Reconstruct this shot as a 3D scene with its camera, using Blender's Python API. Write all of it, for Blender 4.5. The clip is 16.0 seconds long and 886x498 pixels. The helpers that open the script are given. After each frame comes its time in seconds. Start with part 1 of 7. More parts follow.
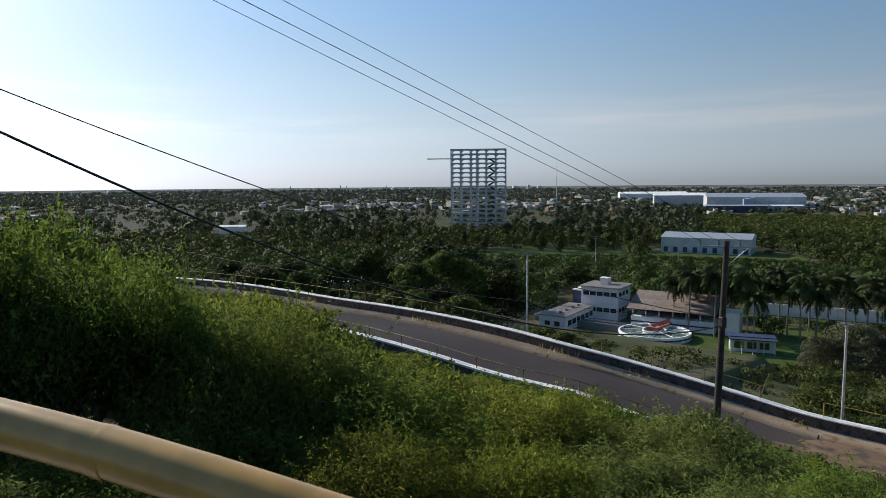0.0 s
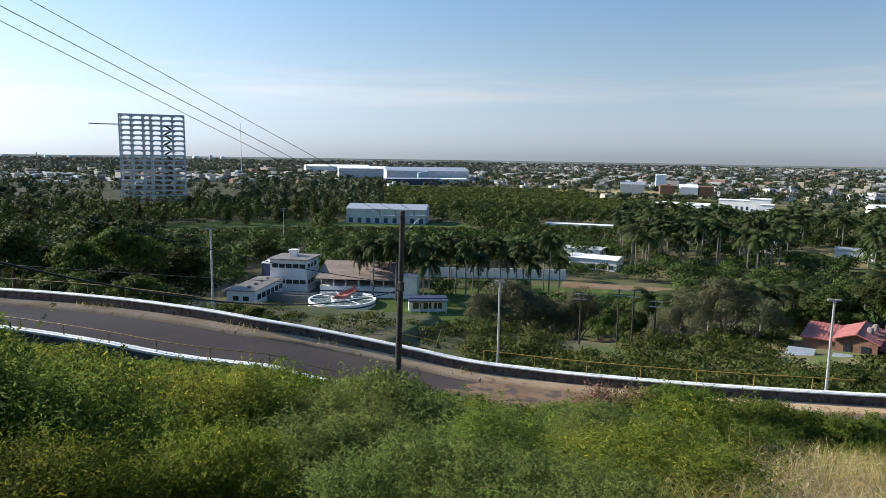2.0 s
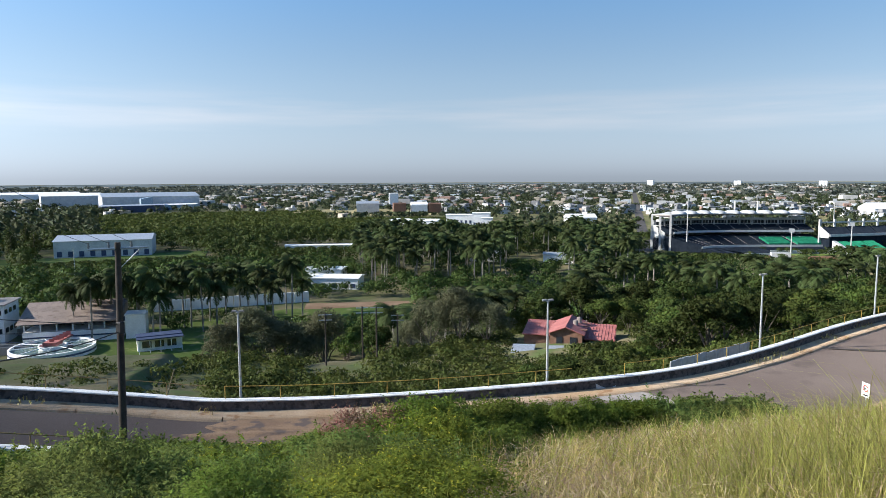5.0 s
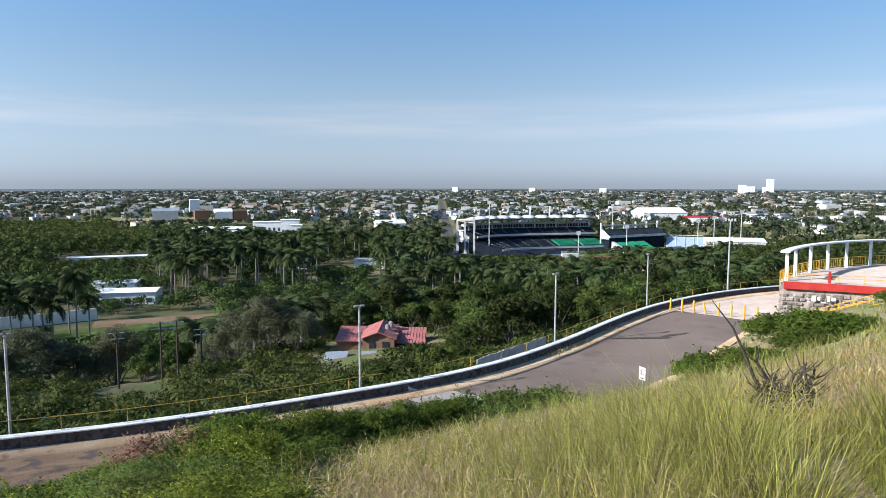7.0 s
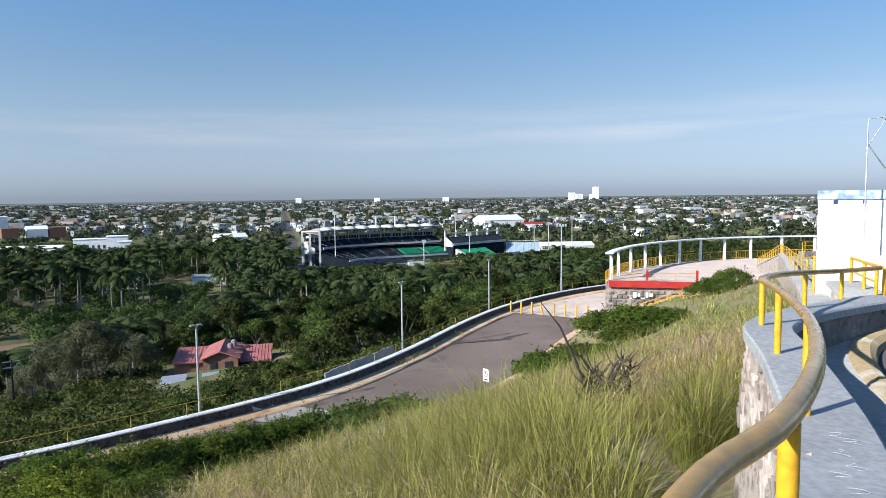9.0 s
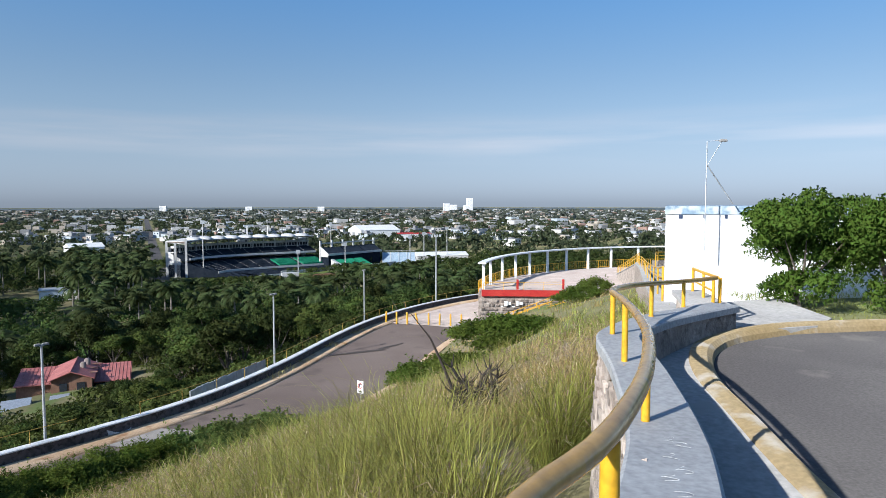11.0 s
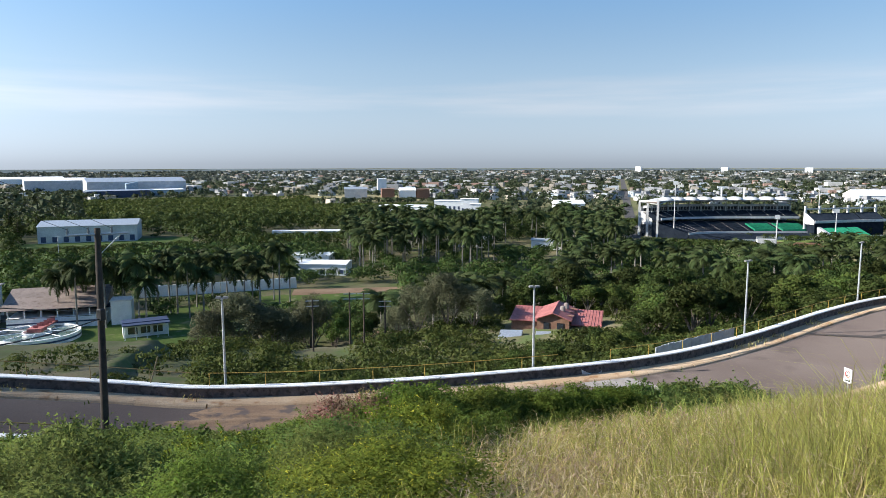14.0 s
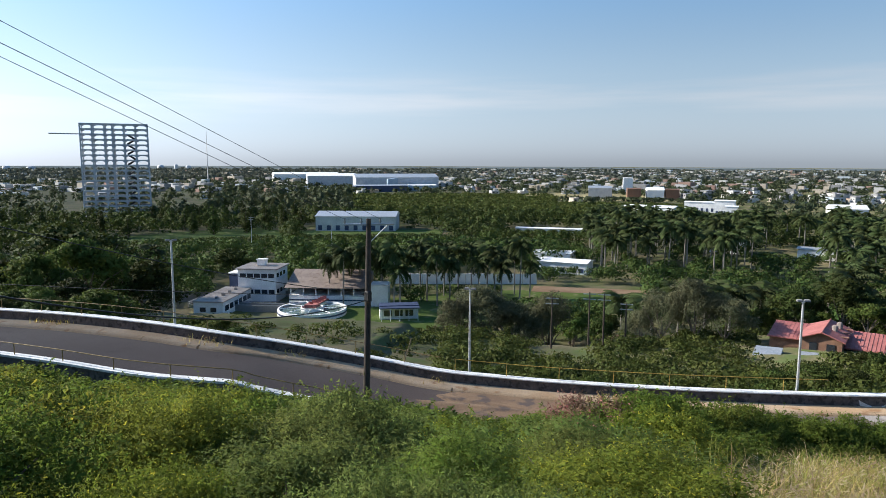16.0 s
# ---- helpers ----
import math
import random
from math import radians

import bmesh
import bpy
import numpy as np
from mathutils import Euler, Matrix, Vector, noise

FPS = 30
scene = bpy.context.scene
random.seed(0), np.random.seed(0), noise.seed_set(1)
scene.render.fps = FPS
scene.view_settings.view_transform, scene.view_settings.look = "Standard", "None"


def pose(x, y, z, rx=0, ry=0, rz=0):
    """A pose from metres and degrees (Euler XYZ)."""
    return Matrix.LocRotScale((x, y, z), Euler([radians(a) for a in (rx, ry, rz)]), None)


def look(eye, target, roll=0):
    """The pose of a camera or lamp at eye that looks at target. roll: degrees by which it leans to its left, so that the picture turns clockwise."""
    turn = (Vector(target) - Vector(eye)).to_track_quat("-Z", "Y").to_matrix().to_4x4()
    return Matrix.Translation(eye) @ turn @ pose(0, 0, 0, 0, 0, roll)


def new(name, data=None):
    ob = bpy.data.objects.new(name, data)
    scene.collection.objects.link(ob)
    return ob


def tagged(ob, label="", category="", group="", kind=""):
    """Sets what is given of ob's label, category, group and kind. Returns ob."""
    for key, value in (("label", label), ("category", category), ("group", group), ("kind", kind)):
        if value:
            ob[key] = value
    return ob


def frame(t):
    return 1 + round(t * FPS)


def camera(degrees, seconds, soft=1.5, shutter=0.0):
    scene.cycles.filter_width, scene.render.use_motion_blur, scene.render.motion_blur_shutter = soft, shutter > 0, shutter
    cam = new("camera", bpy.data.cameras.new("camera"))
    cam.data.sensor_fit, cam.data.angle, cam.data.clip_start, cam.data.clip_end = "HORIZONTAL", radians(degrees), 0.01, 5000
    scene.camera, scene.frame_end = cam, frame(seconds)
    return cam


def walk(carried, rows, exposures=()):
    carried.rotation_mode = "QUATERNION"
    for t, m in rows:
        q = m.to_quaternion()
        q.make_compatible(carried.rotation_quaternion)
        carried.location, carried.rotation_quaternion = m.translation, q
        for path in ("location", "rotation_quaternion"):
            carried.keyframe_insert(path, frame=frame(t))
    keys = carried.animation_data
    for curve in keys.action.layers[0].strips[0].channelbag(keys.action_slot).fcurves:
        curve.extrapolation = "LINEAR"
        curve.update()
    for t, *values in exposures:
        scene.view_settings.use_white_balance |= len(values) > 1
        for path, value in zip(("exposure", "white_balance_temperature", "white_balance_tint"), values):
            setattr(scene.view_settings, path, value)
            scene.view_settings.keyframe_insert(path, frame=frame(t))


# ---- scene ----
cam = camera(66.64, 16.0, 0.7)
ROWS = [  # seconds, eye, yaw, pitch, roll
    (0.0, -0.000, -0.000, 34.000, -3.21, -5.67, 0.47),
    (0.5, 0.003, -0.059, 34.013, -10.75, -6.15, -0.32),
    (1.0, 0.010, -0.093, 34.022, -18.80, -6.83, -0.45),
    (1.5, 0.029, -0.088, 34.016, -23.49, -7.40, -0.13),
    (2.0, 0.076, -0.062, 33.997, -29.26, -7.93, -0.87),
    (2.5, 0.147, -0.056, 33.982, -35.06, -7.49, -1.52),
    (3.0, 0.203, -0.074, 33.985, -40.09, -7.13, -2.01),
    (3.2, 0.215, -0.087, 33.992, -42.11, -7.38, -2.62),
    (3.7, 0.273, -0.033, 33.992, -45.89, -7.16, -2.39),
    (4.2, 0.372, 0.104, 33.987, -48.01, -6.71, -1.37),
    (4.7, 0.473, 0.253, 33.980, -49.80, -6.25, -0.22),
    (5.3, 0.540, 0.348, 33.974, -53.36, -5.99, 0.44),
    (5.5, 0.559, 0.374, 33.965, -55.04, -6.09, 0.35),
    (6.0, 0.609, 0.391, 33.960, -59.23, -6.01, 0.11),
    (6.5, 0.657, 0.381, 33.952, -62.64, -5.54, 0.37),
    (7.0, 0.744, 0.379, 33.939, -67.32, -5.52, -0.04),
    (7.5, 0.815, 0.368, 33.927, -70.92, -5.55, -0.41),
    (8.0, 0.787, 0.313, 33.928, -74.13, -5.75, -0.04),
    (8.5, 0.774, 0.267, 33.934, -76.99, -5.76, 0.53),
    (9.0, 0.814, 0.242, 33.934, -80.39, -4.73, 0.70),
    (9.5, 0.849, 0.209, 33.934, -83.49, -4.46, 0.68),
    (10.0, 0.858, 0.183, 33.936, -86.29, -3.79, 0.60),
    (10.2, 0.838, 0.177, 33.938, -87.37, -3.42, 0.11),
    (10.6, 0.840, 0.167, 33.947, -89.32, -3.44, 0.01),
    (11.0, 0.849, 0.157, 33.965, -90.86, -3.94, -0.00),
    (11.4, 0.858, 0.152, 33.985, -91.54, -4.67, 0.05),
    (11.8, 0.859, 0.157, 33.997, -90.91, -5.38, 0.13),
    (12.3, 0.838, 0.185, 33.991, -87.58, -5.87, 0.21),
    (12.5, 0.788, 0.241, 33.961, -83.87, -6.02, 0.28),
    (13.0, 0.763, 0.277, 33.950, -71.53, -6.66, 0.26),
    (13.5, 0.768, 0.313, 33.958, -58.14, -7.96, 0.14),
    (14.0, 0.723, 0.330, 33.971, -52.28, -7.23, 0.09),
    (14.5, 0.663, 0.352, 33.976, -47.95, -6.40, -0.09),
    (15.0, 0.624, 0.395, 33.974, -43.00, -6.24, 0.06),
    (15.5, 0.570, 0.422, 33.970, -37.68, -6.93, -0.26),
    (16.0, 0.508, 0.466, 33.968, -31.85, -7.39, -0.18),
]
EXPOSURES = [(0.0, 0.28, 6450, 9), (1.0, 0.6, 6400, 9), (2.0, 0.85, 6350, 9), (3.0, 0.95, 6300, 9), (7.0, 0.9, 5950, 9), (9.0, 0.75, 5850, 9), (10.0, 0.62, 5800, 9), (12.5, 0.62, 5800, 9), (13.5, 1.02, 6100, 9), (15.0, 1.0, 6200, 9), (16.0, 0.92, 6300, 9)]
walk(cam, [(t, pose(x, y, z, 90 + pitch, roll, yaw)) for t, x, y, z, yaw, pitch, roll in ROWS], EXPOSURES)

# ---- sky and sun ----
SUN_AZ, SUN_EL = 43.0, 27.0  # degrees to the left of +y, and above the horizon
world = bpy.data.worlds.new("sky")
scene.world = world
world.use_nodes = True
wn = world.node_tree
wn.nodes.clear()
sky = wn.nodes.new("ShaderNodeTexSky")
sky.sky_type, sky.sun_disc = "NISHITA", False
sky.sun_elevation, sky.sun_rotation = radians(SUN_EL), radians(-SUN_AZ)
sky.air_density, sky.dust_density, sky.ozone_density, sky.altitude = 1.0, 0.5, 2.0, 60
bg = wn.nodes.new("ShaderNodeBackground")
wout = wn.nodes.new("ShaderNodeOutputWorld")
# haze: the sky pales towards the horizon
tc, sep = wn.nodes.new("ShaderNodeTexCoord"), wn.nodes.new("ShaderNodeSeparateXYZ")
wn.links.new(tc.outputs["Generated"], sep.inputs[0])
haze = wn.nodes.new("ShaderNodeMapRange")
haze.interpolation_type = "SMOOTHSTEP"
for k, v in (("From Min", 0.0), ("From Max", 0.36), ("To Min", 0.80), ("To Max", 0.0)):
    haze.inputs[k].default_value = v
wn.links.new(sep.outputs["Z"], haze.inputs["Value"])
grey, tint, paler = wn.nodes.new("ShaderNodeRGBToBW"), wn.nodes.new("ShaderNodeMix"), wn.nodes.new("ShaderNodeMix")
wn.links.new(sky.outputs[0], grey.inputs[0])
tint.data_type, tint.blend_type, paler.data_type = "RGBA", "MULTIPLY", "RGBA"
tint.inputs["Factor"].default_value, tint.inputs["B"].default_value = 1.0, (0.79, 0.90, 1.08, 1)
wn.links.new(grey.outputs[0], tint.inputs["A"])
wn.links.new(haze.outputs["Result"], paler.inputs["Factor"])
wn.links.new(sky.outputs[0], paler.inputs["A"])
wn.links.new(tint.outputs["Result"], paler.inputs["B"])
# a thin streak of high cloud low over the plain
stretch = wn.nodes.new("ShaderNodeMapping")
stretch.inputs["Scale"].default_value = (1.6, 1.6, 22.0)
wisp = wn.nodes.new("ShaderNodeTexNoise")
wisp.inputs["Scale"].default_value, wisp.inputs["Detail"].default_value = 1.5, 6.0
wn.links.new(tc.outputs["Generated"], stretch.inputs["Vector"])
wn.links.new(stretch.outputs[0], wisp.inputs["Vector"])
band = wn.nodes.new("ShaderNodeValToRGB")
ends = band.color_ramp.elements
ends[0].position, ends[0].color = 0.05, (0, 0, 0, 1)
ends[1].position, ends[1].color = 0.135, (0, 0, 0, 1)
ends.new(0.092).color = (1, 1, 1, 1)
wn.links.new(sep.outputs["Z"], band.inputs["Fac"])
thick = wn.nodes.new("ShaderNodeMapRange")
for k, v in (("From Min", 0.42), ("From Max", 0.72), ("To Min", 0.0), ("To Max", 0.6)):
    thick.inputs[k].default_value = v
wn.links.new(wisp.outputs["Fac"], thick.inputs["Value"])
amount = wn.nodes.new("ShaderNodeMath")
amount.operation = "MULTIPLY"
wn.links.new(thick.outputs["Result"], amount.inputs[0])
wn.links.new(band.outputs["Color"], amount.inputs[1])
cloud, white = wn.nodes.new("ShaderNodeMix"), wn.nodes.new("ShaderNodeMix")
cloud.data_type, white.data_type, white.blend_type = "RGBA", "RGBA", "MULTIPLY"
white.inputs["Factor"].default_value, white.inputs["B"].default_value = 1.0, (1.25, 1.22, 1.24, 1)
wn.links.new(grey.outputs[0], white.inputs["A"])
wn.links.new(amount.outputs[0], cloud.inputs["Factor"])
wn.links.new(paler.outputs["Result"], cloud.inputs["A"])
wn.links.new(white.outputs["Result"], cloud.inputs["B"])
richer = wn.nodes.new("ShaderNodeHueSaturation")
richer.inputs["Saturation"].default_value = 1.22
wn.links.new(cloud.outputs["Result"], richer.inputs["Color"])
# the air is dustier low down, and brighter on the sun's side
toward = wn.nodes.new("ShaderNodeVectorMath")
toward.operation = "DOT_PRODUCT"
toward.inputs[1].default_value = (-math.sin(radians(SUN_AZ)), math.cos(radians(SUN_AZ)), 0.0)
wn.links.new(tc.outputs["Generated"], toward.inputs[0])
level = []
for src, a, b, c, d, kind in ((toward.outputs["Value"], -1.0, 1.0, 0.80, 1.16, "LINEAR"), (sep.outputs["Z"], -0.01, 0.15, 0.90, 1.1, "SMOOTHSTEP"), (sep.outputs["Z"], 0.10, 0.45, 1.0, 1.35, "SMOOTHSTEP")):
    mr = wn.nodes.new("ShaderNodeMapRange")
    mr.interpolation_type = kind
    for k, v in zip(("From Min", "From Max", "To Min", "To Max"), (a, b, c, d)):
        mr.inputs[k].default_value = v
    wn.links.new(src, mr.inputs["Value"])
    level.append(mr.outputs["Result"])
gain = level[0]
for q in level[1:]:
    times = wn.nodes.new("ShaderNodeMath")
    times.operation = "MULTIPLY"
    wn.links.new(gain, times.inputs[0])
    wn.links.new(q, times.inputs[1])
    gain = times.outputs[0]
strength = wn.nodes.new("ShaderNodeMath")
strength.operation = "MULTIPLY"
strength.inputs[1].default_value = 0.074
wn.links.new(gain, strength.inputs[0])
wn.links.new(strength.outputs[0], bg.inputs["Strength"])
wn.links.new(richer.outputs[0], bg.inputs[0])
wn.links.new(bg.outputs[0], wout.inputs[0])
sun = new("sun", bpy.data.lights.new("sun", "SUN"))
sun.data.energy, sun.data.angle, sun.data.color = 5.0, radians(0.53), (1.0, 0.92, 0.80)
sd = Vector((-math.sin(radians(SUN_AZ)) * math.cos(radians(SUN_EL)), math.cos(radians(SUN_AZ)) * math.cos(radians(SUN_EL)), math.sin(radians(SUN_EL))))
sun.matrix_world = look(sd * 300, (0, 0, 0))

# ---- materials ----
def surf(name, c1, c2, scale=2.0, rough=0.8, bump=0.2, fine=12.0, c3=None, metal=0.0, spec=0.3, vary=0.0, size=0.02, stain=0.45):
    """A surface of two tones in large patches, fine grain and relief, with optional stains c3; vary: by object."""
    m = bpy.data.materials.new(name)
    m.use_nodes = True
    n, l = m.node_tree.nodes, m.node_tree.links
    b = n["Principled BSDF"]
    geo = n.new("ShaderNodeNewGeometry")
    big, small = n.new("ShaderNodeTexNoise"), n.new("ShaderNodeTexNoise")
    for t, s, d in ((big, scale, 5.0), (small, scale * fine, 6.0)):
        t.inputs["Scale"].default_value, t.inputs["Detail"].default_value = s, d
        l.new(geo.outputs["Position"], t.inputs["Vector"])
    mx = n.new("ShaderNodeMix")
    mx.data_type = "RGBA"
    mx.inputs["A"].default_value, mx.inputs["B"].default_value = (*c1, 1), (*c2, 1)
    rmp = n.new("ShaderNodeMapRange")
    rmp.inputs["From Min"].default_value, rmp.inputs["From Max"].default_value = 0.35, 0.65
    l.new(big.outputs["Fac"], rmp.inputs["Value"])
    l.new(rmp.outputs["Result"], mx.inputs["Factor"])
    col = mx.outputs["Result"]
    gr = n.new("ShaderNodeMix")
    gr.data_type, gr.blend_type = "RGBA", "MULTIPLY"
    gr.inputs["Factor"].default_value = 0.45
    g2 = n.new("ShaderNodeMapRange")
    g2.inputs["From Min"].default_value, g2.inputs["From Max"].default_value = 0.3, 0.7
    g2.inputs["To Min"].default_value, g2.inputs["To Max"].default_value = 0.55, 1.3
    l.new(small.outputs["Fac"], g2.inputs["Value"])
    l.new(col, gr.inputs["A"])
    l.new(g2.outputs["Result"], gr.inputs["B"])
    col = gr.outputs["Result"]
    if c3:
        st = n.new("ShaderNodeTexNoise")
        st.inputs["Scale"].default_value, st.inputs["Detail"].default_value = scale * 2.7, 8.0
        l.new(geo.outputs["Position"], st.inputs["Vector"])
        r3 = n.new("ShaderNodeMapRange")
        r3.inputs["From Min"].default_value, r3.inputs["From Max"].default_value = 1 - stain, 1 - stain + 0.12
        l.new(st.outputs["Fac"], r3.inputs["Value"])
        m3 = n.new("ShaderNodeMix")
        m3.data_type = "RGBA"
        m3.inputs["B"].default_value = (*c3, 1)
        l.new(r3.outputs["Result"], m3.inputs["Factor"])
        l.new(col, m3.inputs["A"])
        col = m3.outputs["Result"]
    if vary:
        oi = n.new("ShaderNodeObjectInfo")
        hv = n.new("ShaderNodeHueSaturation")
        v = n.new("ShaderNodeMapRange")
        v.inputs["To Min"].default_value, v.inputs["To Max"].default_value = 1 - vary, 1 + vary
        l.new(oi.outputs["Random"], v.inputs["Value"])
        l.new(v.outputs["Result"], hv.inputs["Value"])
        l.new(col, hv.inputs["Color"])
        col = hv.outputs["Color"]
    l.new(col, b.inputs["Base Color"])
    b.inputs["Roughness"].default_value, b.inputs["Metallic"].default_value = rough, metal
    b.inputs["Specular IOR Level"].default_value = spec
    b.inputs["Diffuse Roughness"].default_value = 1.0 if rough >= 0.85 else 0.0
    if bump:
        bp = n.new("ShaderNodeBump")
        bp.inputs["Strength"].default_value, bp.inputs["Distance"].default_value = bump, size
        l.new(small.outputs["Fac"], bp.inputs["Height"])
        l.new(bp.outputs["Normal"], b.inputs["Normal"])
    return m


def leafy(name, c1, c2, through_light=0.3, obj=0.3, isl=0.35, rough=0.55, c3=None, hue=0.03):
    """Leaves: tone by leaf and by plant, and light that comes through them."""
    m = bpy.data.materials.new(name)
    m.use_nodes = True
    n, l = m.node_tree.nodes, m.node_tree.links
    b = n["Principled BSDF"]
    geo, oi = n.new("ShaderNodeNewGeometry"), n.new("ShaderNodeObjectInfo")
    mx = n.new("ShaderNodeMix")
    mx.data_type = "RGBA"
    mx.inputs["A"].default_value, mx.inputs["B"].default_value = (*c1, 1), (*c2, 1)
    noi = n.new("ShaderNodeTexNoise")
    noi.inputs["Scale"].default_value, noi.inputs["Detail"].default_value = 0.35, 3.0
    l.new(geo.outputs["Position"], noi.inputs["Vector"])
    r = n.new("ShaderNodeMapRange")
    r.inputs["From Min"].default_value, r.inputs["From Max"].default_value = 0.35, 0.65
    l.new(noi.outputs["Fac"], r.inputs["Value"])
    l.new(r.outputs["Result"], mx.inputs["Factor"])
    col = mx.outputs["Result"]
    if c3:
        gt = n.new("ShaderNodeMath")
        gt.operation = "GREATER_THAN"
        gt.inputs[1].default_value = 0.94
        l.new(geo.outputs["Random Per Island"], gt.inputs[0])
        m3 = n.new("ShaderNodeMix")
        m3.data_type = "RGBA"
        m3.inputs["B"].default_value = (*c3, 1)
        l.new(gt.outputs[0], m3.inputs["Factor"])
        l.new(col, m3.inputs["A"])
        col = m3.outputs["Result"]
    for src, amount in ((geo.outputs["Random Per Island"], isl), (oi.outputs["Random"], obj)):
        hv = n.new("ShaderNodeHueSaturation")
        v = n.new("ShaderNodeMapRange")
        v.inputs["To Min"].default_value, v.inputs["To Max"].default_value = 1 - amount, 1 + amount
        h = n.new("ShaderNodeMapRange")
        h.inputs["To Min"].default_value, h.inputs["To Max"].default_value = 0.5 - hue, 0.5 + hue
        l.new(src, v.inputs["Value"])
        l.new(src, h.inputs["Value"])
        l.new(v.outputs["Result"], hv.inputs["Value"])
        l.new(h.outputs["Result"], hv.inputs["Hue"])
        l.new(col, hv.inputs["Color"])
        col = hv.outputs["Color"]
    l.new(col, b.inputs["Base Color"])
    b.inputs["Roughness"].default_value = rough + 0.2
    b.inputs["Specular IOR Level"].default_value = 0.1
    tr = n.new("ShaderNodeBsdfTranslucent")
    l.new(col, tr.inputs["Color"])
    mix = n.new("ShaderNodeMixShader")
    mix.inputs[0].default_value = through_light
    out = n["Material Output"]
    l.new(b.outputs[0], mix.inputs[1])
    l.new(tr.outputs[0], mix.inputs[2])
    l.new(mix.outputs[0], out.inputs["Surface"])
    return m


M_GROUND = surf("dry_soil_and_grass", (0.0972, 0.1080, 0.0432), (0.1800, 0.1512, 0.0900), 0.09, 0.95, 0.5, 40, (0.10, 0.125, 0.045), size=0.05, spec=0.06)
M_ASPHALT = surf("worn_asphalt", (0.112, 0.088, 0.078), (0.148, 0.119, 0.104), 0.16, 0.9, 0.3, 120, (0.088, 0.071, 0.064), size=0.006, stain=0.4, spec=0.06)
M_DUST = surf("sandy_concrete", (0.37, 0.255, 0.155), (0.44, 0.335, 0.23), 0.5, 0.9, 0.3, 30, (0.26, 0.155, 0.085), size=0.01, stain=0.42, spec=0.06)
M_COPING = surf("whitewashed_coping", (0.62, 0.62, 0.60), (0.74, 0.73, 0.70), 1.2, 0.8, 0.2, 14, (0.42, 0.40, 0.37), size=0.008, stain=0.38, spec=0.06)
M_STONE = surf("dark_stone_masonry", (0.085, 0.075, 0.07), (0.14, 0.12, 0.11), 1.6, 0.9, 0.8, 5, (0.05, 0.045, 0.042), size=0.05, stain=0.5, vary=0.3)
M_PALESTONE = surf("rubble_stone", (0.24, 0.195, 0.165), (0.38, 0.33, 0.285), 2.6, 0.9, 0.9, 5, (0.15, 0.125, 0.105), size=0.06, vary=0.35)
M_CONCRETE = surf("grey_concrete", (0.2333, 0.2268, 0.2203), (0.2981, 0.2916, 0.2786), 1.0, 0.85, 0.25, 20, (0.28, 0.27, 0.25), size=0.008, spec=0.06)
M_PINK = surf("pale_pink_paving", (0.3253, 0.2690, 0.2377), (0.3754, 0.3191, 0.2815), 0.4, 0.85, 0.2, 40, (0.43, 0.35, 0.31), size=0.006, spec=0.06)
M_WHITE = surf("white_paint", (0.74, 0.74, 0.73), (0.82, 0.82, 0.81), 0.7, 0.7, 0.12, 18, (0.62, 0.60, 0.57), size=0.006, stain=0.36)
M_YELLOW = surf("chipped_yellow_paint", (0.60, 0.31, 0.015), (0.68, 0.38, 0.02), 6.0, 0.38, 0.15, 6, (0.40, 0.23, 0.05), size=0.002, spec=0.5, stain=0.34)
M_RUBBED = surf("rubbed_ochre_pipe", (0.35, 0.195, 0.04), (0.42, 0.25, 0.06), 3.0, 0.26, 0.1, 9, (0.30, 0.22, 0.12), size=0.0008, spec=0.6, stain=0.36)
M_DARKRAIL = surf("weathered_brown_rail", (0.16, 0.11, 0.05), (0.26, 0.18, 0.06), 4.0, 0.6, 0.1, 6)
M_GALV = surf("galvanised_steel", (0.42, 0.44, 0.45), (0.54, 0.55, 0.56), 4.0, 0.5, 0.1, 8, metal=0.6)
M_WOOD = surf("tarred_pole_wood", (0.055, 0.042, 0.033), (0.10, 0.075, 0.055), 3.0, 0.9, 0.4, 9, size=0.01)
M_CABLE = surf("black_cable", (0.015, 0.015, 0.016), (0.03, 0.03, 0.03), 6.0, 0.6, 0)
M_RED = surf("red_painted_concrete", (0.4056, 0.0273, 0.0234), (0.4680, 0.0468, 0.0351), 1.2, 0.6, 0.15, 12)
M_TILE = surf("faded_red_roof_sheet", (0.34, 0.115, 0.10), (0.42, 0.16, 0.14), 0.8, 0.7, 0.3, 10, (0.26, 0.10, 0.085), size=0.02)
M_BRICK = surf("brown_brick", (0.22, 0.12, 0.08), (0.30, 0.17, 0.11), 1.4, 0.85, 0.3, 10)
M_GLASS = surf("dark_window_glass", (0.02, 0.024, 0.03), (0.035, 0.04, 0.05), 2.0, 0.15, 0, 4, spec=0.6)
M_NAVY = surf("navy_paint", (0.035, 0.05, 0.10), (0.05, 0.07, 0.13), 1.0, 0.6, 0.1, 10)
M_SEAT = surf("dark_navy_seats", (0.014, 0.020, 0.030), (0.024, 0.031, 0.043), 0.6, 0.95, 0.5, 6, size=0.1, spec=0.03)
M_GREEN = surf("green_seats", (0.02, 0.16, 0.09), (0.03, 0.22, 0.12), 0.6, 0.95, 0.5, 6, size=0.1, spec=0.03)
M_BROWNROOF = surf("brown_sheet_roof", (0.20, 0.155, 0.13), (0.26, 0.205, 0.17), 0.4, 0.8, 0.2, 12, (0.15, 0.11, 0.09))
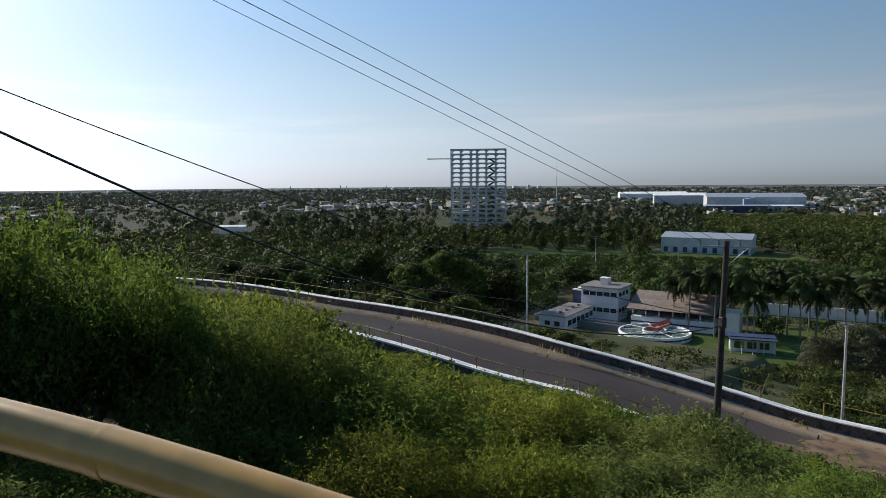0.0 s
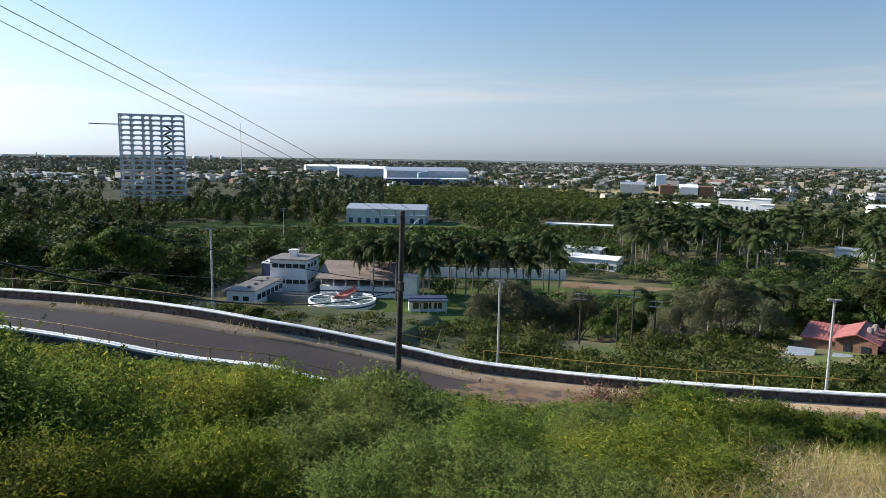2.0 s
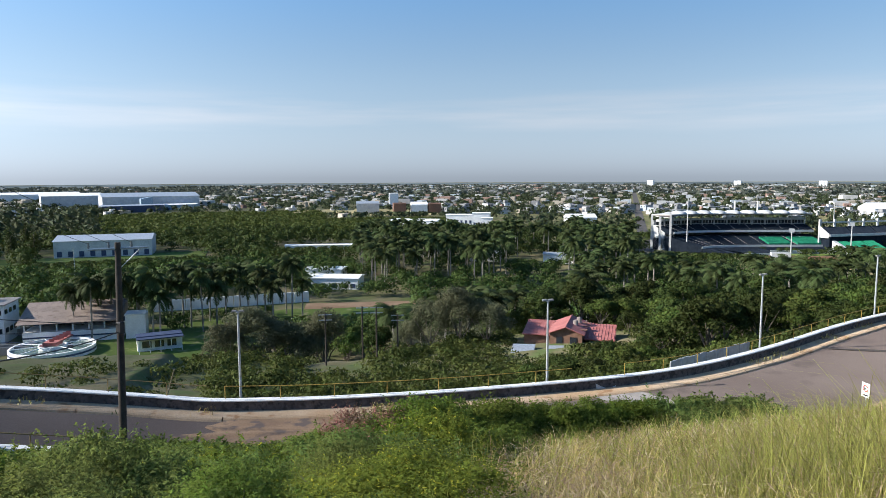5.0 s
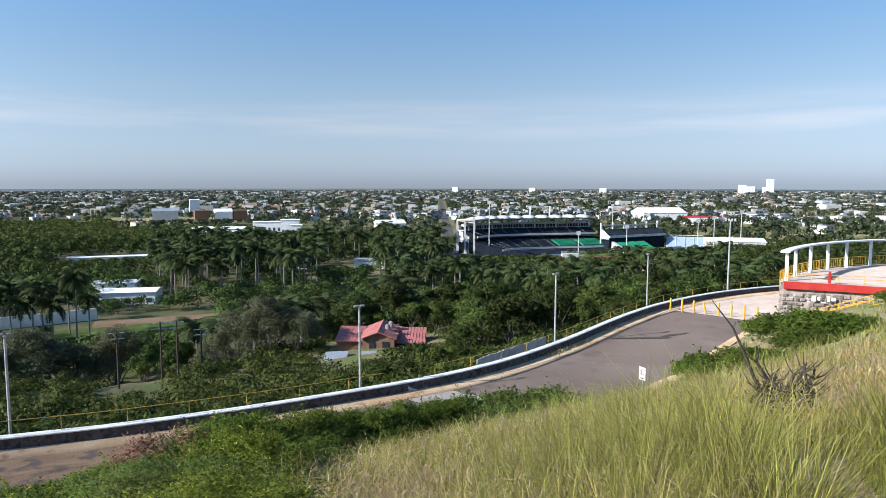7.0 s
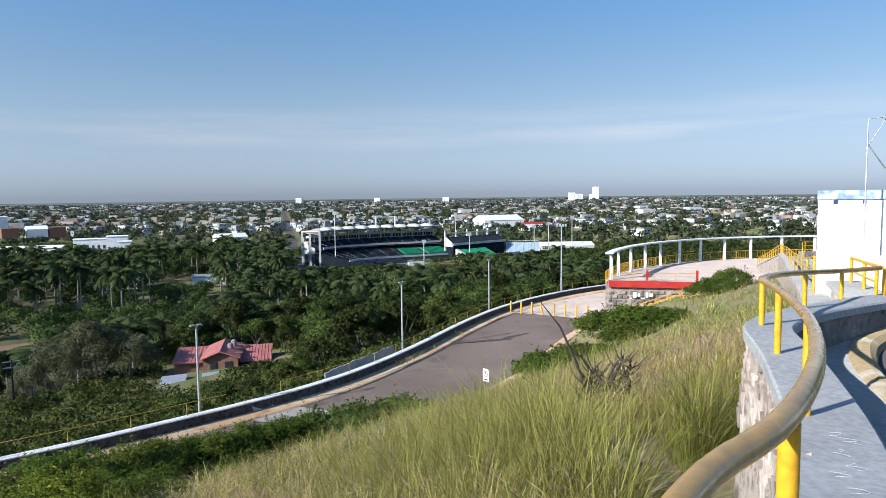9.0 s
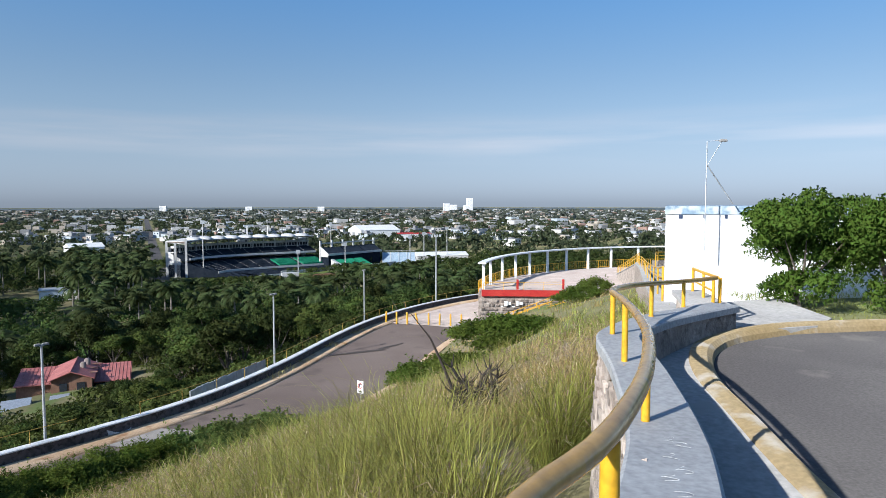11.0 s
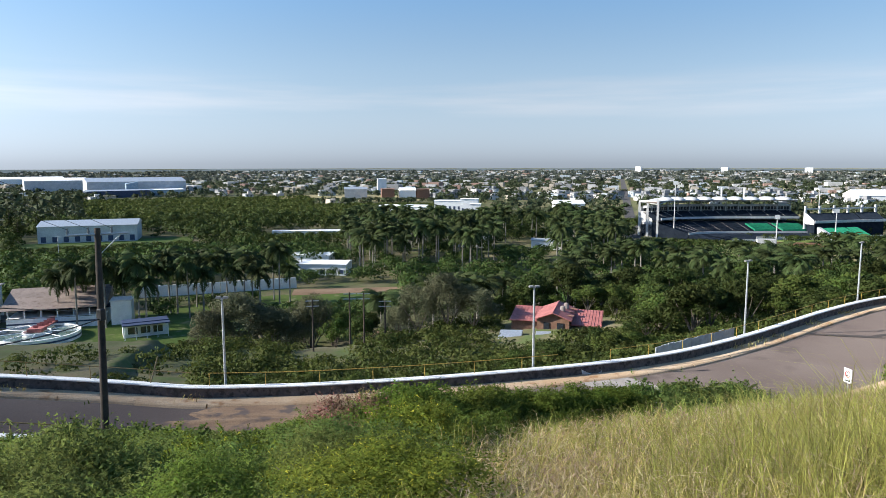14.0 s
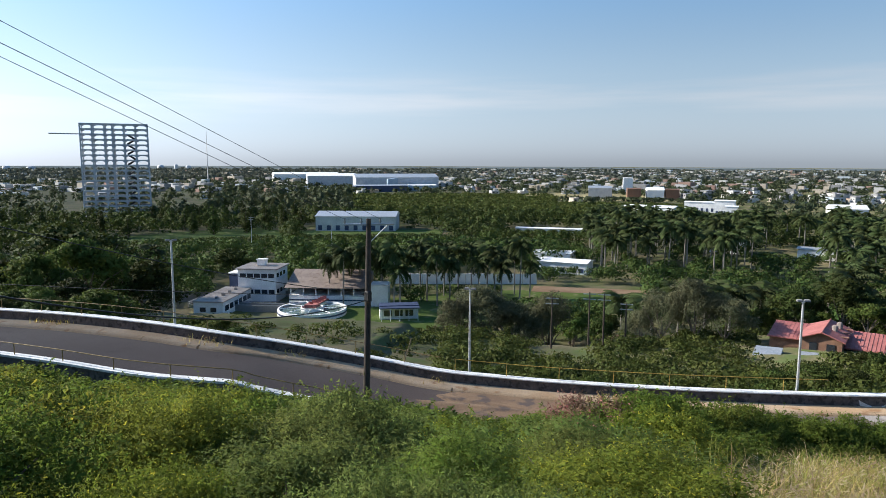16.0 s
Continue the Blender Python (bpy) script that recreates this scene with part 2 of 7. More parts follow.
M_STEEL = surf("pale_structural_steel", (0.42, 0.43, 0.45), (0.52, 0.53, 0.54), 0.3, 0.6, 0.1, 10)
M_BARK = surf("grey_brown_bark", (0.10, 0.08, 0.06), (0.17, 0.14, 0.11), 2.0, 0.95, 0.5, 6, size=0.03)
M_PALMBARK = surf("pale_palm_trunk", (0.24, 0.215, 0.185), (0.32, 0.29, 0.25), 1.0, 0.9, 0.3, 8, size=0.03)
M_DEADWOOD = surf("charred_dead_wood", (0.03, 0.025, 0.022), (0.07, 0.055, 0.045), 4.0, 0.95, 0.5, 6, size=0.01)
M_WATER = surf("clarifier_water", (0.10, 0.15, 0.14), (0.14, 0.19, 0.17), 0.5, 0.12, 0.05, 8, spec=0.5)
M_BLUE = surf("flaking_pale_blue_paint", (0.20, 0.29, 0.38), (0.28, 0.37, 0.45), 1.5, 0.6, 0.15, 10, (0.50, 0.54, 0.56), stain=0.5)
M_LAWN = surf("mown_lawn", (0.0750, 0.1162, 0.0263), (0.1087, 0.1462, 0.0375), 0.12, 0.95, 0.4, 30, (0.19, 0.185, 0.09), size=0.03, spec=0.06)
M_DIRT = surf("reddish_bare_earth", (0.2250, 0.1425, 0.0900), (0.3000, 0.2100, 0.1350), 0.15, 0.95, 0.4, 30, size=0.03, spec=0.06)
M_DRYFIELD = surf("dry_pale_field", (0.36, 0.30, 0.15), (0.44, 0.37, 0.20), 0.02, 0.95, 0.3, 30, (0.25, 0.25, 0.11), spec=0.06)
L_BUSH = leafy("mesquite_leaves", (0.0966, 0.1445, 0.0218), (0.1495, 0.1865, 0.0353), 0.5, 0.14, 0.3, hue=0.012)
L_BUSHY = leafy("yellowing_mesquite_leaves", (0.1250, 0.1602, 0.0211), (0.1804, 0.2006, 0.0317), 0.5, 0.12, 0.3, c3=(0.31, 0.27, 0.035), hue=0.012)
L_BUSHG = leafy("grey_green_feathery_leaves", (0.1086, 0.1518, 0.0368), (0.1582, 0.1895, 0.0515), 0.5, 0.12, 0.3, hue=0.012)
L_BOUG = leafy("bougainvillea_leaves", (0.0770, 0.1375, 0.0220), (0.2970, 0.1540, 0.1210), 0.35, 0.1, 0.25, c3=(0.40, 0.15, 0.15), hue=0.012)
L_TREE = leafy("broadleaf_leaves", (0.0271, 0.0426, 0.0103), (0.0549, 0.0710, 0.0181), 0.25, 0.35, 0.14, hue=0.02)
L_TREEN = leafy("shiny_green_leaves", (0.075, 0.125, 0.018), (0.115, 0.165, 0.028), 0.35, 0.1, 0.2, hue=0.012)
L_TAMA = leafy("tamarisk_leaves", (0.0856, 0.0945, 0.0502), (0.1210, 0.1210, 0.0679), 0.3, 0.15, 0.16, hue=0.012)
L_PALM = leafy("palm_fronds", (0.034, 0.050, 0.016), (0.060, 0.076, 0.026), 0.2, 0.3, 0.25, hue=0.015)
# far trees: distance haze put into the base colour, paler and greyer
L_FAR = leafy("haze_paled_tree_leaves", (0.0403, 0.0538, 0.0259), (0.0634, 0.0749, 0.0365), 0.2, 0.2, 0.2, hue=0.02)
L_SCRUB = leafy("scrub_leaves", (0.0527, 0.0765, 0.0179), (0.0850, 0.1037, 0.0272), 0.3, 0.2, 0.2, hue=0.015)
L_GRASS = leafy("ripe_grass_blades", (0.33, 0.255, 0.088), (0.46, 0.355, 0.140), 0.24, 0.1, 0.55, 0.6, c3=(0.46, 0.34, 0.18), hue=0.014)
L_GRASSG = leafy("green_grass_blades", (0.185, 0.200, 0.038), (0.280, 0.268, 0.066), 0.24, 0.1, 0.55, 0.6, hue=0.018)
L_SEED = leafy("purplish_grass_heads", (0.25, 0.165, 0.118), (0.42, 0.30, 0.20), 0.25, 0.15, 0.4, 0.7)
L_LIGHT = leafy("light_broadleaf_leaves", (0.0560, 0.0840, 0.0179), (0.0963, 0.1210, 0.0280), 0.28, 0.3, 0.14, hue=0.02)
# horizon belts: leaf colour greyed further as painted haze
L_HAZE = leafy("haze_greyed_belt_leaves", (0.080, 0.096, 0.076), (0.110, 0.124, 0.096), 0.2, 0.2, 0.2, hue=0.015)
M_OCHRE = surf("worn_ochre_kerb_paint", (0.2264, 0.1698, 0.0881), (0.2768, 0.2201, 0.1321), 1.2, 0.85, 0.3, 20, (0.33, 0.30, 0.25), size=0.008, stain=0.45, spec=0.1)
M_SAND = surf("sand_on_asphalt", (0.22, 0.145, 0.095), (0.30, 0.20, 0.125), 0.5, 0.95, 0.3, 30, (0.13, 0.10, 0.085), size=0.006, stain=0.5, spec=0.06)
M_STRIP = surf("dusty_concrete_strip", (0.2295, 0.2125, 0.1955), (0.2890, 0.2635, 0.2380), 0.8, 0.9, 0.2, 25, (0.2, 0.18, 0.165), size=0.006, spec=0.06)
M_WALLTOP = surf("smooth_pale_concrete", (0.3314, 0.3314, 0.3279), (0.3879, 0.3879, 0.3808), 1.4, 0.8, 0.12, 20, (0.40, 0.39, 0.375), size=0.004, stain=0.36, spec=0.1)
M_STADIUM = surf("off_white_concrete", (0.46, 0.455, 0.44), (0.54, 0.53, 0.51), 0.3, 0.8, 0.1, 12, (0.36, 0.35, 0.33), stain=0.4)
M_CIRCLE = surf("grey_asphalt", (0.072, 0.067, 0.066), (0.098, 0.092, 0.088), 0.5, 0.9, 0.3, 90, (0.125, 0.115, 0.105), size=0.005, stain=0.36, spec=0.06)
M_DULL = surf("faded_yellow_paint", (0.34, 0.22, 0.045), (0.42, 0.28, 0.06), 3.0, 0.6, 0.1, 8, (0.20, 0.13, 0.06), stain=0.42)
M_FLATROOF = surf("dusty_flat_roof", (0.36, 0.31, 0.27), (0.44, 0.385, 0.34), 0.3, 0.9, 0.2, 20, (0.27, 0.23, 0.20), stain=0.45, spec=0.06)
M_STREAK = surf("dark_asphalt_streak", (0.045, 0.040, 0.038), (0.065, 0.056, 0.052), 0.8, 0.85, 0.2, 30, (0.085, 0.07, 0.064), size=0.004, spec=0.06)
M_CHALK = surf("faint_chalk", (0.47, 0.47, 0.46), (0.55, 0.55, 0.54), 20, 0.9, 0.1, 8, (0.42, 0.42, 0.41), stain=0.5)
M_EARTH = surf("dry_litter_and_earth", (0.17, 0.125, 0.085), (0.26, 0.20, 0.14), 1.6, 0.95, 0.9, 14, (0.11, 0.085, 0.06), size=0.04, spec=0.05)

# ---- helpers for shapes ----
class Shape:
    """Collects faces for one mesh."""

    def __init__(self):
        self.v, self.f, self.smooth = [], [], []

    def add(self, verts, faces, smooth=False):
        k = len(self.v)
        self.v += [tuple(p) for p in verts]
        self.f += [tuple(i + k for i in f) for f in faces]
        self.smooth += [smooth] * len(faces)
        return self

    def box(self, x, y, z, sx, sy, sz, rz=0.0, bev=0.0):
        """A block, its base's middle at x, y, z, turned rz degrees; bev: chamfered top edges."""
        c, s = math.cos(radians(rz)), math.sin(radians(rz))
        b = min(bev, sx * 0.4, sy * 0.4, sz * 0.4)
        rings = [(0, 0.0), (0, sz - b), (b, sz)] if b > 0 else [(0, 0.0), (0, sz)]
        vs, fs = [], []
        for ins, h in rings:
            for px, py in ((-1, -1), (1, -1), (1, 1), (-1, 1)):
                qx, qy = px * (sx / 2 - ins), py * (sy / 2 - ins)
                vs.append((x + qx * c - qy * s, y + qx * s + qy * c, z + h))
        n = len(rings)
        for r in range(n - 1):
            for i in range(4):
                j = (i + 1) % 4
                fs.append((r * 4 + i, r * 4 + j, r * 4 + 4 + j, r * 4 + 4 + i))
        fs += [(3, 2, 1, 0), tuple((n - 1) * 4 + i for i in range(4))]
        return self.add(vs, fs)

    def tube(self, pts, r, n=8, caps=True):
        """A round bar along points; r a number or one a point."""
        pts = [Vector(p) for p in pts]
        rs = r if isinstance(r, (list, tuple)) else [r] * len(pts)
        vs, fs = [], []
        up = None
        for i, p in enumerate(pts):
            d = (pts[min(i + 1, len(pts) - 1)] - pts[max(i - 1, 0)]).normalized()
            if up is None:
                up = Vector((0, 0, 1)) if abs(d.z) < 0.9 else Vector((1, 0, 0))
            a = d.cross(up).normalized()
            b = a.cross(d).normalized()
            up = b
            for k in range(n):
                t = 2 * math.pi * k / n
                vs.append(p + (a * math.cos(t) + b * math.sin(t)) * rs[i])
        for i in range(len(pts) - 1):
            for k in range(n):
                j = (k + 1) % n
                fs.append((i * n + k, i * n + j, i * n + n + j, i * n + n + k))
        self.add(vs, fs, True)
        if caps:
            self.add([vs[k] for k in range(n)], [tuple(range(n))[::-1]])
            self.add([vs[-n + k] for k in range(n)], [tuple(range(n))])
        return self

    def sweep(self, line, profile, closed=False):
        """A profile of (offset to the right, height) swept along points (x, y, z), with square ends."""
        pts = [Vector(p) for p in line]
        m = len(profile)
        vs, fs = [], []
        for i, p in enumerate(pts):
            d = pts[min(i + 1, len(pts) - 1)] - pts[max(i - 1, 0)]
            nx, ny = d.y, -d.x
            q = math.hypot(nx, ny) or 1
            for o, h in profile:
                vs.append((p.x + nx / q * o, p.y + ny / q * o, p.z + h))
        for i in range(len(pts) - 1):
            for k in range(m if closed else m - 1):
                j = (k + 1) % m
                fs.append((i * m + k, i * m + j, i * m + m + j, i * m + m + k))
        if closed:
            fs += [tuple(range(m)), tuple(range((len(pts) - 1) * m, len(pts) * m))[::-1]]
        return self.add(vs, fs)

    def prism(self, pts, z0, z1):
        """An upright block over a plan outline; z1 a height, or one for each corner."""
        n = len(pts)
        tops = z1 if isinstance(z1, (list, tuple)) else [z1] * n
        vs = [(x, y, z0) for x, y in pts] + [(x, y, h) for (x, y), h in zip(pts, tops)]
        fs = [tuple(range(n))[::-1], tuple(range(n, 2 * n))] + [(i, (i + 1) % n, n + (i + 1) % n, n + i) for i in range(n)]
        return self.add(vs, fs)

    def mesh(self, name, mat):
        me = bpy.data.meshes.new(name)
        me.from_pydata(self.v, [], self.f)
        me.polygons.foreach_set("use_smooth", self.smooth)
        for q in (mat if isinstance(mat, (list, tuple)) else [mat]):
            me.materials.append(q)
        me.update()
        return me


def thing(name, label, category, group="", at=None):
    ob = tagged(new(name), label, category, group)
    ob.empty_display_size = 0.2
    if at is not None:
        ob.matrix_basis = at
    return ob


def part(name, shape, mat, parent=None, label=""):
    """Links a shape as one mesh object under a thing or a part."""
    ob = new(name, shape if isinstance(shape, bpy.types.Mesh) else shape.mesh(name, mat))
    if parent is not None:
        ob.parent = parent
    return tagged(ob, label)


def structure(name, shape, mat, label, category):
    return tagged(part(name, shape, mat), label, category, "", "structure")


def curve(pts, step=1.0):
    """A smooth line through points, in even steps."""
    p = np.array(pts, float)
    q = np.vstack([2 * p[0] - p[1], p, 2 * p[-1] - p[-2]])
    out = []
    for i in range(1, len(q) - 2):
        n = max(2, int(np.linalg.norm(q[i + 1] - q[i]) / 0.25))
        t = np.linspace(0, 1, n, endpoint=False)[:, None]
        a, b, c, d = q[i - 1], q[i], q[i + 1], q[i + 2]
        out.append(0.5 * (2 * b + (c - a) * t + (2 * a - 5 * b + 4 * c - d) * t ** 2 + (3 * b - a - 3 * c + d) * t ** 3))
    out = np.vstack(out + [p[-1:]])
    s = np.concatenate([[0], np.cumsum(np.linalg.norm(np.diff(out[:, :2], axis=0), axis=1))])
    u = np.arange(0, s[-1], step)
    return np.stack([np.interp(u, s, out[:, k]) for k in range(out.shape[1])], 1)


def polar(az, d):
    return -math.sin(radians(az)) * d, math.cos(radians(az)) * d


def shifted(line, off, dz=0.0):
    """A line moved off metres to the right of its way (towards the hilltop, on the road)."""
    d = np.gradient(line[:, :2], axis=0)
    d /= np.linalg.norm(d, axis=1)[:, None]
    return np.column_stack([line[:, 0] + d[:, 1] * off, line[:, 1] - d[:, 0] * off, line[:, 2] + dz])


# ---- the hill, the road round it, the plain ----
# top of the outer parapet along the road
OUTER = curve([(-130, 88, 25.7), (-75, 80, 25.7), (-40, 70, 25.7), (-21.4, 61.6, 25.7), (-14.3, 57.4, 25.7), (-8.8, 52.6, 25.7), (-4.9, 48.8, 25.7), (-0.8, 45.2, 25.7),
               (2.9, 41.6, 25.65), (6.3, 38.0, 25.5), (9.0, 35.3, 25.2), (11.4, 34.0, 24.75), (13.7, 32.5, 24.3), (16.0, 30.8, 23.85), (18.05, 28.8, 23.5), (20.3, 26.9, 23.33), (22.3, 24.9, 23.3),
               (26.5, 21.1, 23.3), (31.1, 17.5, 23.3), (32.9, 16.2, 23.3), (35.8, 14.35, 23.3), (39.9, 12.4, 23.3), (46.2, 10.4, 23.3), (56.4, 7.9, 23.3), (64.3, 5.2, 23.3),
               (72.3, 0.9, 23.3), (79.5, -5.2, 23.3), (86, -14, 23.3), (89, -27, 23.3), (87, -45, 23.3), (80, -70, 23.3)], 0.8)
DROP = 0.68  # the asphalt under the parapet's top
WIDE = np.interp(OUTER[:, 0], [-10, 15, 30, 45, 60], [6.6, 6.6, 7.4, 8.6, 9.0])  # parapet to inner edge
RIDGE = curve([(-90, 26, 30), (-45, 15, 31.3), (-20, 8, 31.8), (-6, 3.0, 31.9), (-0.6, 1.3, 31.9), (2, 0.5, 31.8), (4.2, -0.45, 31.7), (6.4, -0.95, 31.6), (8.4, -2.3, 31.6), (12, -4.2, 31.6),
               (30, -12.3, 30.4), (66, -28.6, 28.0), (80, -45, 27), (84, -80, 26)], 0.8)


HEADING = {}


def nearest(line, xy):
    """The index of the nearest point of a line, its distance and the side (+ is right of its way), for each place."""
    if id(line) not in HEADING:
        d = np.gradient(line[:, :2], axis=0)
        HEADING[id(line)] = d / np.linalg.norm(d, axis=1)[:, None]
    d = HEADING[id(line)]
    k = np.empty(len(xy), int)
    for a in range(0, len(xy), 4000):
        q = xy[a:a + 4000]
        k[a:a + 4000] = ((q[:, None, :] - line[None, :, :2]) ** 2).sum(2).argmin(1)
    v = xy - line[k, :2]
    side = v[:, 0] * d[k, 1] - v[:, 1] * d[k, 0]
    return k, np.hypot(v[:, 0], v[:, 1]), side


def ground_z(xy):
    """Height of the ground: hilltop, slope down to the road, the road's bed, slope down to the plain."""
    xy = np.asarray(xy, float).reshape(-1, 2)
    k, d, side = nearest(OUTER, xy)
    r, dr, rs = nearest(RIDGE, xy)
    bed = OUTER[k, 2] - DROP
    z = np.zeros(len(xy))
    inner = side > 0
    e = np.maximum(d - WIDE[k] - 0.3, 0)
    t = e / (e + dr + 1e-6)
    up = bed - 0.02 + (RIDGE[r, 2] - bed + 0.02) * t ** 0.92
    up = np.where(rs > 0, RIDGE[r, 2], up)
    foot = np.interp(OUTER[k, 0], [-70, -45, 10, 20], [0, 1.9, 1.9, 0]) * np.clip(1 - (e - 0.2) / 7.0, 0, 1)
    up = np.where(rs > 0, up, up - foot)
    z = np.where(inner, np.where(d < WIDE[k] + 0.3, bed - 0.25, up), 0)
    fall = np.interp(d, [0, 0.5, 4, 14, 30, 58, 78, 90], [0.3, 0.75, 2.6, 6.5, 9.8, 13.5, 22.0, 27.0])
    z = np.where(inner, z, np.maximum(bed - fall, 0))
    return z


def gz(x, y):
    return float(ground_z([(x, y)])[0])


def build_ground():
    az = np.concatenate([np.linspace(-128, 48, 300), np.linspace(48, 232, 60)[1:-1]])
    rad = np.concatenate([[0.0], np.linspace(1.5, 24, 40), np.geomspace(24.6, 130, 110), np.geomspace(134, 4900, 70)])
    a, r = np.meshgrid(np.radians(az), rad, indexing="ij")
    xy = np.stack([-np.sin(a) * r, np.cos(a) * r], -1).reshape(-1, 2)
    z = ground_z(xy)
    far = np.hypot(xy[:, 0], xy[:, 1])
    z += np.where((far > 8) & (far < 300), 0.12 * np.sin(xy[:, 0] * 0.9 + np.sin(xy[:, 1] * 0.7)) * np.sin(xy[:, 1] * 0.8), 0) * np.clip(z - 0.8, 0, 1)
    n, m = len(az), len(rad)
    idx = np.arange(n * m).reshape(n, m)
    nx = np.roll(idx, -1, axis=0)
    f = np.stack([idx[:, :-1], nx[:, :-1], nx[:, 1:], idx[:, 1:]], -1).reshape(-1, 4)[:, ::-1]
    me = bpy.data.meshes.new("ground")
    me.from_pydata(np.column_stack([xy, z]).tolist(), [], f.tolist())
    me.polygons.foreach_set("use_smooth", [True] * len(me.polygons))
    me.materials.append(M_GROUND)
    tagged(new("ground", me), "dry grassy hillside running down to a green plain", "ground", "", "structure")


build_ground()


def build_backdrop():
    """Hazy rim of the plain: glowing ring for far tree belts and low rises."""
    m = bpy.data.materials.new("glowing_haze")
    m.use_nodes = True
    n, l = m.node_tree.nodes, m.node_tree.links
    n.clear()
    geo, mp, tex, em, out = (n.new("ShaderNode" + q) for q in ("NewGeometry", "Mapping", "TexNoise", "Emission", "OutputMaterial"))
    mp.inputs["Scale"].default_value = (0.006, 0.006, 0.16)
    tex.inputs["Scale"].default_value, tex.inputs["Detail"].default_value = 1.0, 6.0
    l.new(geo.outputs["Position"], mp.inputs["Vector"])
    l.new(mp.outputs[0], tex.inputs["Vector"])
    # blue-grey haze painted as the added ring's own glow
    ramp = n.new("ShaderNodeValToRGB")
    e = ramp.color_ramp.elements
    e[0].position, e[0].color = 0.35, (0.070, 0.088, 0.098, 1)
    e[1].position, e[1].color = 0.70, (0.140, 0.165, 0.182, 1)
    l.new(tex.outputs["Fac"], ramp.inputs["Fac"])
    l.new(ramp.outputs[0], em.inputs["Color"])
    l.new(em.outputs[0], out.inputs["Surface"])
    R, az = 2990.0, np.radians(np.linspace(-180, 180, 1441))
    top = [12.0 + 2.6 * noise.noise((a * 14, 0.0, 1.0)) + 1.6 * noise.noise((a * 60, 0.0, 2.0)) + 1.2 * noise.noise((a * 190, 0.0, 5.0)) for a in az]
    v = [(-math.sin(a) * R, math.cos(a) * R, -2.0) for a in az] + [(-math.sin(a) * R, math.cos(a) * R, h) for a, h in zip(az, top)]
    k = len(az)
    structure("backdrop", Shape().add(v, [(i, i + 1, k + i + 1, k + i) for i in range(k - 1)]), m, "glowing backdrop for the hazy blue-grey rim of the plain at the horizon", "backdrop")


build_backdrop()

# asphalt between the kerb and the inner edge
inner_line = np.array([shifted(OUTER, w)[i] for i, w in enumerate(WIDE)])
kerb_line = shifted(OUTER, 1.35, -DROP)
road = Shape()
cols = 7
rows_v = []
for i in range(len(OUTER)):
    a, b = kerb_line[i], inner_line[i]
    for c in range(cols):
        t = c / (cols - 1)
        rows_v.append((a[0] + (b[0] - a[0]) * t, a[1] + (b[1] - a[1]) * t, OUTER[i, 2] - DROP + 0.05 * math.sin(math.pi * t)))
road.add(rows_v, [(i * cols + c, i * cols + c + 1, (i + 1) * cols + c + 1, (i + 1) * cols + c) for i in range(len(OUTER) - 1) for c in range(cols - 1)][::1], True)
structure("road", road, M_ASPHALT, "worn grey asphalt road curving round the hill", "road")

# outer parapet: stone wall, whitewashed coping; a gap where the wall curls down
GAP = [i for i in range(len(OUTER)) if 32.6 < OUTER[i, 0] < 33.9 and OUTER[i, 1] > 14]
RUNS = [OUTER[:GAP[0] + 1], OUTER[GAP[-1]:]]
for run in RUNS:
    structure("parapet_wall", Shape().sweep(run, [(0.0, -0.06), (0.33, -0.06), (0.36, -0.62), (0.36, -1.2), (0.0, -2.6)], True), M_STONE, "dark stone parapet wall along the road", "wall")
    structure("parapet_coping", Shape().sweep(run, [(-0.04, -0.07), (-0.04, -0.02), (0.0, 0.0), (0.37, 0.0), (0.40, -0.02), (0.40, -0.07)], True), M_COPING, "whitewashed concrete coping on the parapet", "trim")
curl = curve([(32.45, 16.35, 23.25), (32.9, 16.0, 23.1), (33.3, 15.5, 22.75), (33.9, 15.25, 22.85), (34.1, 15.4, 23.3)], 0.25)
structure("wall_end", Shape().sweep(curl, [(-0.15, 0), (0.15, 0), (0.15, -1.3), (-0.15, -1.3)], True), M_COPING, "whitewashed wall end curling down to a drain", "wall")
# sidewalk and its kerb stones
walkw = structure("sidewalk", Shape().sweep(OUTER, [(0.36, -0.52), (1.12, -0.54), (1.12, -0.9), (0.36, -0.9)], True), M_DUST, "dusty ochre concrete sidewalk beside the parapet", "sidewalk")
STEP = 4
for i in range(int(len(OUTER) * 0.3), len(OUTER) - 60, STEP):
    seg = OUTER[i:i + STEP + 1].copy()
    seg[-1] = seg[-2] + (seg[-1] - seg[-2]) * 0.96
    part("kerb_stone", Shape().sweep(seg, [(1.12, -0.545), (1.22, -0.55), (1.32, -0.60), (1.40, -0.70), (1.40, -0.85), (1.12, -0.85)], True), M_DUST, walkw)
# sand washed over the asphalt, a concrete strip at the drain, pink paving past the bollards
def patch(name, outline, dz, mat, label, category):
    c = np.mean(outline, axis=0)
    k, d, s = nearest(OUTER, np.array(outline + [tuple(c)]))
    z = OUTER[k, 2] - DROP + dz
    n = len(outline)
    vs = [(*p, z[i]) for i, p in enumerate(outline)] + [(*c, z[-1])]
    return structure(name, Shape().add(vs, [(i, (i + 1) % n, n) for i in range(n)]), mat, label, category)


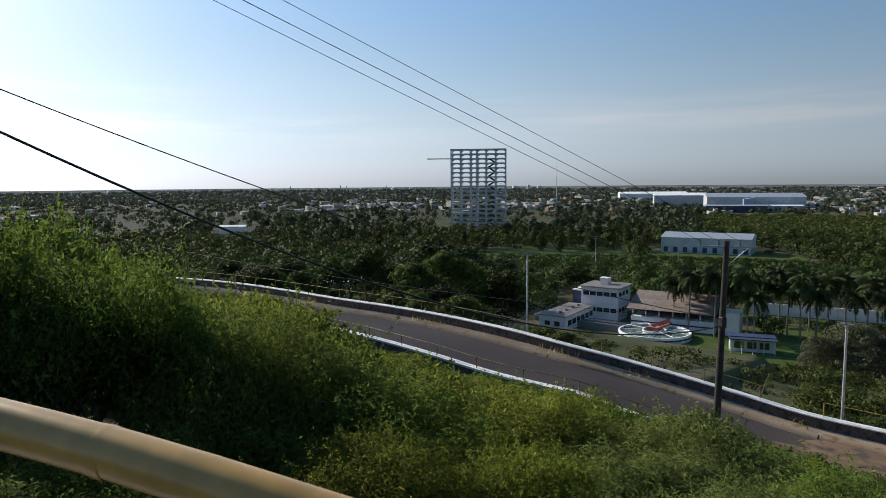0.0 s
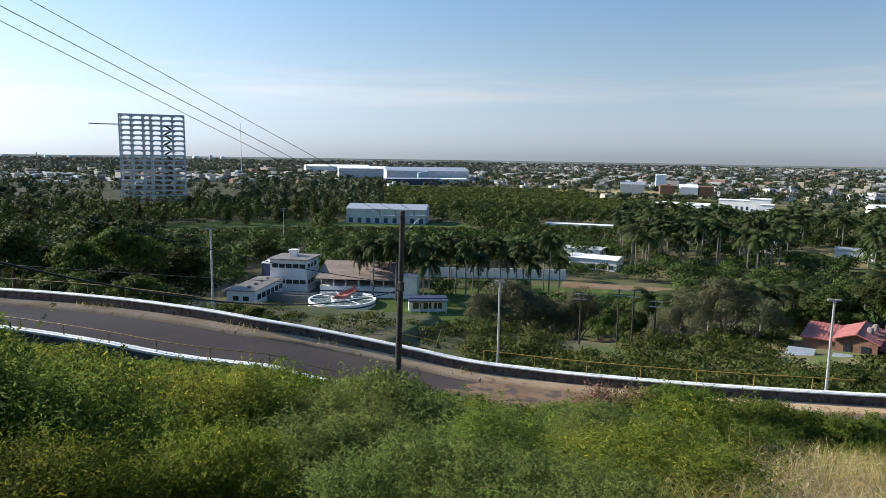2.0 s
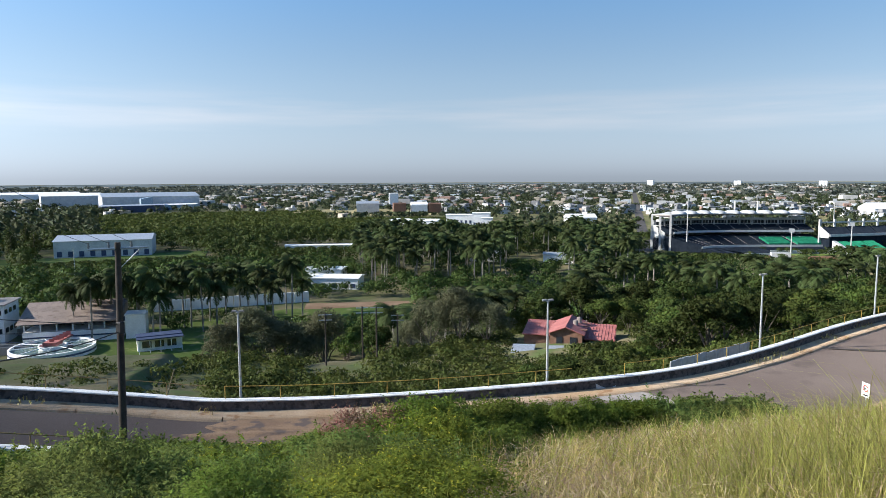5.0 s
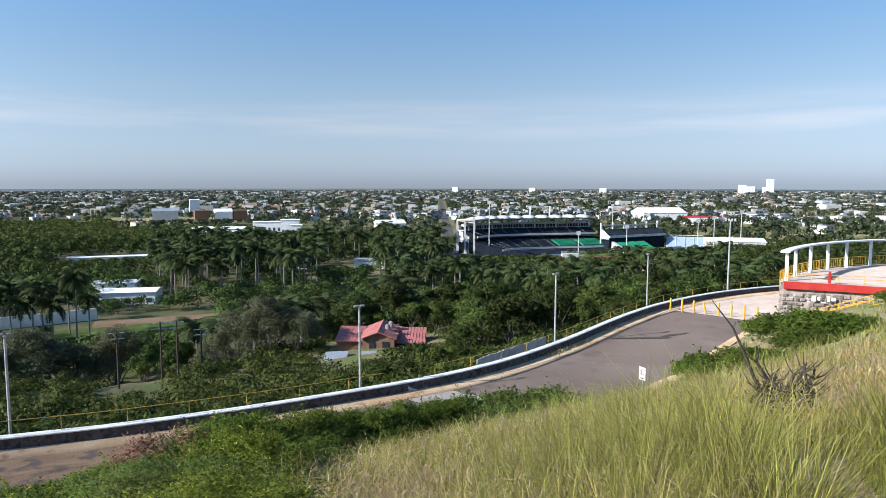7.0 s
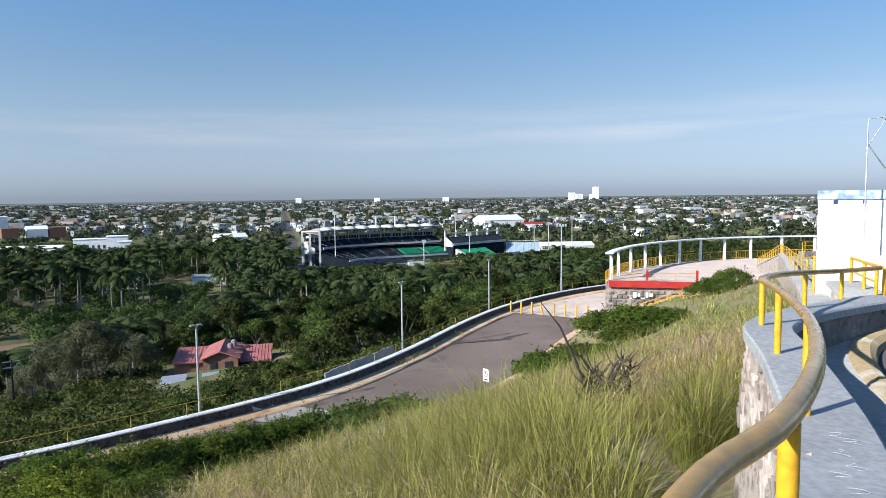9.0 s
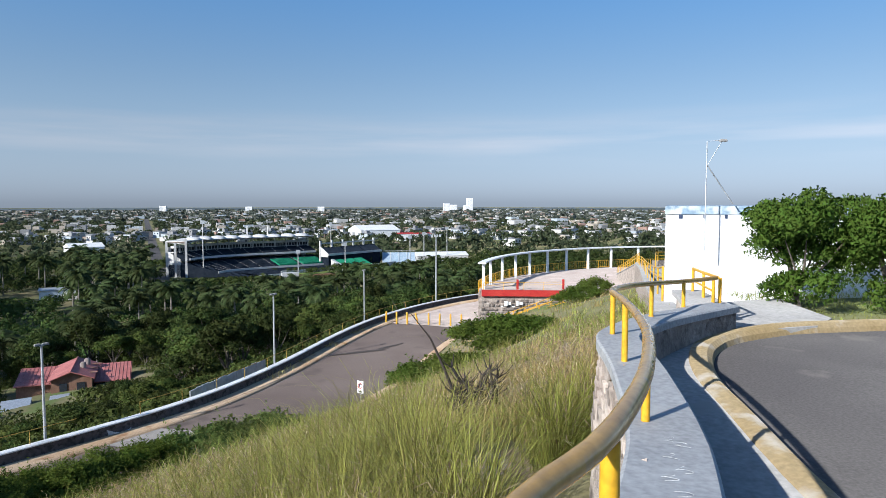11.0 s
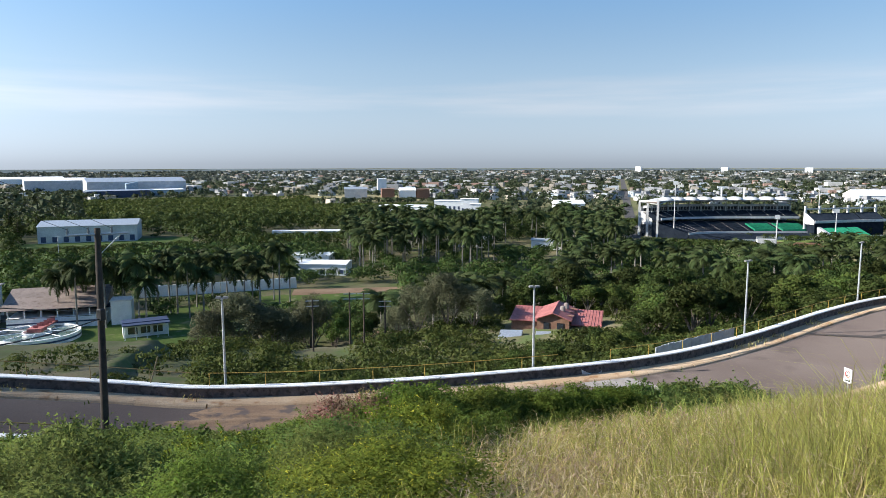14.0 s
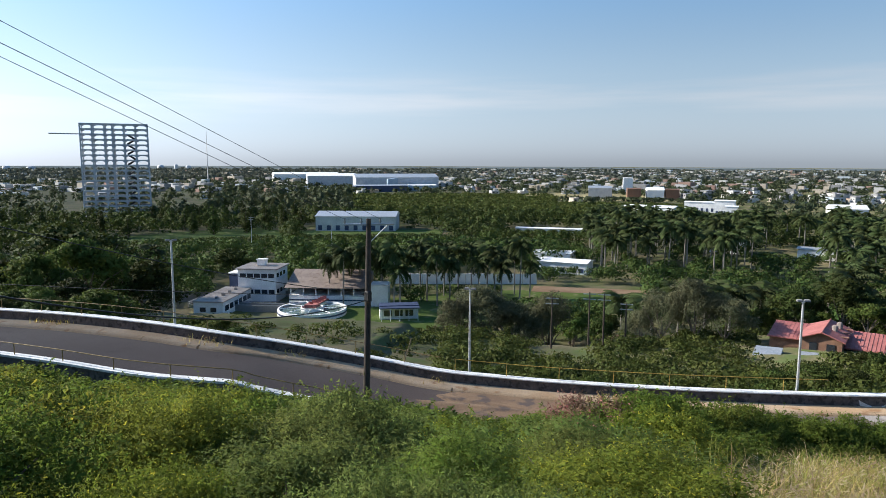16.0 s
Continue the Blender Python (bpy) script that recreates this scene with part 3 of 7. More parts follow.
def blob(cx, cy, rx, ry, rz, seed, n=28):
    rnd = random.Random(seed)
    ph = [rnd.uniform(0, 6.3) for _ in range(3)]
    out = []
    for i in range(n):
        t = 2 * math.pi * i / n
        q = 1 + 0.16 * math.sin(3 * t + ph[0]) + 0.1 * math.sin(5 * t + ph[1]) + 0.06 * math.sin(9 * t + ph[2])
        x, y = rx * q * math.cos(t), ry * q * math.sin(t)
        c, s = math.cos(radians(rz)), math.sin(radians(rz))
        out.append((cx + x * c - y * s, cy + x * s + y * c))
    return out


patch("sand_patch", blob(20.6, 22.3, 7.2, 1.7, -43, 3, 44), 0.062, M_SAND, "reddish sand washed over the asphalt", "sand")
patch("dark_streak", blob(51.3, 5.6, 2.3, 0.28, -64, 6), 0.070, M_STREAK, "dark streak on the asphalt", "stain")
patch("dark_streak", blob(53.2, 3.6, 1.4, 0.2, -40, 7), 0.074, M_STREAK, "dark streak on the asphalt", "stain")
patch("concrete_strip", [(31.9, 15.9), (34.3, 14.6), (33.2, 9.6), (30.6, 11.4)], 0.066, M_STRIP, "pale concrete strip across the asphalt", "paving")
k0 = int(np.argmin(np.abs(OUTER[:, 0] - 64.0) + 100 * (OUTER[:, 1] < 0)))
pv = []
for i in range(k0, min(k0 + 42, len(OUTER))):
    a, b = kerb_line[i], inner_line[i]
    pv += [(a[0], a[1], a[2] + 0.06), ((a[0] + b[0]) / 2, (a[1] + b[1]) / 2, a[2] + 0.11), (b[0], b[1], a[2] + 0.06)]
structure("pink_paving", Shape().add(pv, [(3 * i + c, 3 * i + c + 1, 3 * i + c + 4, 3 * i + c + 3) for i in range(len(pv) // 3 - 1) for c in (0, 1)]), M_PINK, "pale pink paving beyond the bollards", "paving")
# inner edge: kerb on the right, parapet with a thin rail on the left
near = inner_line[(OUTER[:, 0] < 17.0) & (OUTER[:, 0] > -60)].copy()
near[:, 2] -= DROP
structure("inner_parapet_wall", Shape().sweep(near, [(0, 0.42), (0.3, 0.42), (0.32, -2.5), (0, -1.0)], True), M_STONE, "dark stone retaining wall on the road's inner side", "wall")
structure("inner_parapet_coping", Shape().sweep(near, [(-0.05, 0.42), (-0.05, 0.52), (0.35, 0.52), (0.35, 0.42)], True), M_COPING, "whitewashed coping on the inner wall", "trim")
nk = inner_line[(OUTER[:, 0] > 30) & (OUTER[:, 1] > -30)].copy()
nk[:, 2] -= DROP
structure("inner_kerb", Shape().sweep(nk, [(-0.12, -0.1), (-0.1, 0.12), (0.16, 0.15), (0.5, 0.1), (0.5, -0.3)], True), M_DUST, "sandy concrete kerb on the road's inner edge", "kerb")


def fence(name, line, every, rail_h, r, mat, label, group, lower=None, post_r=None, sink=0.05):
    """A pipe rail on posts along a line."""
    f = thing(name, label, "railing", group, pose(*line[0]))
    m = f.matrix_basis.inverted()
    loc = [tuple(m @ Vector(p)) for p in line]
    part("rail", Shape().tube([(x, y, z + rail_h) for x, y, z in loc], r, 8), mat, f)
    if lower:
        part("lower_rail", Shape().tube([(x, y, z + lower) for x, y, z in loc], r * 0.8, 6), mat, f)
    s = np.concatenate([[0], np.cumsum(np.linalg.norm(np.diff(np.array(loc), axis=0), axis=1))])
    post = Shape().tube([(0, 0, -sink), (0, 0, rail_h)], post_r or r, 8).mesh("post", mat)
    for u in np.arange(0, s[-1] + 0.01, every):
        p = part("post", post, mat, f)
        p.location = [np.interp(u, s, np.array(loc)[:, k]) for k in range(3)]
    return f


o_rail = shifted(OUTER, 0.12)
for a, b in ((-60, 18.6), (18.6, 32.3), (34.2, 95)):
    seg = o_rail[(OUTER[:, 0] > a) & (OUTER[:, 0] < b)]
    left = b < 19
    fence("road_railing", seg, 2.6, 0.62, 0.019, M_DARKRAIL if left else M_DULL, "weathered brown pipe railing on the parapet" if left else "thin yellow pipe railing on the parapet", "railings along the parapet")
nr = shifted(near, 0.15, 0.52)
fence("inner_railing", nr[12:], 2.6, 0.5, 0.025, M_DARKRAIL, "thin brown pipe railing on the inner wall", "railings along the parapet")

# ---- the lookout on the hilltop ----
LOOK = curve([(-14, 5.0, 33.35), (-6, 2.4, 33.35), (-2.5, 1.35, 33.3), (-0.4, 0.68, 33.25), (0.8, 0.34, 33.2), (2.1, -0.16, 33.12), (3.1, -0.55, 33.0), (4.0, -0.84, 32.92), (5.3, -1.1, 32.9), (6.1, -1.2, 32.9),
              (6.55, -1.36, 32.88), (7.0, -1.62, 32.86), (7.55, -2.02, 32.83), (8.1, -2.52, 32.8), (8.72, -3.2, 32.78)], 0.2)
structure("lookout_wall", Shape().sweep(LOOK, [(-0.03, -0.07), (0.24, -0.07), (0.24, -1.2), (-0.14, -1.9)], True), M_PALESTONE, "rubble stone wall of the lookout", "wall")
structure("lookout_wall_top", Shape().sweep(LOOK, [(-0.07, -0.08), (-0.07, -0.01), (-0.055, 0.0), (0.265, 0.0), (0.28, -0.015), (0.28, -0.08)], True), M_WALLTOP, "grey concrete top of the low lookout wall, with chalk scribbles", "trim")
KERB = curve([(-14, 3.6, 32.75), (-6, 1.2, 32.75), (-2.5, 0.1, 32.72), (0.5, -1.0, 32.65), (2.5, -1.46, 32.58), (4.1, -1.72, 32.5), (4.8, -1.82, 32.5), (5.5, -1.94, 32.5), (6.4, -2.08, 32.5), (7.22, -2.32, 32.5), (7.9, -2.66, 32.5), (8.45, -3.15, 32.5),
              (8.8, -3.76, 32.5), (9.05, -4.45, 32.5), (9.15, -6.5, 32.5), (8.2, -9.5, 32.5), (6, -14, 32.5)], 0.2)
structure("lookout_kerb", Shape().sweep(KERB, [(-0.02, -0.02), (0.0, 0.0), (0.09, 0.016), (0.15, 0.0), (0.20, -0.05), (0.22, -0.12), (0.22, -0.3), (-0.02, -0.3)], True), M_OCHRE, "rounded ochre kerb round the lookout's turning circle", "kerb")
# walkway between wall and kerb, asphalt inside
wk = Shape()
n_w = 60
ls, ks = LOOK[np.linspace(0, len(LOOK) - 1, n_w).astype(int)], None
vs = []
for p in ls:
    d = np.hypot(KERB[:, 0] - p[0], KERB[:, 1] - p[1])
    q = KERB[d.argmin()]
    vs += [(p[0], p[1], q[2] - 0.03), (q[0], q[1], q[2] - 0.015)]
wk.add(vs, [(2 * i, 2 * i + 1, 2 * i + 3, 2 * i + 2) for i in range(n_w - 1)])
structure("walkway", wk, M_CONCRETE, "grey concrete walkway behind the lookout wall", "walkway")
structure("walkway_end", Shape().prism([(7.7, -2.5), (8.15, -2.9), (9.2, -3.2), (10.6, -3.6), (11.2, -5.2), (9.4, -5.0), (8.86, -4.5), (8.6, -3.6), (8.15, -3.0)], 31.5, 32.475), M_CONCRETE, "grey concrete landing at the end of the walkway", "walkway")
ap = [tuple(p[:2]) for p in shifted(KERB, 0.2)[::3]] + [(-6, -22), (-20, -8)]
cz = [float(p[2]) - 0.11 for p in KERB[::3]] + [32.45, 32.6]
c = (0.0, -7.0)
structure("turning_circle", Shape().add([(x, y, z) for (x, y), z in zip(ap, cz)] + [(*c, 32.5)], [(i, (i + 1) % len(ap), len(ap)) for i in range(len(ap))][::1]), M_CIRCLE, "worn asphalt turning circle behind the lookout wall", "road")
# the hand rail on it
RAIL_TOP = curve([(-14, 5.3, 33.95), (-6, 2.6, 33.92), (-2.5, 1.4, 33.84), (-0.8, 0.80, 33.80), (-0.407, 0.676, 33.763), (-0.297, 0.641, 33.748), (-0.16, 0.585, 33.73), (0.2, 0.445, 33.655), (0.6, 0.32, 33.46), (1.0, 0.24, 33.37), (1.35, 0.2, 33.42), (1.5, 0.172, 33.485), (1.6, 0.135, 33.513), (1.7, 0.09, 33.516), (1.88, 0.0, 33.507), (2.03, -0.11, 33.502),
                  (2.17, -0.195, 33.5), (2.42, -0.315, 33.488), (2.85, -0.487, 33.452), (3.4, -0.675, 33.41), (3.986, -0.852, 33.366), (4.69, -1.015, 33.33), (5.43, -1.15, 33.3), (5.85, -1.21, 33.28), (6.3, -1.31, 33.25), (6.9, -1.62, 33.21), (7.5, -2.03, 33.16), (8.35, -2.66, 33.08), (8.98, -3.35, 33.05)], 0.1)
hr = thing("hand_railing", "chipped yellow pipe hand railing on the low lookout wall", "railing")
part("rail", Shape().tube([tuple(p) for p in RAIL_TOP], 0.0245, 20), M_RUBBED, hr, "ochre paint rubbed to bare metal")
part("weld", Shape().tube([(-0.30, 0.642, 33.7485), (-0.288, 0.637, 33.747), (-0.276, 0.632, 33.745)], [0.0246, 0.0258, 0.0246], 20, False), M_RUBBED, hr, "rough weld bead")
for x, y, zb, zt in ((-6, 2.55, 33.3, 33.9), (-2.5, 1.4, 33.25, 33.82), (-1.05, 0.88, 33.2, 33.8), (2.19, -0.205, 33.05, 33.48), (4.0, -0.86, 32.9, 33.35), (5.3, -1.13, 32.88, 33.29), (6.28, -1.31, 32.87, 33.24), (7.48, -2.02, 32.83, 33.15), (8.33, -2.66, 32.79, 33.07), (8.98, -3.35, 32.4, 33.05)):
    ps = Shape().tube([(x, y, zb), (x, y, zt)], 0.021, 14)
    ps.tube([(x, y, zb + 0.003), (x, y, zb + 0.010)], 0.027, 14)
    part("post", ps, M_YELLOW, hr)

# ---- beside the road ----
def street_lamp(x, y, z, h, label, rz=0.0):
    t = thing("street_lamp", label, "street lamp", "lamps along the road", pose(x, y, z, 0, 0, rz))
    part("pole", Shape().tube([(0, 0, -0.6), (0, 0, h * 0.5), (0, 0, h - 0.1)], [0.07, 0.06, 0.05], 10), M_GALV, t)
    hd = part("lamp_head", Shape().tube([(0, 0, h - 0.12), (0, 0, h - 0.06)], 0.09, 10), M_GALV, t)
    for s in (-1, 1):
        part("lantern", Shape().box(0, s * 0.17, h - 0.08, 0.16, 0.26, 0.10, 0, 0.03), M_CONCRETE, hd)
    return t


LAMP = [(19.75, 28.75, 23.31, 4.2), (31.45, 18.0, 23.35, 4.2), (47.54, 11.25, 23.3, 4.35), (63.64, 6.6, 23.3, 4.4), (7.35, 40.3, 25.2, 4.4)]
for i, (x, y, z, h) in enumerate(LAMP):
    street_lamp(x, y, z, h, "slim galvanised street lamp with two flat lanterns behind the parapet", 40 + 11 * i)
mast = thing("floodlight_mast", "tall slim galvanised mast with floodlights behind the parapet", "street lamp", "lamps along the road", pose(76.6, -0.2, 22.8))
part("pole", Shape().tube([(0, 0, -1), (0, 0, 7.4)], [0.11, 0.06], 10), M_GALV, mast)
for k in range(4):
    part("floodlight", Shape().box(0, -0.45 + 0.3 * k, 7.3, 0.14, 0.2, 0.28, 0, 0.03), M_GALV, mast)

# timber power pole with its cross arm and the cables up to the hilltop
PX, PY = 11.9, 24.6
PB = gz(PX, PY)
PT = 31.72
pole = thing("power_pole", "leaning tarred wooden power pole with a steel cross arm", "power pole", "", pose(PX, PY, PB))
part("pole", Shape().tube([(-0.12, 0, -0.5), (0, 0, 3), (0.16, 0.02, PT - PB)], [0.15, 0.135, 0.10], 12), M_WOOD, pole)
ARM_Z = PT - PB - 0.22
ax, ay = 0.92, -0.38
arm = part("cross_arm", Shape().tube([(0.16 - ax * 1.0, -ay * 1.0, ARM_Z), (0.16 + ax * 1.0, ay * 1.0, ARM_Z)], 0.045, 6), M_GALV, pole)
part("brace", Shape().tube([(0.2 + ax * 0.75, ay * 0.75, ARM_Z), (0.16, 0, ARM_Z - 0.75)], 0.02, 6), M_GALV, pole)
for k in (-0.95, -0.3, 0.45):
    part("insulator", Shape().tube([(0.16 + ax * k, ay * k, ARM_Z), (0.16 + ax * k, ay * k, ARM_Z + 0.12), (0.16 + ax * k, ay * k, ARM_Z + 0.16), (0.16 + ax * k, ay * k, ARM_Z + 0.25)], [0.02, 0.055, 0.03, 0.04], 8), M_CONCRETE, arm)
part("cable_box", Shape().box(0.02, -0.12, PT - PB - 3.3, 0.22, 0.2, 0.42, 20, 0.03), M_CABLE, pole)


def cable(name, a, b, sag, r, label):
    pts = [tuple(Vector(a).lerp(Vector(b), t) - Vector((0, 0, 4 * sag * t * (1 - t)))) for t in np.linspace(0, 1, 40)]
    return tagged(part(name, Shape().tube(pts, r, 5, False), M_CABLE), label, "cable", "cables from the power pole")


def wire_end(az, el, d):
    a, e = radians(az), radians(el)
    return (-math.sin(a) * d, math.cos(a) * d, 34 + math.tan(e) * d)


for k, az, el, d in ((-0.95, 52, 25.0, 16), (-0.3, 38, 23.0, 12), (0.45, 38, 24.5, 16)):
    cable("power_line", (PX + 0.16 + ax * k, PY + ay * k, PB + ARM_Z + 0.2), wire_end(az, el, d), 0.01, 0.008, "thin bare power line running up over the hill")
cable("telephone_cable", (PX + 0.1, PY, PT - 3.0), wire_end(34, 8.5, 16), 0.6, 0.013, "thin black telephone cable hanging over the bushes")
cable("telephone_cable", (PX + 0.1, PY, PT - 3.25), wire_end(46, 12.5, 12), 1.8, 0.022, "thick black telephone cable hanging over the bushes")
cable("power_line", (PX - 0.1, PY, PT - 3.1), (-34, 62, 31.5), 0.9, 0.012, "thin dark cable running along the road")

# bollards across the road
bol = Shape().tube([(0, 0, -0.3), (0, 0, 1.08), (0, 0, 1.13), (0, 0, 1.15)], [0.085, 0.085, 0.06, 0.01], 12).mesh("bollard", M_YELLOW)
for i in range(8):
    t = i / 7
    ob = tagged(new("bollard", bol), "leaning yellow steel bollard across the road" if i == 3 else "yellow steel bollard across the road", "bollard", "bollards across the road")
    ob.matrix_basis = pose(63.6 - 1.9 * t, 4.55 - 7.0 * t, 22.66, 0, 12 if i == 3 else (i * 37 % 5 - 2) * 0.6, 100)

# no-parking sign at the inner edge
sg = thing("road_sign", "small white road sign with a red ring on a thin post", "road sign", "", pose(33.6, 3.72, 22.6, 0, 0, -130))
part("post", Shape().tube([(0, 0, -0.4), (0, 0, 2.5)], 0.025, 8), M_GALV, sg)
plate = part("plate", Shape().box(0, -0.03, 1.98, 0.42, 0.012, 0.62, 0), M_WHITE, sg)
ring = [(0.13 * math.cos(t), -0.042, 2.36 + 0.13 * math.sin(t)) for t in np.linspace(0, 2 * math.pi, 17)]
part("ring", Shape().tube(ring, 0.018, 6, False), M_RED, plate)
part("letter", Shape().box(-0.05, -0.042, 2.28, 0.03, 0.01, 0.16).box(0.0, -0.042, 2.28, 0.08, 0.01, 0.03).box(0.0, -0.042, 2.345, 0.07, 0.01, 0.03).box(0.0, -0.042, 2.41, 0.08, 0.01, 0.03), M_CABLE, plate)
part("bar", Shape().box(0, -0.042, 2.04, 0.26, 0.01, 0.06), M_CABLE, plate)
stick = thing("leaning_stake", "leaning pale timber stake behind the parapet", "stake", "", pose(17.0, 31.5, 22.6))
part("stake", Shape().tube([(0, 0, -0.4), (0.6, -0.38, 2.0)], 0.03, 6), M_OCHRE, stick)

# ---- the terrace with the pergola ----
COLUMNS = [(64.56, -4.66), (67.67, -5.58), (71.5, -7.15), (74.6, -8.94), (77.2, -10.88), (79.74, -13.34), (82.1, -16.05), (84.1, -19.12), (85.6, -22.4), (86.7, -26.17), (87.2, -30.0), (87.0, -33.8)]
ARC = curve([(63.3, -4.4, 25.7)] + [(x, y, 25.7) for x, y in COLUMNS], 0.8)
EDGE = shifted(ARC, -0.5)
FRONT = [(63.5, -4.1), (63.85, -12.4)]
outline = [FRONT[0]] + [tuple(p[:2]) for p in EDGE[2:]] + [(80, -38), (70, -32), (66.5, -22), (64.6, -16), FRONT[1]]
terr = structure("terrace", Shape().prism(outline, 21.0, 25.7), M_PALESTONE, "rubble stone terrace beside the road", "terrace")
structure("terrace_paving", Shape().prism(outline, 25.705, 25.73), M_PINK, "pale paving of the terrace", "paving")
structure("terrace_red_band", Shape().sweep([(63.45, -4.4, 25.25), (63.62, -8.2, 25.2), (63.8, -12.1, 25.12)], [(-0.06, 0), (-0.06, 0.58), (0.25, 0.58), (0.25, 0)], True), M_RED, "red painted band along the terrace edge", "trim")
rnd = random.Random(5)
stone_v = []
for k in range(6):
    c = Shape()
    sx, sz = rnd.uniform(0.3, 0.55), rnd.uniform(0.22, 0.36)
    c.add([(-sx / 2, 0, 0), (sx / 2 * rnd.uniform(.7, 1), 0, rnd.uniform(0, .05)), (sx / 2, 0, sz * rnd.uniform(.8, 1)), (-sx / 2 * rnd.uniform(.7, 1), 0, sz),
           (-sx / 2 + .04, -.07, .04), (sx / 2 - .06, -.08, .05), (sx / 2 - .05, -.07, sz - .05), (-sx / 2 + .05, -.08, sz - .04)],
          [(4, 5, 6, 7), (0, 1, 5, 4), (1, 2, 6, 5), (2, 3, 7, 6), (3, 0, 4, 7)])
    stone_v.append(c.mesh("stone", M_PALESTONE))
for r in range(7):
    for k in range(17):
        if rnd.random() < 0.1:
            continue
        o = part("stone", stone_v[rnd.randrange(6)], None, terr)
        t = (k + rnd.uniform(0.1, 0.9)) / 17
        o.matrix_basis = pose(63.46 + 0.35 * t, -4.25 - 8.0 * t, 22.4 + r * 0.36, 0, 0, -87.6)
lw = bpy.data.objects["lookout_wall"]
for i in range(66, 118):
    h = math.degrees(math.atan2(LOOK[i + 1, 1] - LOOK[i - 1, 1], LOOK[i + 1, 0] - LOOK[i - 1, 0]))
    for r in range(5):
        o = part("stone", stone_v[rnd.randrange(6)], None, lw)
        k = rnd.uniform(0.42, 0.62)
        off = shifted(LOOK, 0.03 - 0.0115 * (r + 1))[i]
        o.matrix_basis = pose(off[0], off[1], LOOK[i, 2] - 0.21 - 0.135 * r + rnd.uniform(-0.025, 0.025), 0, rnd.uniform(-14, 14), h + 180) @ Matrix.Diagonal((k, 0.9, k, 1))
gra = thing("graffiti", "white painted scrawl on the terrace wall", "graffiti", "", pose(63.4, -7.2, 24.2, 0, 0, -88))
for k in range(6):
    part("stroke", Shape().box(-0.9 + k * 0.36, -0.1, 0.1 * (k % 3), 0.22 + 0.1 * (k % 2), 0.02, 0.10 + 0.38 * ((k * 5) % 3) / 2), M_WHITE, gra)
pg = thing("pergola", "white concrete pergola curving round the terrace", "pergola", "", pose(63.5, -4.6, 25.73))
pm = pg.matrix_basis.inverted()
inarc = ARC
beam_pts = [tuple(pm @ Vector((p[0], p[1], 28.25))) for p in inarc]
part("beam", Shape().sweep(beam_pts, [(-0.36, 0), (0.36, 0), (0.36, 0.13), (-0.36, 0.13)], True), M_WHITE, pg)
col = Shape().box(0, 0, 0, 0.25, 0.25, 2.53, 0, 0.0).mesh("column", M_WHITE)
for x, y in COLUMNS:
    part("column", col, None, pg).location = pm @ Vector((x, y, 25.73))

def panel_rail(line, label, h=0.95, every=1.9, gap=0.32, r=0.028, group="yellow railings"):
    """A yellow railing with posts, two rails and thin upright bars."""
    f = thing("railing", label, "railing", group, pose(*line[0]))
    m = f.matrix_basis.inverted()
    loc = np.array([tuple(m @ Vector(p)) for p in line])
    for hh in (h, 0.15 + 0.3 * (gap == 0)):
        part("rail", Shape().tube([(x, y, z + hh) for x, y, z in loc], r, 6), M_YELLOW, f)
    s = np.concatenate([[0], np.cumsum(np.linalg.norm(np.diff(loc, axis=0), axis=1))])
    post = Shape().tube([(0, 0, -0.1), (0, 0, h)], r * 1.3, 6).mesh("post", M_YELLOW)
    bar = Shape().tube([(0, 0, 0.15), (0, 0, h)], r * 0.45, 4, False).mesh("bar", M_YELLOW)
    for u in np.arange(0, s[-1] + 0.01, every):
        part("post", post, None, f).location = [np.interp(u, s, loc[:, k]) for k in range(3)]
    if gap:
        for u in np.arange(gap, s[-1], gap):
            part("bar", bar, None, f).location = [np.interp(u, s, loc[:, k]) for k in range(3)]
    return f


panel_rail(shifted(ARC, -0.3, 0.03), "yellow bar railing along the terrace's outer edge")
panel_rail([(63.6, -4.6, 25.78), (63.75, -8.2, 25.78), (63.95, -12.3, 25.78)], "yellow bar railing on the red terrace edge", 0.7, 1.9, 0.0, 0.02)
for t in (0.43, 0.98):
    rp = tagged(part("red_post", Shape().box(63.65 + 0.25 * t, -4.4 - 7.9 * t, 25.8, 0.18, 0.18, 0.95, 5, 0.02), M_RED), "short red post on the terrace edge", "post", "red posts")
# steps along the terrace front, stone cheek and yellow rails
stp = thing("terrace_steps", "concrete steps with stone cheeks down from the terrace", "steps", "", pose(60.6, -6.2, 22.5))
for k in range(12):
    part("step", Shape().box(0.5, -0.5 - 0.42 * k, -0.4, 1.3, 0.44, 0.5 + 0.2 * k, 5, 0.0), M_CONCRETE, stp)
part("cheek", Shape().prism([(-0.35, 0.0), (-0.15, 0.0), (-0.6, -6.8), (-0.85, -6.8)], -1.5, [0.25, 0.25, 2.75, 2.75]), M_PALESTONE, stp)
part("coping", Shape().sweep([(-0.25, 0.05, 0.28), (-0.5, -3.2, 1.45), (-0.7, -5.2, 2.1), (-0.78, -6.9, 2.2)], [(-0.16, 0), (0.16, 0), (0.16, 0.1), (-0.16, 0.1)], True), M_WHITE, stp)
panel_rail([(60.35, -6.2, 22.85), (60.1, -9.4, 24.05), (59.9, -11.4, 24.7), (59.8, -13.0, 24.8)], "yellow rail beside the terrace steps", 0.85, 1.1, 0.0, 0.035)
panel_rail([(61.8, -6.2, 22.85), (61.6, -9.4, 24.05), (61.4, -12.4, 25.2)], "yellow rail beside the terrace steps", 0.85, 1.1, 0.0, 0.035)

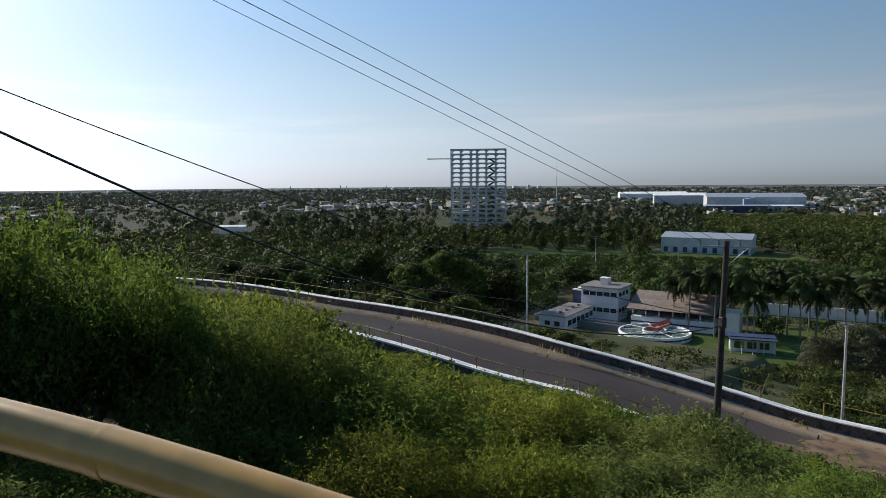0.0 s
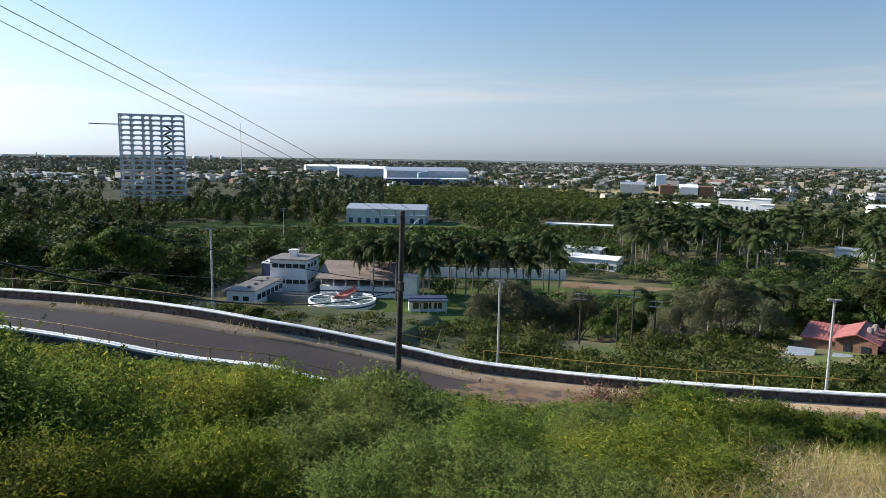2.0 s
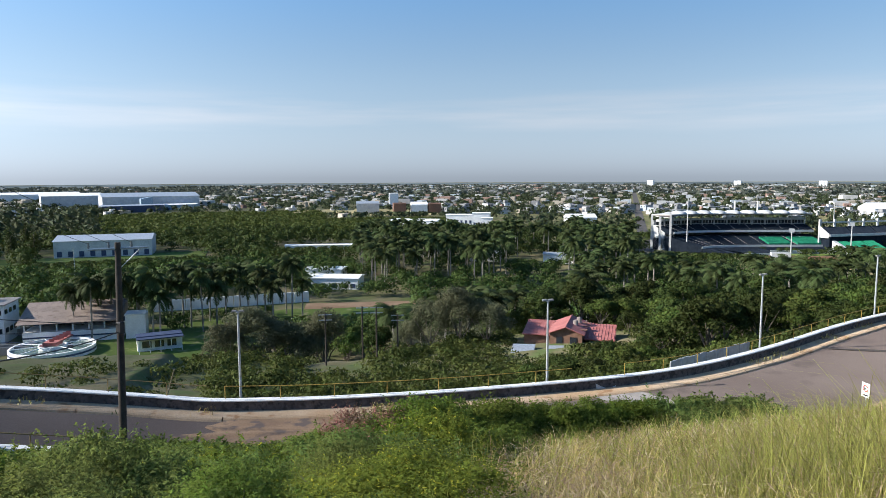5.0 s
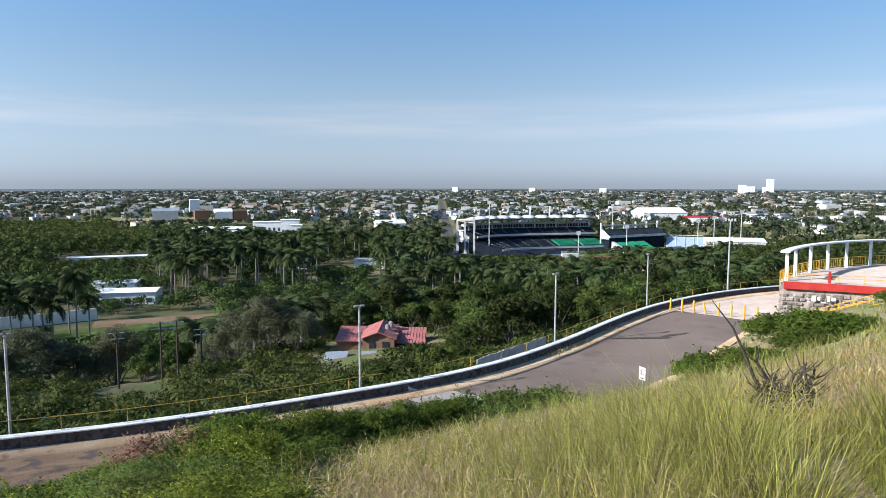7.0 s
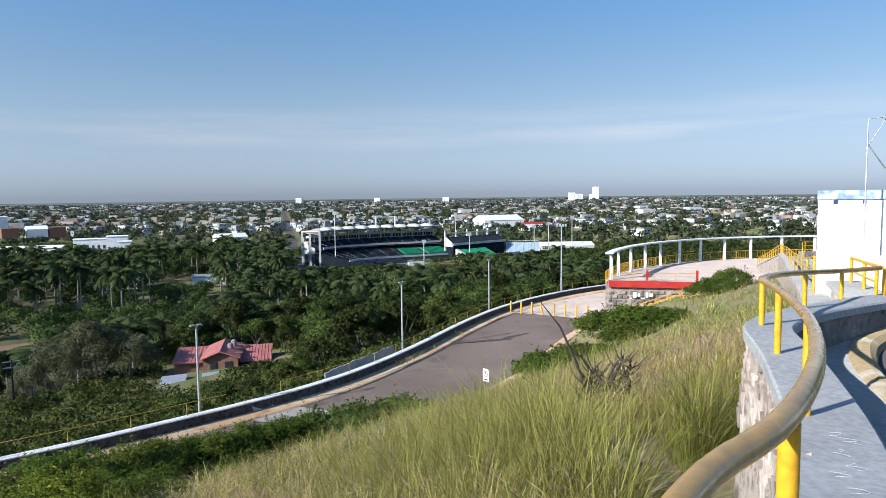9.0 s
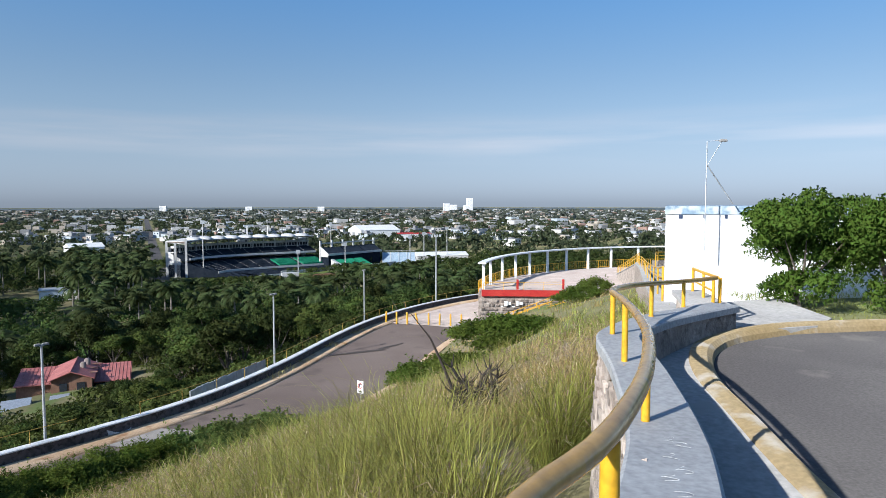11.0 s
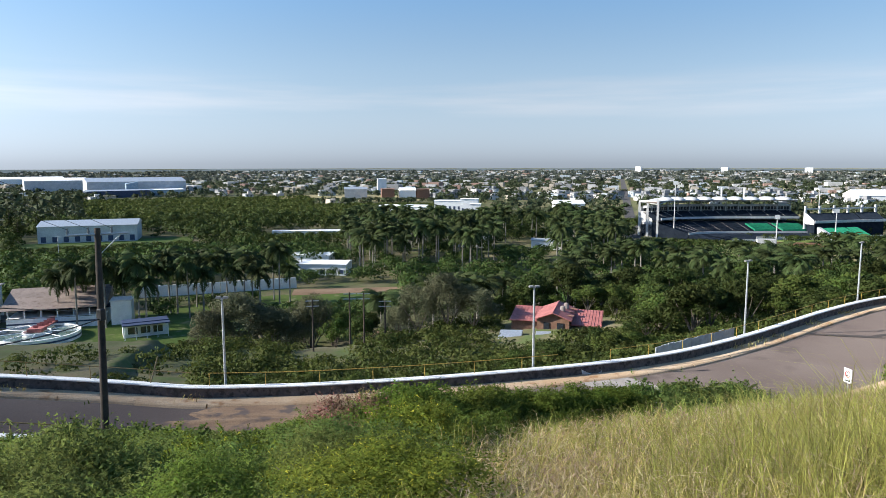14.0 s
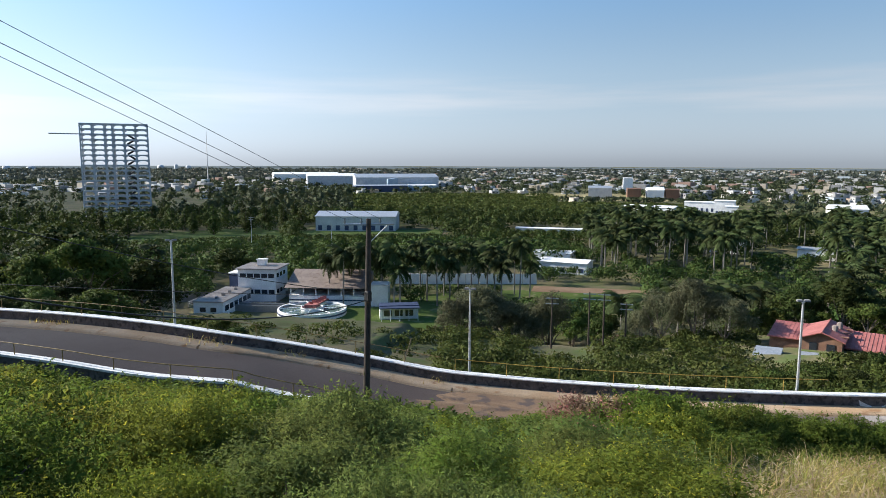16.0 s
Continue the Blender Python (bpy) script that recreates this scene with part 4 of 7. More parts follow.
# ---- path and stairs from the lookout to the terrace ----
PATH = curve([(11.0, -3.42, 32.3), (12.2, -3.8, 32.22), (19.8, -6.17, 31.47), (31.3, -9.6, 30.6), (43.8, -13.3, 29.8), (52.0, -15.6, 29.25), (58.2, -17.4, 28.86)], 0.7)
structure("path_wall", Shape().sweep(PATH, [(-0.16, -0.08), (0.16, -0.08), (0.18, -1.6), (-0.3, -2.4)], True), M_PALESTONE, "low rubble stone wall beside the path", "wall")
structure("path_wall_top", Shape().sweep(PATH, [(-0.2, -0.08), (-0.2, 0.0), (0.2, 0.0), (0.2, -0.08)], True), M_CONCRETE, "concrete coping of the path wall", "trim")
hp = structure("hill_path", Shape().sweep(PATH, [(0.19, -1.4), (0.19, -0.42), (2.0, -0.42), (2.0, -1.4)], True), M_CONCRETE, "stepped concrete path along the crest", "path")
for i in range(2, len(PATH) - 2, 3):
    part("step", Shape().sweep(PATH[i:i + 3], [(0.2, -0.415), (0.2, -0.30), (1.98, -0.30), (1.98, -0.415)], True), M_CONCRETE, hp)
panel_rail(PATH[4:], "yellow pipe railing on the path wall", 0.66, 4.2, 0.0, 0.018)
structure("landing_wall", Shape().prism([(57.4, -18.9), (58.4, -18.7), (58.2, -22.0), (57.2, -22.0)], 25.5, 29.0), M_PALESTONE, "rubble stone wall at the head of the terrace stairs", "wall")
panel_rail([(56.2, -18.3, 28.75), (57.9, -18.85, 29.0), (57.8, -21.9, 29.0)], "yellow pipe railing round the landing", 0.75, 1.0, 0.0, 0.03)
structure("stair_landing", Shape().prism([(57.6, -17.5), (59.2, -17.8), (59.0, -20.2), (57.3, -19.8)], 25.0, 28.45), M_CONCRETE, "concrete landing at the head of the terrace stairs", "landing")
ts = thing("stairs", "broad concrete stairs with a stone side down to the terrace", "stairs", "", pose(58.9, -17.75, 25.7, 0, 0, -9))
for k in range(17):
    part("step", Shape().box(0.45 + 0.9 * k, -1.2, -1.0, 0.92, 1.9, 3.75 - 0.165 * k, 0), M_CONCRETE, ts)
part("side_wall", Shape().prism([(-0.7, -0.2), (16.0, -0.2), (16.0, 0.1), (-0.7, 0.1)], -2.5, [3.12, 0.3, 0.3, 3.12]), M_PALESTONE, ts)
part("coping", Shape().sweep([(-0.7, -0.05, 3.14), (16.0, -0.05, 0.32)], [(-0.2, 0), (0.2, 0), (0.2, 0.08), (-0.2, 0.08)], True), M_CONCRETE, ts)
panel_rail([(58.3, -17.55, 28.9), (66.5, -18.95, 27.5), (74.7, -20.2, 26.05)], "yellow railing beside the stairs", 0.75, 1.4, 0.0, 0.03)
# concrete block and short rail where the path leaves the walkway
structure("path_block", Shape().prism([(8.9, -2.95), (10.3, -3.3), (10.35, -3.62), (9.05, -3.4)], 31.4, 32.66), M_PALESTONE, "stone block at the head of the path", "wall")
structure("path_block_top", Shape().prism([(8.86, -2.9), (10.36, -3.25), (10.4, -3.68), (9.0, -3.46)], 32.665, 32.72), M_CONCRETE, "concrete top of the stone block", "trim")
sr = thing("short_railing", "yellow pipe railing on the stone block", "railing", "yellow railings", pose(9.0, -3.3, 32.72))
for p in ((0.1, -0.02), (0.6, -0.1), (1.22, -0.2)):
    part("post", Shape().tube([(*p, -0.1), (*p, 0.32)], 0.022, 8), M_YELLOW, sr)
part("rail", Shape().tube([(0, -0.03, 0.33), (0.6, -0.1, 0.325), (1.22, -0.2, 0.32)], 0.02, 8), M_YELLOW, sr)
part("lower_rail", Shape().tube([(0.1, -0.02, 0.15), (0.6, -0.1, 0.15), (1.22, -0.2, 0.15)], 0.014, 8), M_YELLOW, sr)

# ---- white cistern with its lamp pipe ----
cis = thing("cistern", "whitewashed concrete cistern with a flaking blue rim", "cistern", "", pose(13.55, -4.25, 31.0))
cp = [(0, 0), (3.2, -1.2), (1.4, -10.5), (-2.6, -8.6)]
part("wall", Shape().prism(cp, -0.6, 2.74), M_WHITE, cis)
part("rim", Shape().prism([(x * 1.012 - 0.02, y * 1.006 + 0.02) for x, y in cp], 2.745, 2.9), M_BLUE, cis, "flaking pale blue painted rim")
rd = random.Random(11)
for k in range(20):
    t = 0.02 + 0.047 * k + rd.uniform(0, 0.02)
    hgt = rd.uniform(0.03, 0.12)
    o = part("drip", Shape().box(-2.6 * t - 0.012, -8.6 * t, 2.745 - hgt, 0.012, rd.uniform(0.02, 0.07), hgt, -17), M_NAVY, cis)
lp = thing("lamp_pipe", "thin white pipe bracket with a small lamp on the cistern", "lamp", "", pose(12.86, -4.72, 33.1))
part("pipe", Shape().tube([(0, 0, 0), (0, 0, 1.95), (-0.06, -0.24, 1.97)], 0.011, 8), M_GALV, lp)
part("brace", Shape().tube([(0, 0, 1.55), (0.1, -0.54, 0.84)], 0.012, 8), M_GALV, lp)
part("lamp", Shape().box(-0.07, -0.26, 1.94, 0.07, 0.12, 0.045, 10, 0.015), M_CONCRETE, lp)
part("stay", Shape().tube([(0, 0, 1.5), (-0.06, -0.24, 1.95)], 0.006, 5), M_GALV, lp)

# ---- house with the red roof below the road ----
HX, HY = 85.6, 45.5
hs = thing("house", "brick house with a faded red sheet roof among trees", "house", "", pose(HX, HY, 10.0, 0, 0, -68))
part("wall", Shape().box(0, 0, -4, 4.4, 7.6, 6.6).add([(-2.2, -3.8, 2.6), (2.2, -3.8, 2.6), (0, -3.8, 3.4)], [(0, 1, 2)]), M_BRICK, hs)
part("wall", Shape().box(-4.2, 0.4, -4, 3.8, 5.0, 5.7), M_BRICK, hs)
part("wall", Shape().box(4.4, 0.4, -4, 3.8, 5.0, 5.5), M_BRICK, hs)


def roof_plane(corners, t=0.12):
    """A thin sloping roof sheet over four corners given in order."""
    return Shape().add(list(corners) + [(x, y, z - t) for x, y, z in corners], [(0, 1, 2, 3), (7, 6, 5, 4), (0, 4, 5, 1), (1, 5, 6, 2), (2, 6, 7, 3), (3, 7, 4, 0)])


sheets = [part("roof", roof_plane(q), M_TILE, hs) for q in (
    [(-2.55, -4.3, 2.62), (0, -4.3, 3.6), (0, 4.2, 3.6), (-2.55, 4.2, 2.62)], [(0.004, -4.3, 3.6), (2.55, -4.3, 2.62), (2.55, 4.2, 2.62), (0.004, 4.2, 3.6)],
    [(-6.3, -2.6, 1.95), (-2.3, -2.6, 1.95), (-2.3, 3.2, 2.85), (-6.3, 3.2, 2.85)], [(2.3, -2.6, 1.7), (6.5, -2.6, 1.7), (6.5, 3.2, 2.7), (2.3, 3.2, 2.7)])]
part("ridge_cap", Shape().tube([(0, -4.32, 3.62), (0, 4.22, 3.62)], 0.09, 6), M_TILE, hs)
for k in range(10):
    part("seam", Shape().tube([(2.4 + 0.44 * k, -2.6, 1.72), (2.4 + 0.44 * k, 3.2, 2.72)], 0.035, 4), M_TILE, sheets[3])
for k in range(9):
    part("seam", Shape().tube([(-6.2 + 0.46 * k, -2.6, 1.97), (-6.2 + 0.46 * k, 3.2, 2.87)], 0.03, 4), M_TILE, sheets[2])
for k in range(3):
    part("vent_slot", Shape().box(1.9 + 0.1 * k, -2.2 + 2.4 * k, 2.85, 1.7, 0.28, 0.06), M_BRICK, sheets[1])
for xx, yy in ((1.0, -0.6), (1.3, 1.6)):
    part("water_tank", Shape().tube([(xx, yy, 2.8), (xx, yy, 3.75), (xx, yy, 3.9)], [0.36, 0.36, 0.15], 12), M_PINK, hs)
for xx, w in ((-0.9, 0.8), (1.0, 0.9)):
    part("window", Shape().box(xx, -3.84, 1.0, w, 0.08, 1.1), M_GLASS, hs)
# a dark panel stands in for the shade inside the porch
part("porch_opening", Shape().box(3.6, -2.14, -0.3, 2.2, 0.08, 1.7), M_GLASS, hs)
sh = thing("carport", "low grey sheet carport beside the red-roofed house", "carport", "", pose(76.4, 45.0, 9.1, 0, 0, -64))
part("roof", Shape().prism([(-3.6, -1.5), (-0.6, -1.5), (-0.6, 1.9), (-3.6, 1.9)], 1.9, [2.0, 2.1, 2.5, 2.4]), M_GALV, sh)
part("roof", Shape().prism([(1.2, -1.2), (3.2, -1.2), (3.2, 1.9), (1.2, 1.9)], 1.9, [2.1, 2.1, 2.5, 2.4]), M_GALV, sh)
for p in ((-3.4, -1.3), (-0.8, -1.3), (1.4, -1.0), (3.0, -1.0), (3.0, 1.7), (-3.4, 1.7)):
    part("post", Shape().tube([(*p, -3), (*p, 1.95)], 0.06, 6), M_GALV, sh)
gw = thing("sheet_fence", "grey corrugated sheet fence behind the parapet", "fence", "", pose(45.6, 13.6, 20.6, 0, 0, -17))
for k in range(14):
    part("panel", Shape().box(-4.2 + 0.62 * k, 0.03 * (k % 2), 0, 0.6, 0.05, 1.95 + 0.03 * (k % 3)), M_STEEL, gw)


# ---- buildings of the plain ----
def block(t, x, y, sx, sy, h, mat=None, rz=0, roof=None, z=0.0, over=0.15, name="wall"):
    w = part(name, Shape().box(x, y, z, sx, sy, h, rz), mat or M_WHITE, t)
    part("roof", Shape().box(x, y, z + h + 0.003, sx + 2 * over, sy + 2 * over, 0.25, rz), roof or M_COPING, t)
    return w


def windows(t, x0, y0, z, dx, dy, n, w, h, rz, mat=None):
    m = Shape().box(0, 0, 0, w, 0.12, h).mesh("window", mat or M_GLASS)
    for i in range(n):
        o = part("window", m, None, t)
        o.matrix_basis = pose(x0 + dx * i, y0 + dy * i, z, 0, 0, rz)


W = thing("pump_house", "low white waterworks building with a flat roof and windows", "building", "waterworks buildings", pose(38.4, 157.0, 0, 0, 0, -37))
block(W, 0, 0, 6.6, 17.5, 3.3, roof=M_FLATROOF)
windows(W, 3.3, -6.5, 1.2, 0, 2.6, 6, 1.9, 1.2, 90)
windows(W, -1.2, -8.76, 1.2, 2.4, 0, 2, 1.3, 1.0, 0)
for k in range(4):
    part("roof_vent", Shape().box(0.6, -5.5 + 3.6 * k, 3.5, 0.6, 0.6, 0.55), M_CONCRETE, W)
W = thing("control_building", "white two-storey waterworks building with an overhanging flat roof", "building", "waterworks buildings", pose(49.8, 164.2, 0, 0, 0, -37))
block(W, 0, 0, 9.4, 9.0, 8.0, roof=M_FLATROOF, over=0.5)
block(W, -0.5, 1.0, 2.0, 2.0, 1.3, z=8.3)
for zz in (2.1, 6.0):
    windows(W, -3.4, -4.52, zz, 1.75, 0, 5, 1.45, 1.0, 0)
    windows(W, 4.72, -3.0, zz, 0, 2.4, 3, 1.5, 1.0, 90)
block(W, -6.4, 1.5, 3.4, 6, 6.4, M_NAVY)
W = thing("filter_hall", "long open-fronted waterworks hall with a brown sheet roof", "building", "waterworks buildings", pose(62.4, 150.8, 0, 0, 0, -34.6))
part("wall", Shape().box(0, -1.0, 0, 18.5, 7.0, 2.7), M_WHITE, W)
part("band", Shape().box(0, -4.53, 1.35, 18.5, 0.1, 0.3), M_NAVY, W)
part("roof", Shape().prism([(-10.2, -5.2), (9.4, -5.2), (9.4, 5.0), (-10.2, 5.0)], 4.4, [4.5, 4.5, 7.4, 7.4]), M_BROWNROOF, W)
for k in range(7):
    part("column", Shape().box(-8.9 + 3.0 * k, -4.3, 2.7, 0.25, 0.25, 1.9), M_WHITE, W)
block(W, 12.2, -2.6, 4.0, 4.5, 5.2)
part("wall", Shape().box(0, 3.5, 0, 18, 2.0, 4.2), M_NAVY, W)
CL = thing("clarifier", "round white clarifier tank with a walkway bridge and rotating arms", "clarifier tank", "waterworks buildings", pose(53.6, 141.0, 0))
ring_pts = [(7.4 * math.cos(t), 7.4 * math.sin(t), 0) for t in np.linspace(0, 2 * math.pi, 41)]
part("tank_wall", Shape().sweep(ring_pts, [(-0.18, -0.5), (-0.18, 1.6), (0.18, 1.6), (0.18, -0.5)], True), M_WHITE, CL)
part("band", Shape().sweep(ring_pts, [(0.19, 0.7), (0.19, 1.05), (0.22, 1.05), (0.22, 0.7)], True), M_NAVY, CL)
part("water", Shape().add([(x * 0.975, y * 0.975, 1.2) for x, y, _ in ring_pts[:-1]], [tuple(range(40))]), M_WATER, CL)
part("inner_ring", Shape().sweep([(x * 0.33, y * 0.33, 0) for x, y, _ in ring_pts], [(-0.1, 1.2), (-0.1, 1.8), (0.1, 1.8), (0.1, 1.2)], True), M_WHITE, CL)
for k in range(9):
    a = 2 * math.pi * k / 9
    part("arm", Shape().tube([(2.4 * math.cos(a), 2.4 * math.sin(a), 1.7), (7.3 * math.cos(a), 7.3 * math.sin(a), 1.65)], 0.1, 5), M_WHITE, CL)
br = part("bridge", Shape().box(2.6, 2.6, 1.8, 9.0, 1.0, 0.25, 45).box(0, 0, 1.8, 2.6, 2.6, 0.7, 45), M_TILE, CL, "rust-red bridge")
for k in range(6):
    part("rail_post", Shape().box(-0.3 + 1.05 * k, -0.3 + 1.05 * k, 2.05, 0.08, 0.9, 1.0, 45), M_TILE, br)
K = thing("guard_kiosk", "low white kiosk with dark openings on the lawn", "building", "waterworks buildings", pose(67.8, 126.6, 0, 0, 0, -24))
block(K, 0, 1.2, 8.2, 3.0, 3.0, roof=M_NAVY)
windows(K, -2.4, -0.33, 0.9, 2.3, 0, 3, 1.7, 1.3, 0)
part("porch_roof", Shape().box(0, -1.2, 2.9, 8.6, 2.4, 0.2), M_NAVY, K)
for k in range(5):
    part("post", Shape().tube([(-3.9 + 1.95 * k, -2.2, -0.1), (-3.9 + 1.95 * k, -2.2, 2.92)], 0.07, 6), M_WHITE, K)
for x, y, l, rz in ((30, 172, 16, -10), (36, 166, 12, 52), (44, 152, 13, -37), (47, 149, 13, -37), (58, 163, 10, -35)):
    t = thing("channel", "open concrete water channel of the waterworks", "channel", "waterworks channels", pose(x, y, 0, 0, 0, rz))
    part("side", Shape().box(0, -1.2, 0, l, 0.3, 1.5), M_CONCRETE, t)
    part("side", Shape().box(0, 1.2, 0, l, 0.3, 1.5), M_CONCRETE, t)
    part("water", Shape().box(0, 0, 0, l - 0.2, 2.1, 0.9), M_WATER, t)
    part("rail", Shape().tube([(-l / 2, -1.2, 2.4), (l / 2, -1.2, 2.4)], 0.05, 5), M_NAVY, t)
t = thing("boundary_wall", "long white boundary wall behind the palms", "wall", "", pose(104, 155, 0, 0, 0, -31.5))
for k in range(10):
    part("panel", Shape().box(-18 + 4.0 * k, 0, 0, 3.9, 0.25, 2.9), M_WHITE, t)
t = thing("white_slab", "small white concrete cover on the lawn", "slab", "", pose(51.5, 127.5, 0, 0, 0, 20))
part("slab", Shape().box(0, 0, 0, 4.6, 2.4, 0.6, 0, 0.05), M_WHITE, t)


def shed(x, y, rz, sx, sy, h, rise, label, wall=None, roof=None, nwin=0, z=0.0):
    t = thing("warehouse", label, "warehouse", "warehouses", pose(x, y, z, 0, 0, rz))
    part("wall", Shape().box(0, 0, 0, sx, sy, h), wall or M_STEEL, t)
    part("roof", Shape().add([(-sx / 2 - 0.4, -sy / 2 - 0.4, h), (sx / 2 + 0.4, -sy / 2 - 0.4, h), (sx / 2 + 0.4, 0, h + rise), (-sx / 2 - 0.4, 0, h + rise), (sx / 2 + 0.4, sy / 2 + 0.4, h), (-sx / 2 - 0.4, sy / 2 + 0.4, h)], [(0, 1, 2, 3), (3, 2, 4, 5), (0, 3, 5), (1, 4, 2)]), roof or M_GALV, t)
    if nwin:
        windows(t, -sx / 2 + sx / nwin / 2, -sy / 2 - 0.03, 0.6, sx / nwin, 0, nwin, min(2.2, sx / nwin * 0.45), min(2.4, h * 0.35), 0, M_NAVY)
    return t


shed(143, 310, -33, 39, 22, 7.4, 1.9, "pale blue-grey steel warehouse with a low gable roof", nwin=9)
shed(392, 743, -20, 100, 50, 15, 4, "very long pale warehouse with a grey roof and a blue entrance", nwin=24)
shed(352, 850, -18, 64, 40, 15, 3, "long white-roofed warehouse among trees", M_STEEL, M_WHITE)
shed(420, 1130, -14, 110, 50, 12, 3, "long white-roofed warehouse among trees", M_WHITE, M_WHITE)
t = thing("entrance", "blue wedge entrance of the long warehouse", "building", "", pose(372, 712, 0, 0, 0, -20))
part("wall", Shape().prism([(-6, -6), (6, -6), (6, 4), (-6, 4)], 0, [13, 15, 15, 13]), M_BLUE, t)
shed(345, 690, -14, 60, 18, 7, 1, "low dark flat-roofed annex with a parking lot", M_NAVY, M_GALV, 10)
shed(405, 700, -14, 34, 16, 6, 1, "low blue and white annex", M_BLUE, M_WHITE, 8)
shed(477, 478, -44, 22, 22, 9.3, 2, "pale grey cube-like hall on the dry field", M_STEEL, M_GALV)
shed(482, 440, -44, 12, 18, 10, 0.4, "red-brown cube-like hall on the dry field", M_BRICK, M_BRICK)
shed(497, 428, -44, 15, 16, 8.6, 2.5, "hall with a curved white sheet front on the dry field", M_WHITE, M_WHITE)
shed(508, 418, -44, 12, 16, 9.5, 0.4, "red-brown cube-like hall on the dry field", M_BRICK, M_BRICK)
shed(560, 520, -44, 10, 12, 17, 0.4, "white block-shaped building on the dry field", M_WHITE, M_WHITE)
shed(357, 312, -64, 36, 16, 4.4, 1.2, "long low white-roofed building behind trees", M_WHITE, M_WHITE, 9)
shed(400, 300, -58, 26, 14, 7.0, 0.4, "white two-storey school-like building with small windows", M_WHITE, M_WHITE, 8)
shed(388, 276, -58, 12, 14, 9.5, 0.4, "white stepped building with small windows", M_WHITE, M_WHITE, 4)
shed(375, 262, -58, 7, 10, 7, 0.4, "small white stepped building", M_WHITE, M_WHITE, 2)
shed(432, 222, -48, 20, 14, 6.0, 2.4, "white house with a pitched roof among trees", M_WHITE, M_COPING, 5)
shed(143, 157, -57, 15, 9, 3.5, 0.6, "low white park building with a flat porch roof", M_WHITE, M_WHITE, 5)
shed(218, 252, -47, 32, 6, 1.9, 0.3, "long low white-roofed shelter between trees", M_WHITE, M_WHITE)
shed(150, 170, -57, 12, 8, 4.4, 0.4, "low white park building with a flat porch roof", M_WHITE, M_WHITE, 4)
shed(652, 57, -62, 40, 32, 8, 4.5, "white vaulted sports hall beyond the stadium", M_WHITE, M_COPING)
shed(612, 18, -70, 30, 12, 6, 1.0, "white building with a red-trimmed roof", M_WHITE, M_RED, 6)
shed(228, 160, -66, 12, 8, 3.5, 0.6, "small white building under the palms", M_WHITE, M_GALV)
shed(240, 130, -66, 16, 8, 3.6, 0.6, "small white building under the palms", M_WHITE, M_GALV)
shed(-118, 468, 8, 17, 8, 5, 1, "pale flat-roofed building beside a dirt road", M_WHITE, M_WHITE)
shed(-15, 215, 6, 22, 9, 3.2, 0.6, "low pale-roofed building among dark trees", M_CONCRETE, M_COPING)
shed(-12, 128, 20, 5, 4, 2.2, 0.6, "small white hut below the road", M_WHITE, M_WHITE, z=0)
for x, y, h in ((2692, -146, 52), (2372, -48, 31), (2440, -75, 26), (2560, -128, 24), (2300, 380, 20), (2360, 640, 20), (2420, 960, 22)):
    T = thing("tower_block", "pale slab tower block far off in the city", "tower block", "distant tower blocks", pose(x, y, 0, 0, 0, 8))
    part("wall", Shape().box(0, 0, 0, 18, 22, h), M_WHITE, T)
    windows(T, -9.05, -8, 3, 0, 4, 5, 2.0, h - 6, 90, M_STEEL)

# steel frame of an unfinished tower
TW = thing("steel_frame", "open steel frame of an unfinished high-rise with a crane", "building frame", "", pose(46.0, 423.6, 0, 0, 0, -9.2))
NF, FH, WB, DB = 19, 54.6 / 19, 34.2, 11.0
cols_x = [-17.1, -11.2, -5.0, -1.0, 4.8, 10.8, 17.1]
colm = Shape().box(0, 0, 0, 0.75, 0.75, 54.6).mesh("column", M_STEEL)
for yy in (0.0, DB):
    for xx in cols_x:
        part("column", colm, None, TW).location = (xx, yy, 0)
fb = Shape().box(0, 0, 0, WB, 0.4, 0.75)
for a, b in zip(cols_x[:-1], cols_x[1:]):
    w = b - a
    for e, s in ((a + 0.35, 1), (b - 0.35, -1)):
        fb.add([(e, -0.2, 0.02), (e, 0.2, 0.02), (e + s * w * 0.22, 0.2, 0.02), (e + s * w * 0.22, -0.2, 0.02), (e, -0.2, -0.75), (e, 0.2, -0.75)], [(0, 3, 4), (1, 5, 2), (4, 3, 2, 5)])
fbm = fb.mesh("beam", M_STEEL)
cbm = Shape().box(0, DB / 2, 0, 0.4, DB, 0.5).mesh("cross_beam", M_STEEL)
for k in range(1, NF + 1):
    for yy in (0.0, DB):
        part("beam", fbm, None, TW).location = (0, yy, k * FH - 0.75)
    for xx in cols_x:
        part("cross_beam", cbm, None, TW).location = (xx, 0, k * FH - 0.6)
fl = Shape().add([(-17, 0.3, 0), (17, 0.3, 0), (17, DB - 0.3, 0), (-17, DB - 0.3, 0), (-17, 0.3, 0.12), (17, 0.3, 0.12), (17, DB - 0.3, 0.12), (-17, DB - 0.3, 0.12)], [(3, 2, 1, 0), (4, 5, 6, 7), (0, 1, 5, 4), (2, 3, 7, 6)]).mesh("floor_slab", M_CONCRETE)
for k in (2, 3, 4, 5):
    part("floor_slab", fl, None, TW).location = (0, 0, k * FH)
fl2 = Shape().tube([(5.6, DB * 0.5, 0), (10.0, DB * 0.5, FH)], 0.55, 4).mesh("stair_flight", M_CABLE)
fl3 = Shape().tube([(10.0, DB * 0.5, 0), (5.6, DB * 0.5, FH)], 0.55, 4).mesh("stair_flight", M_CABLE)
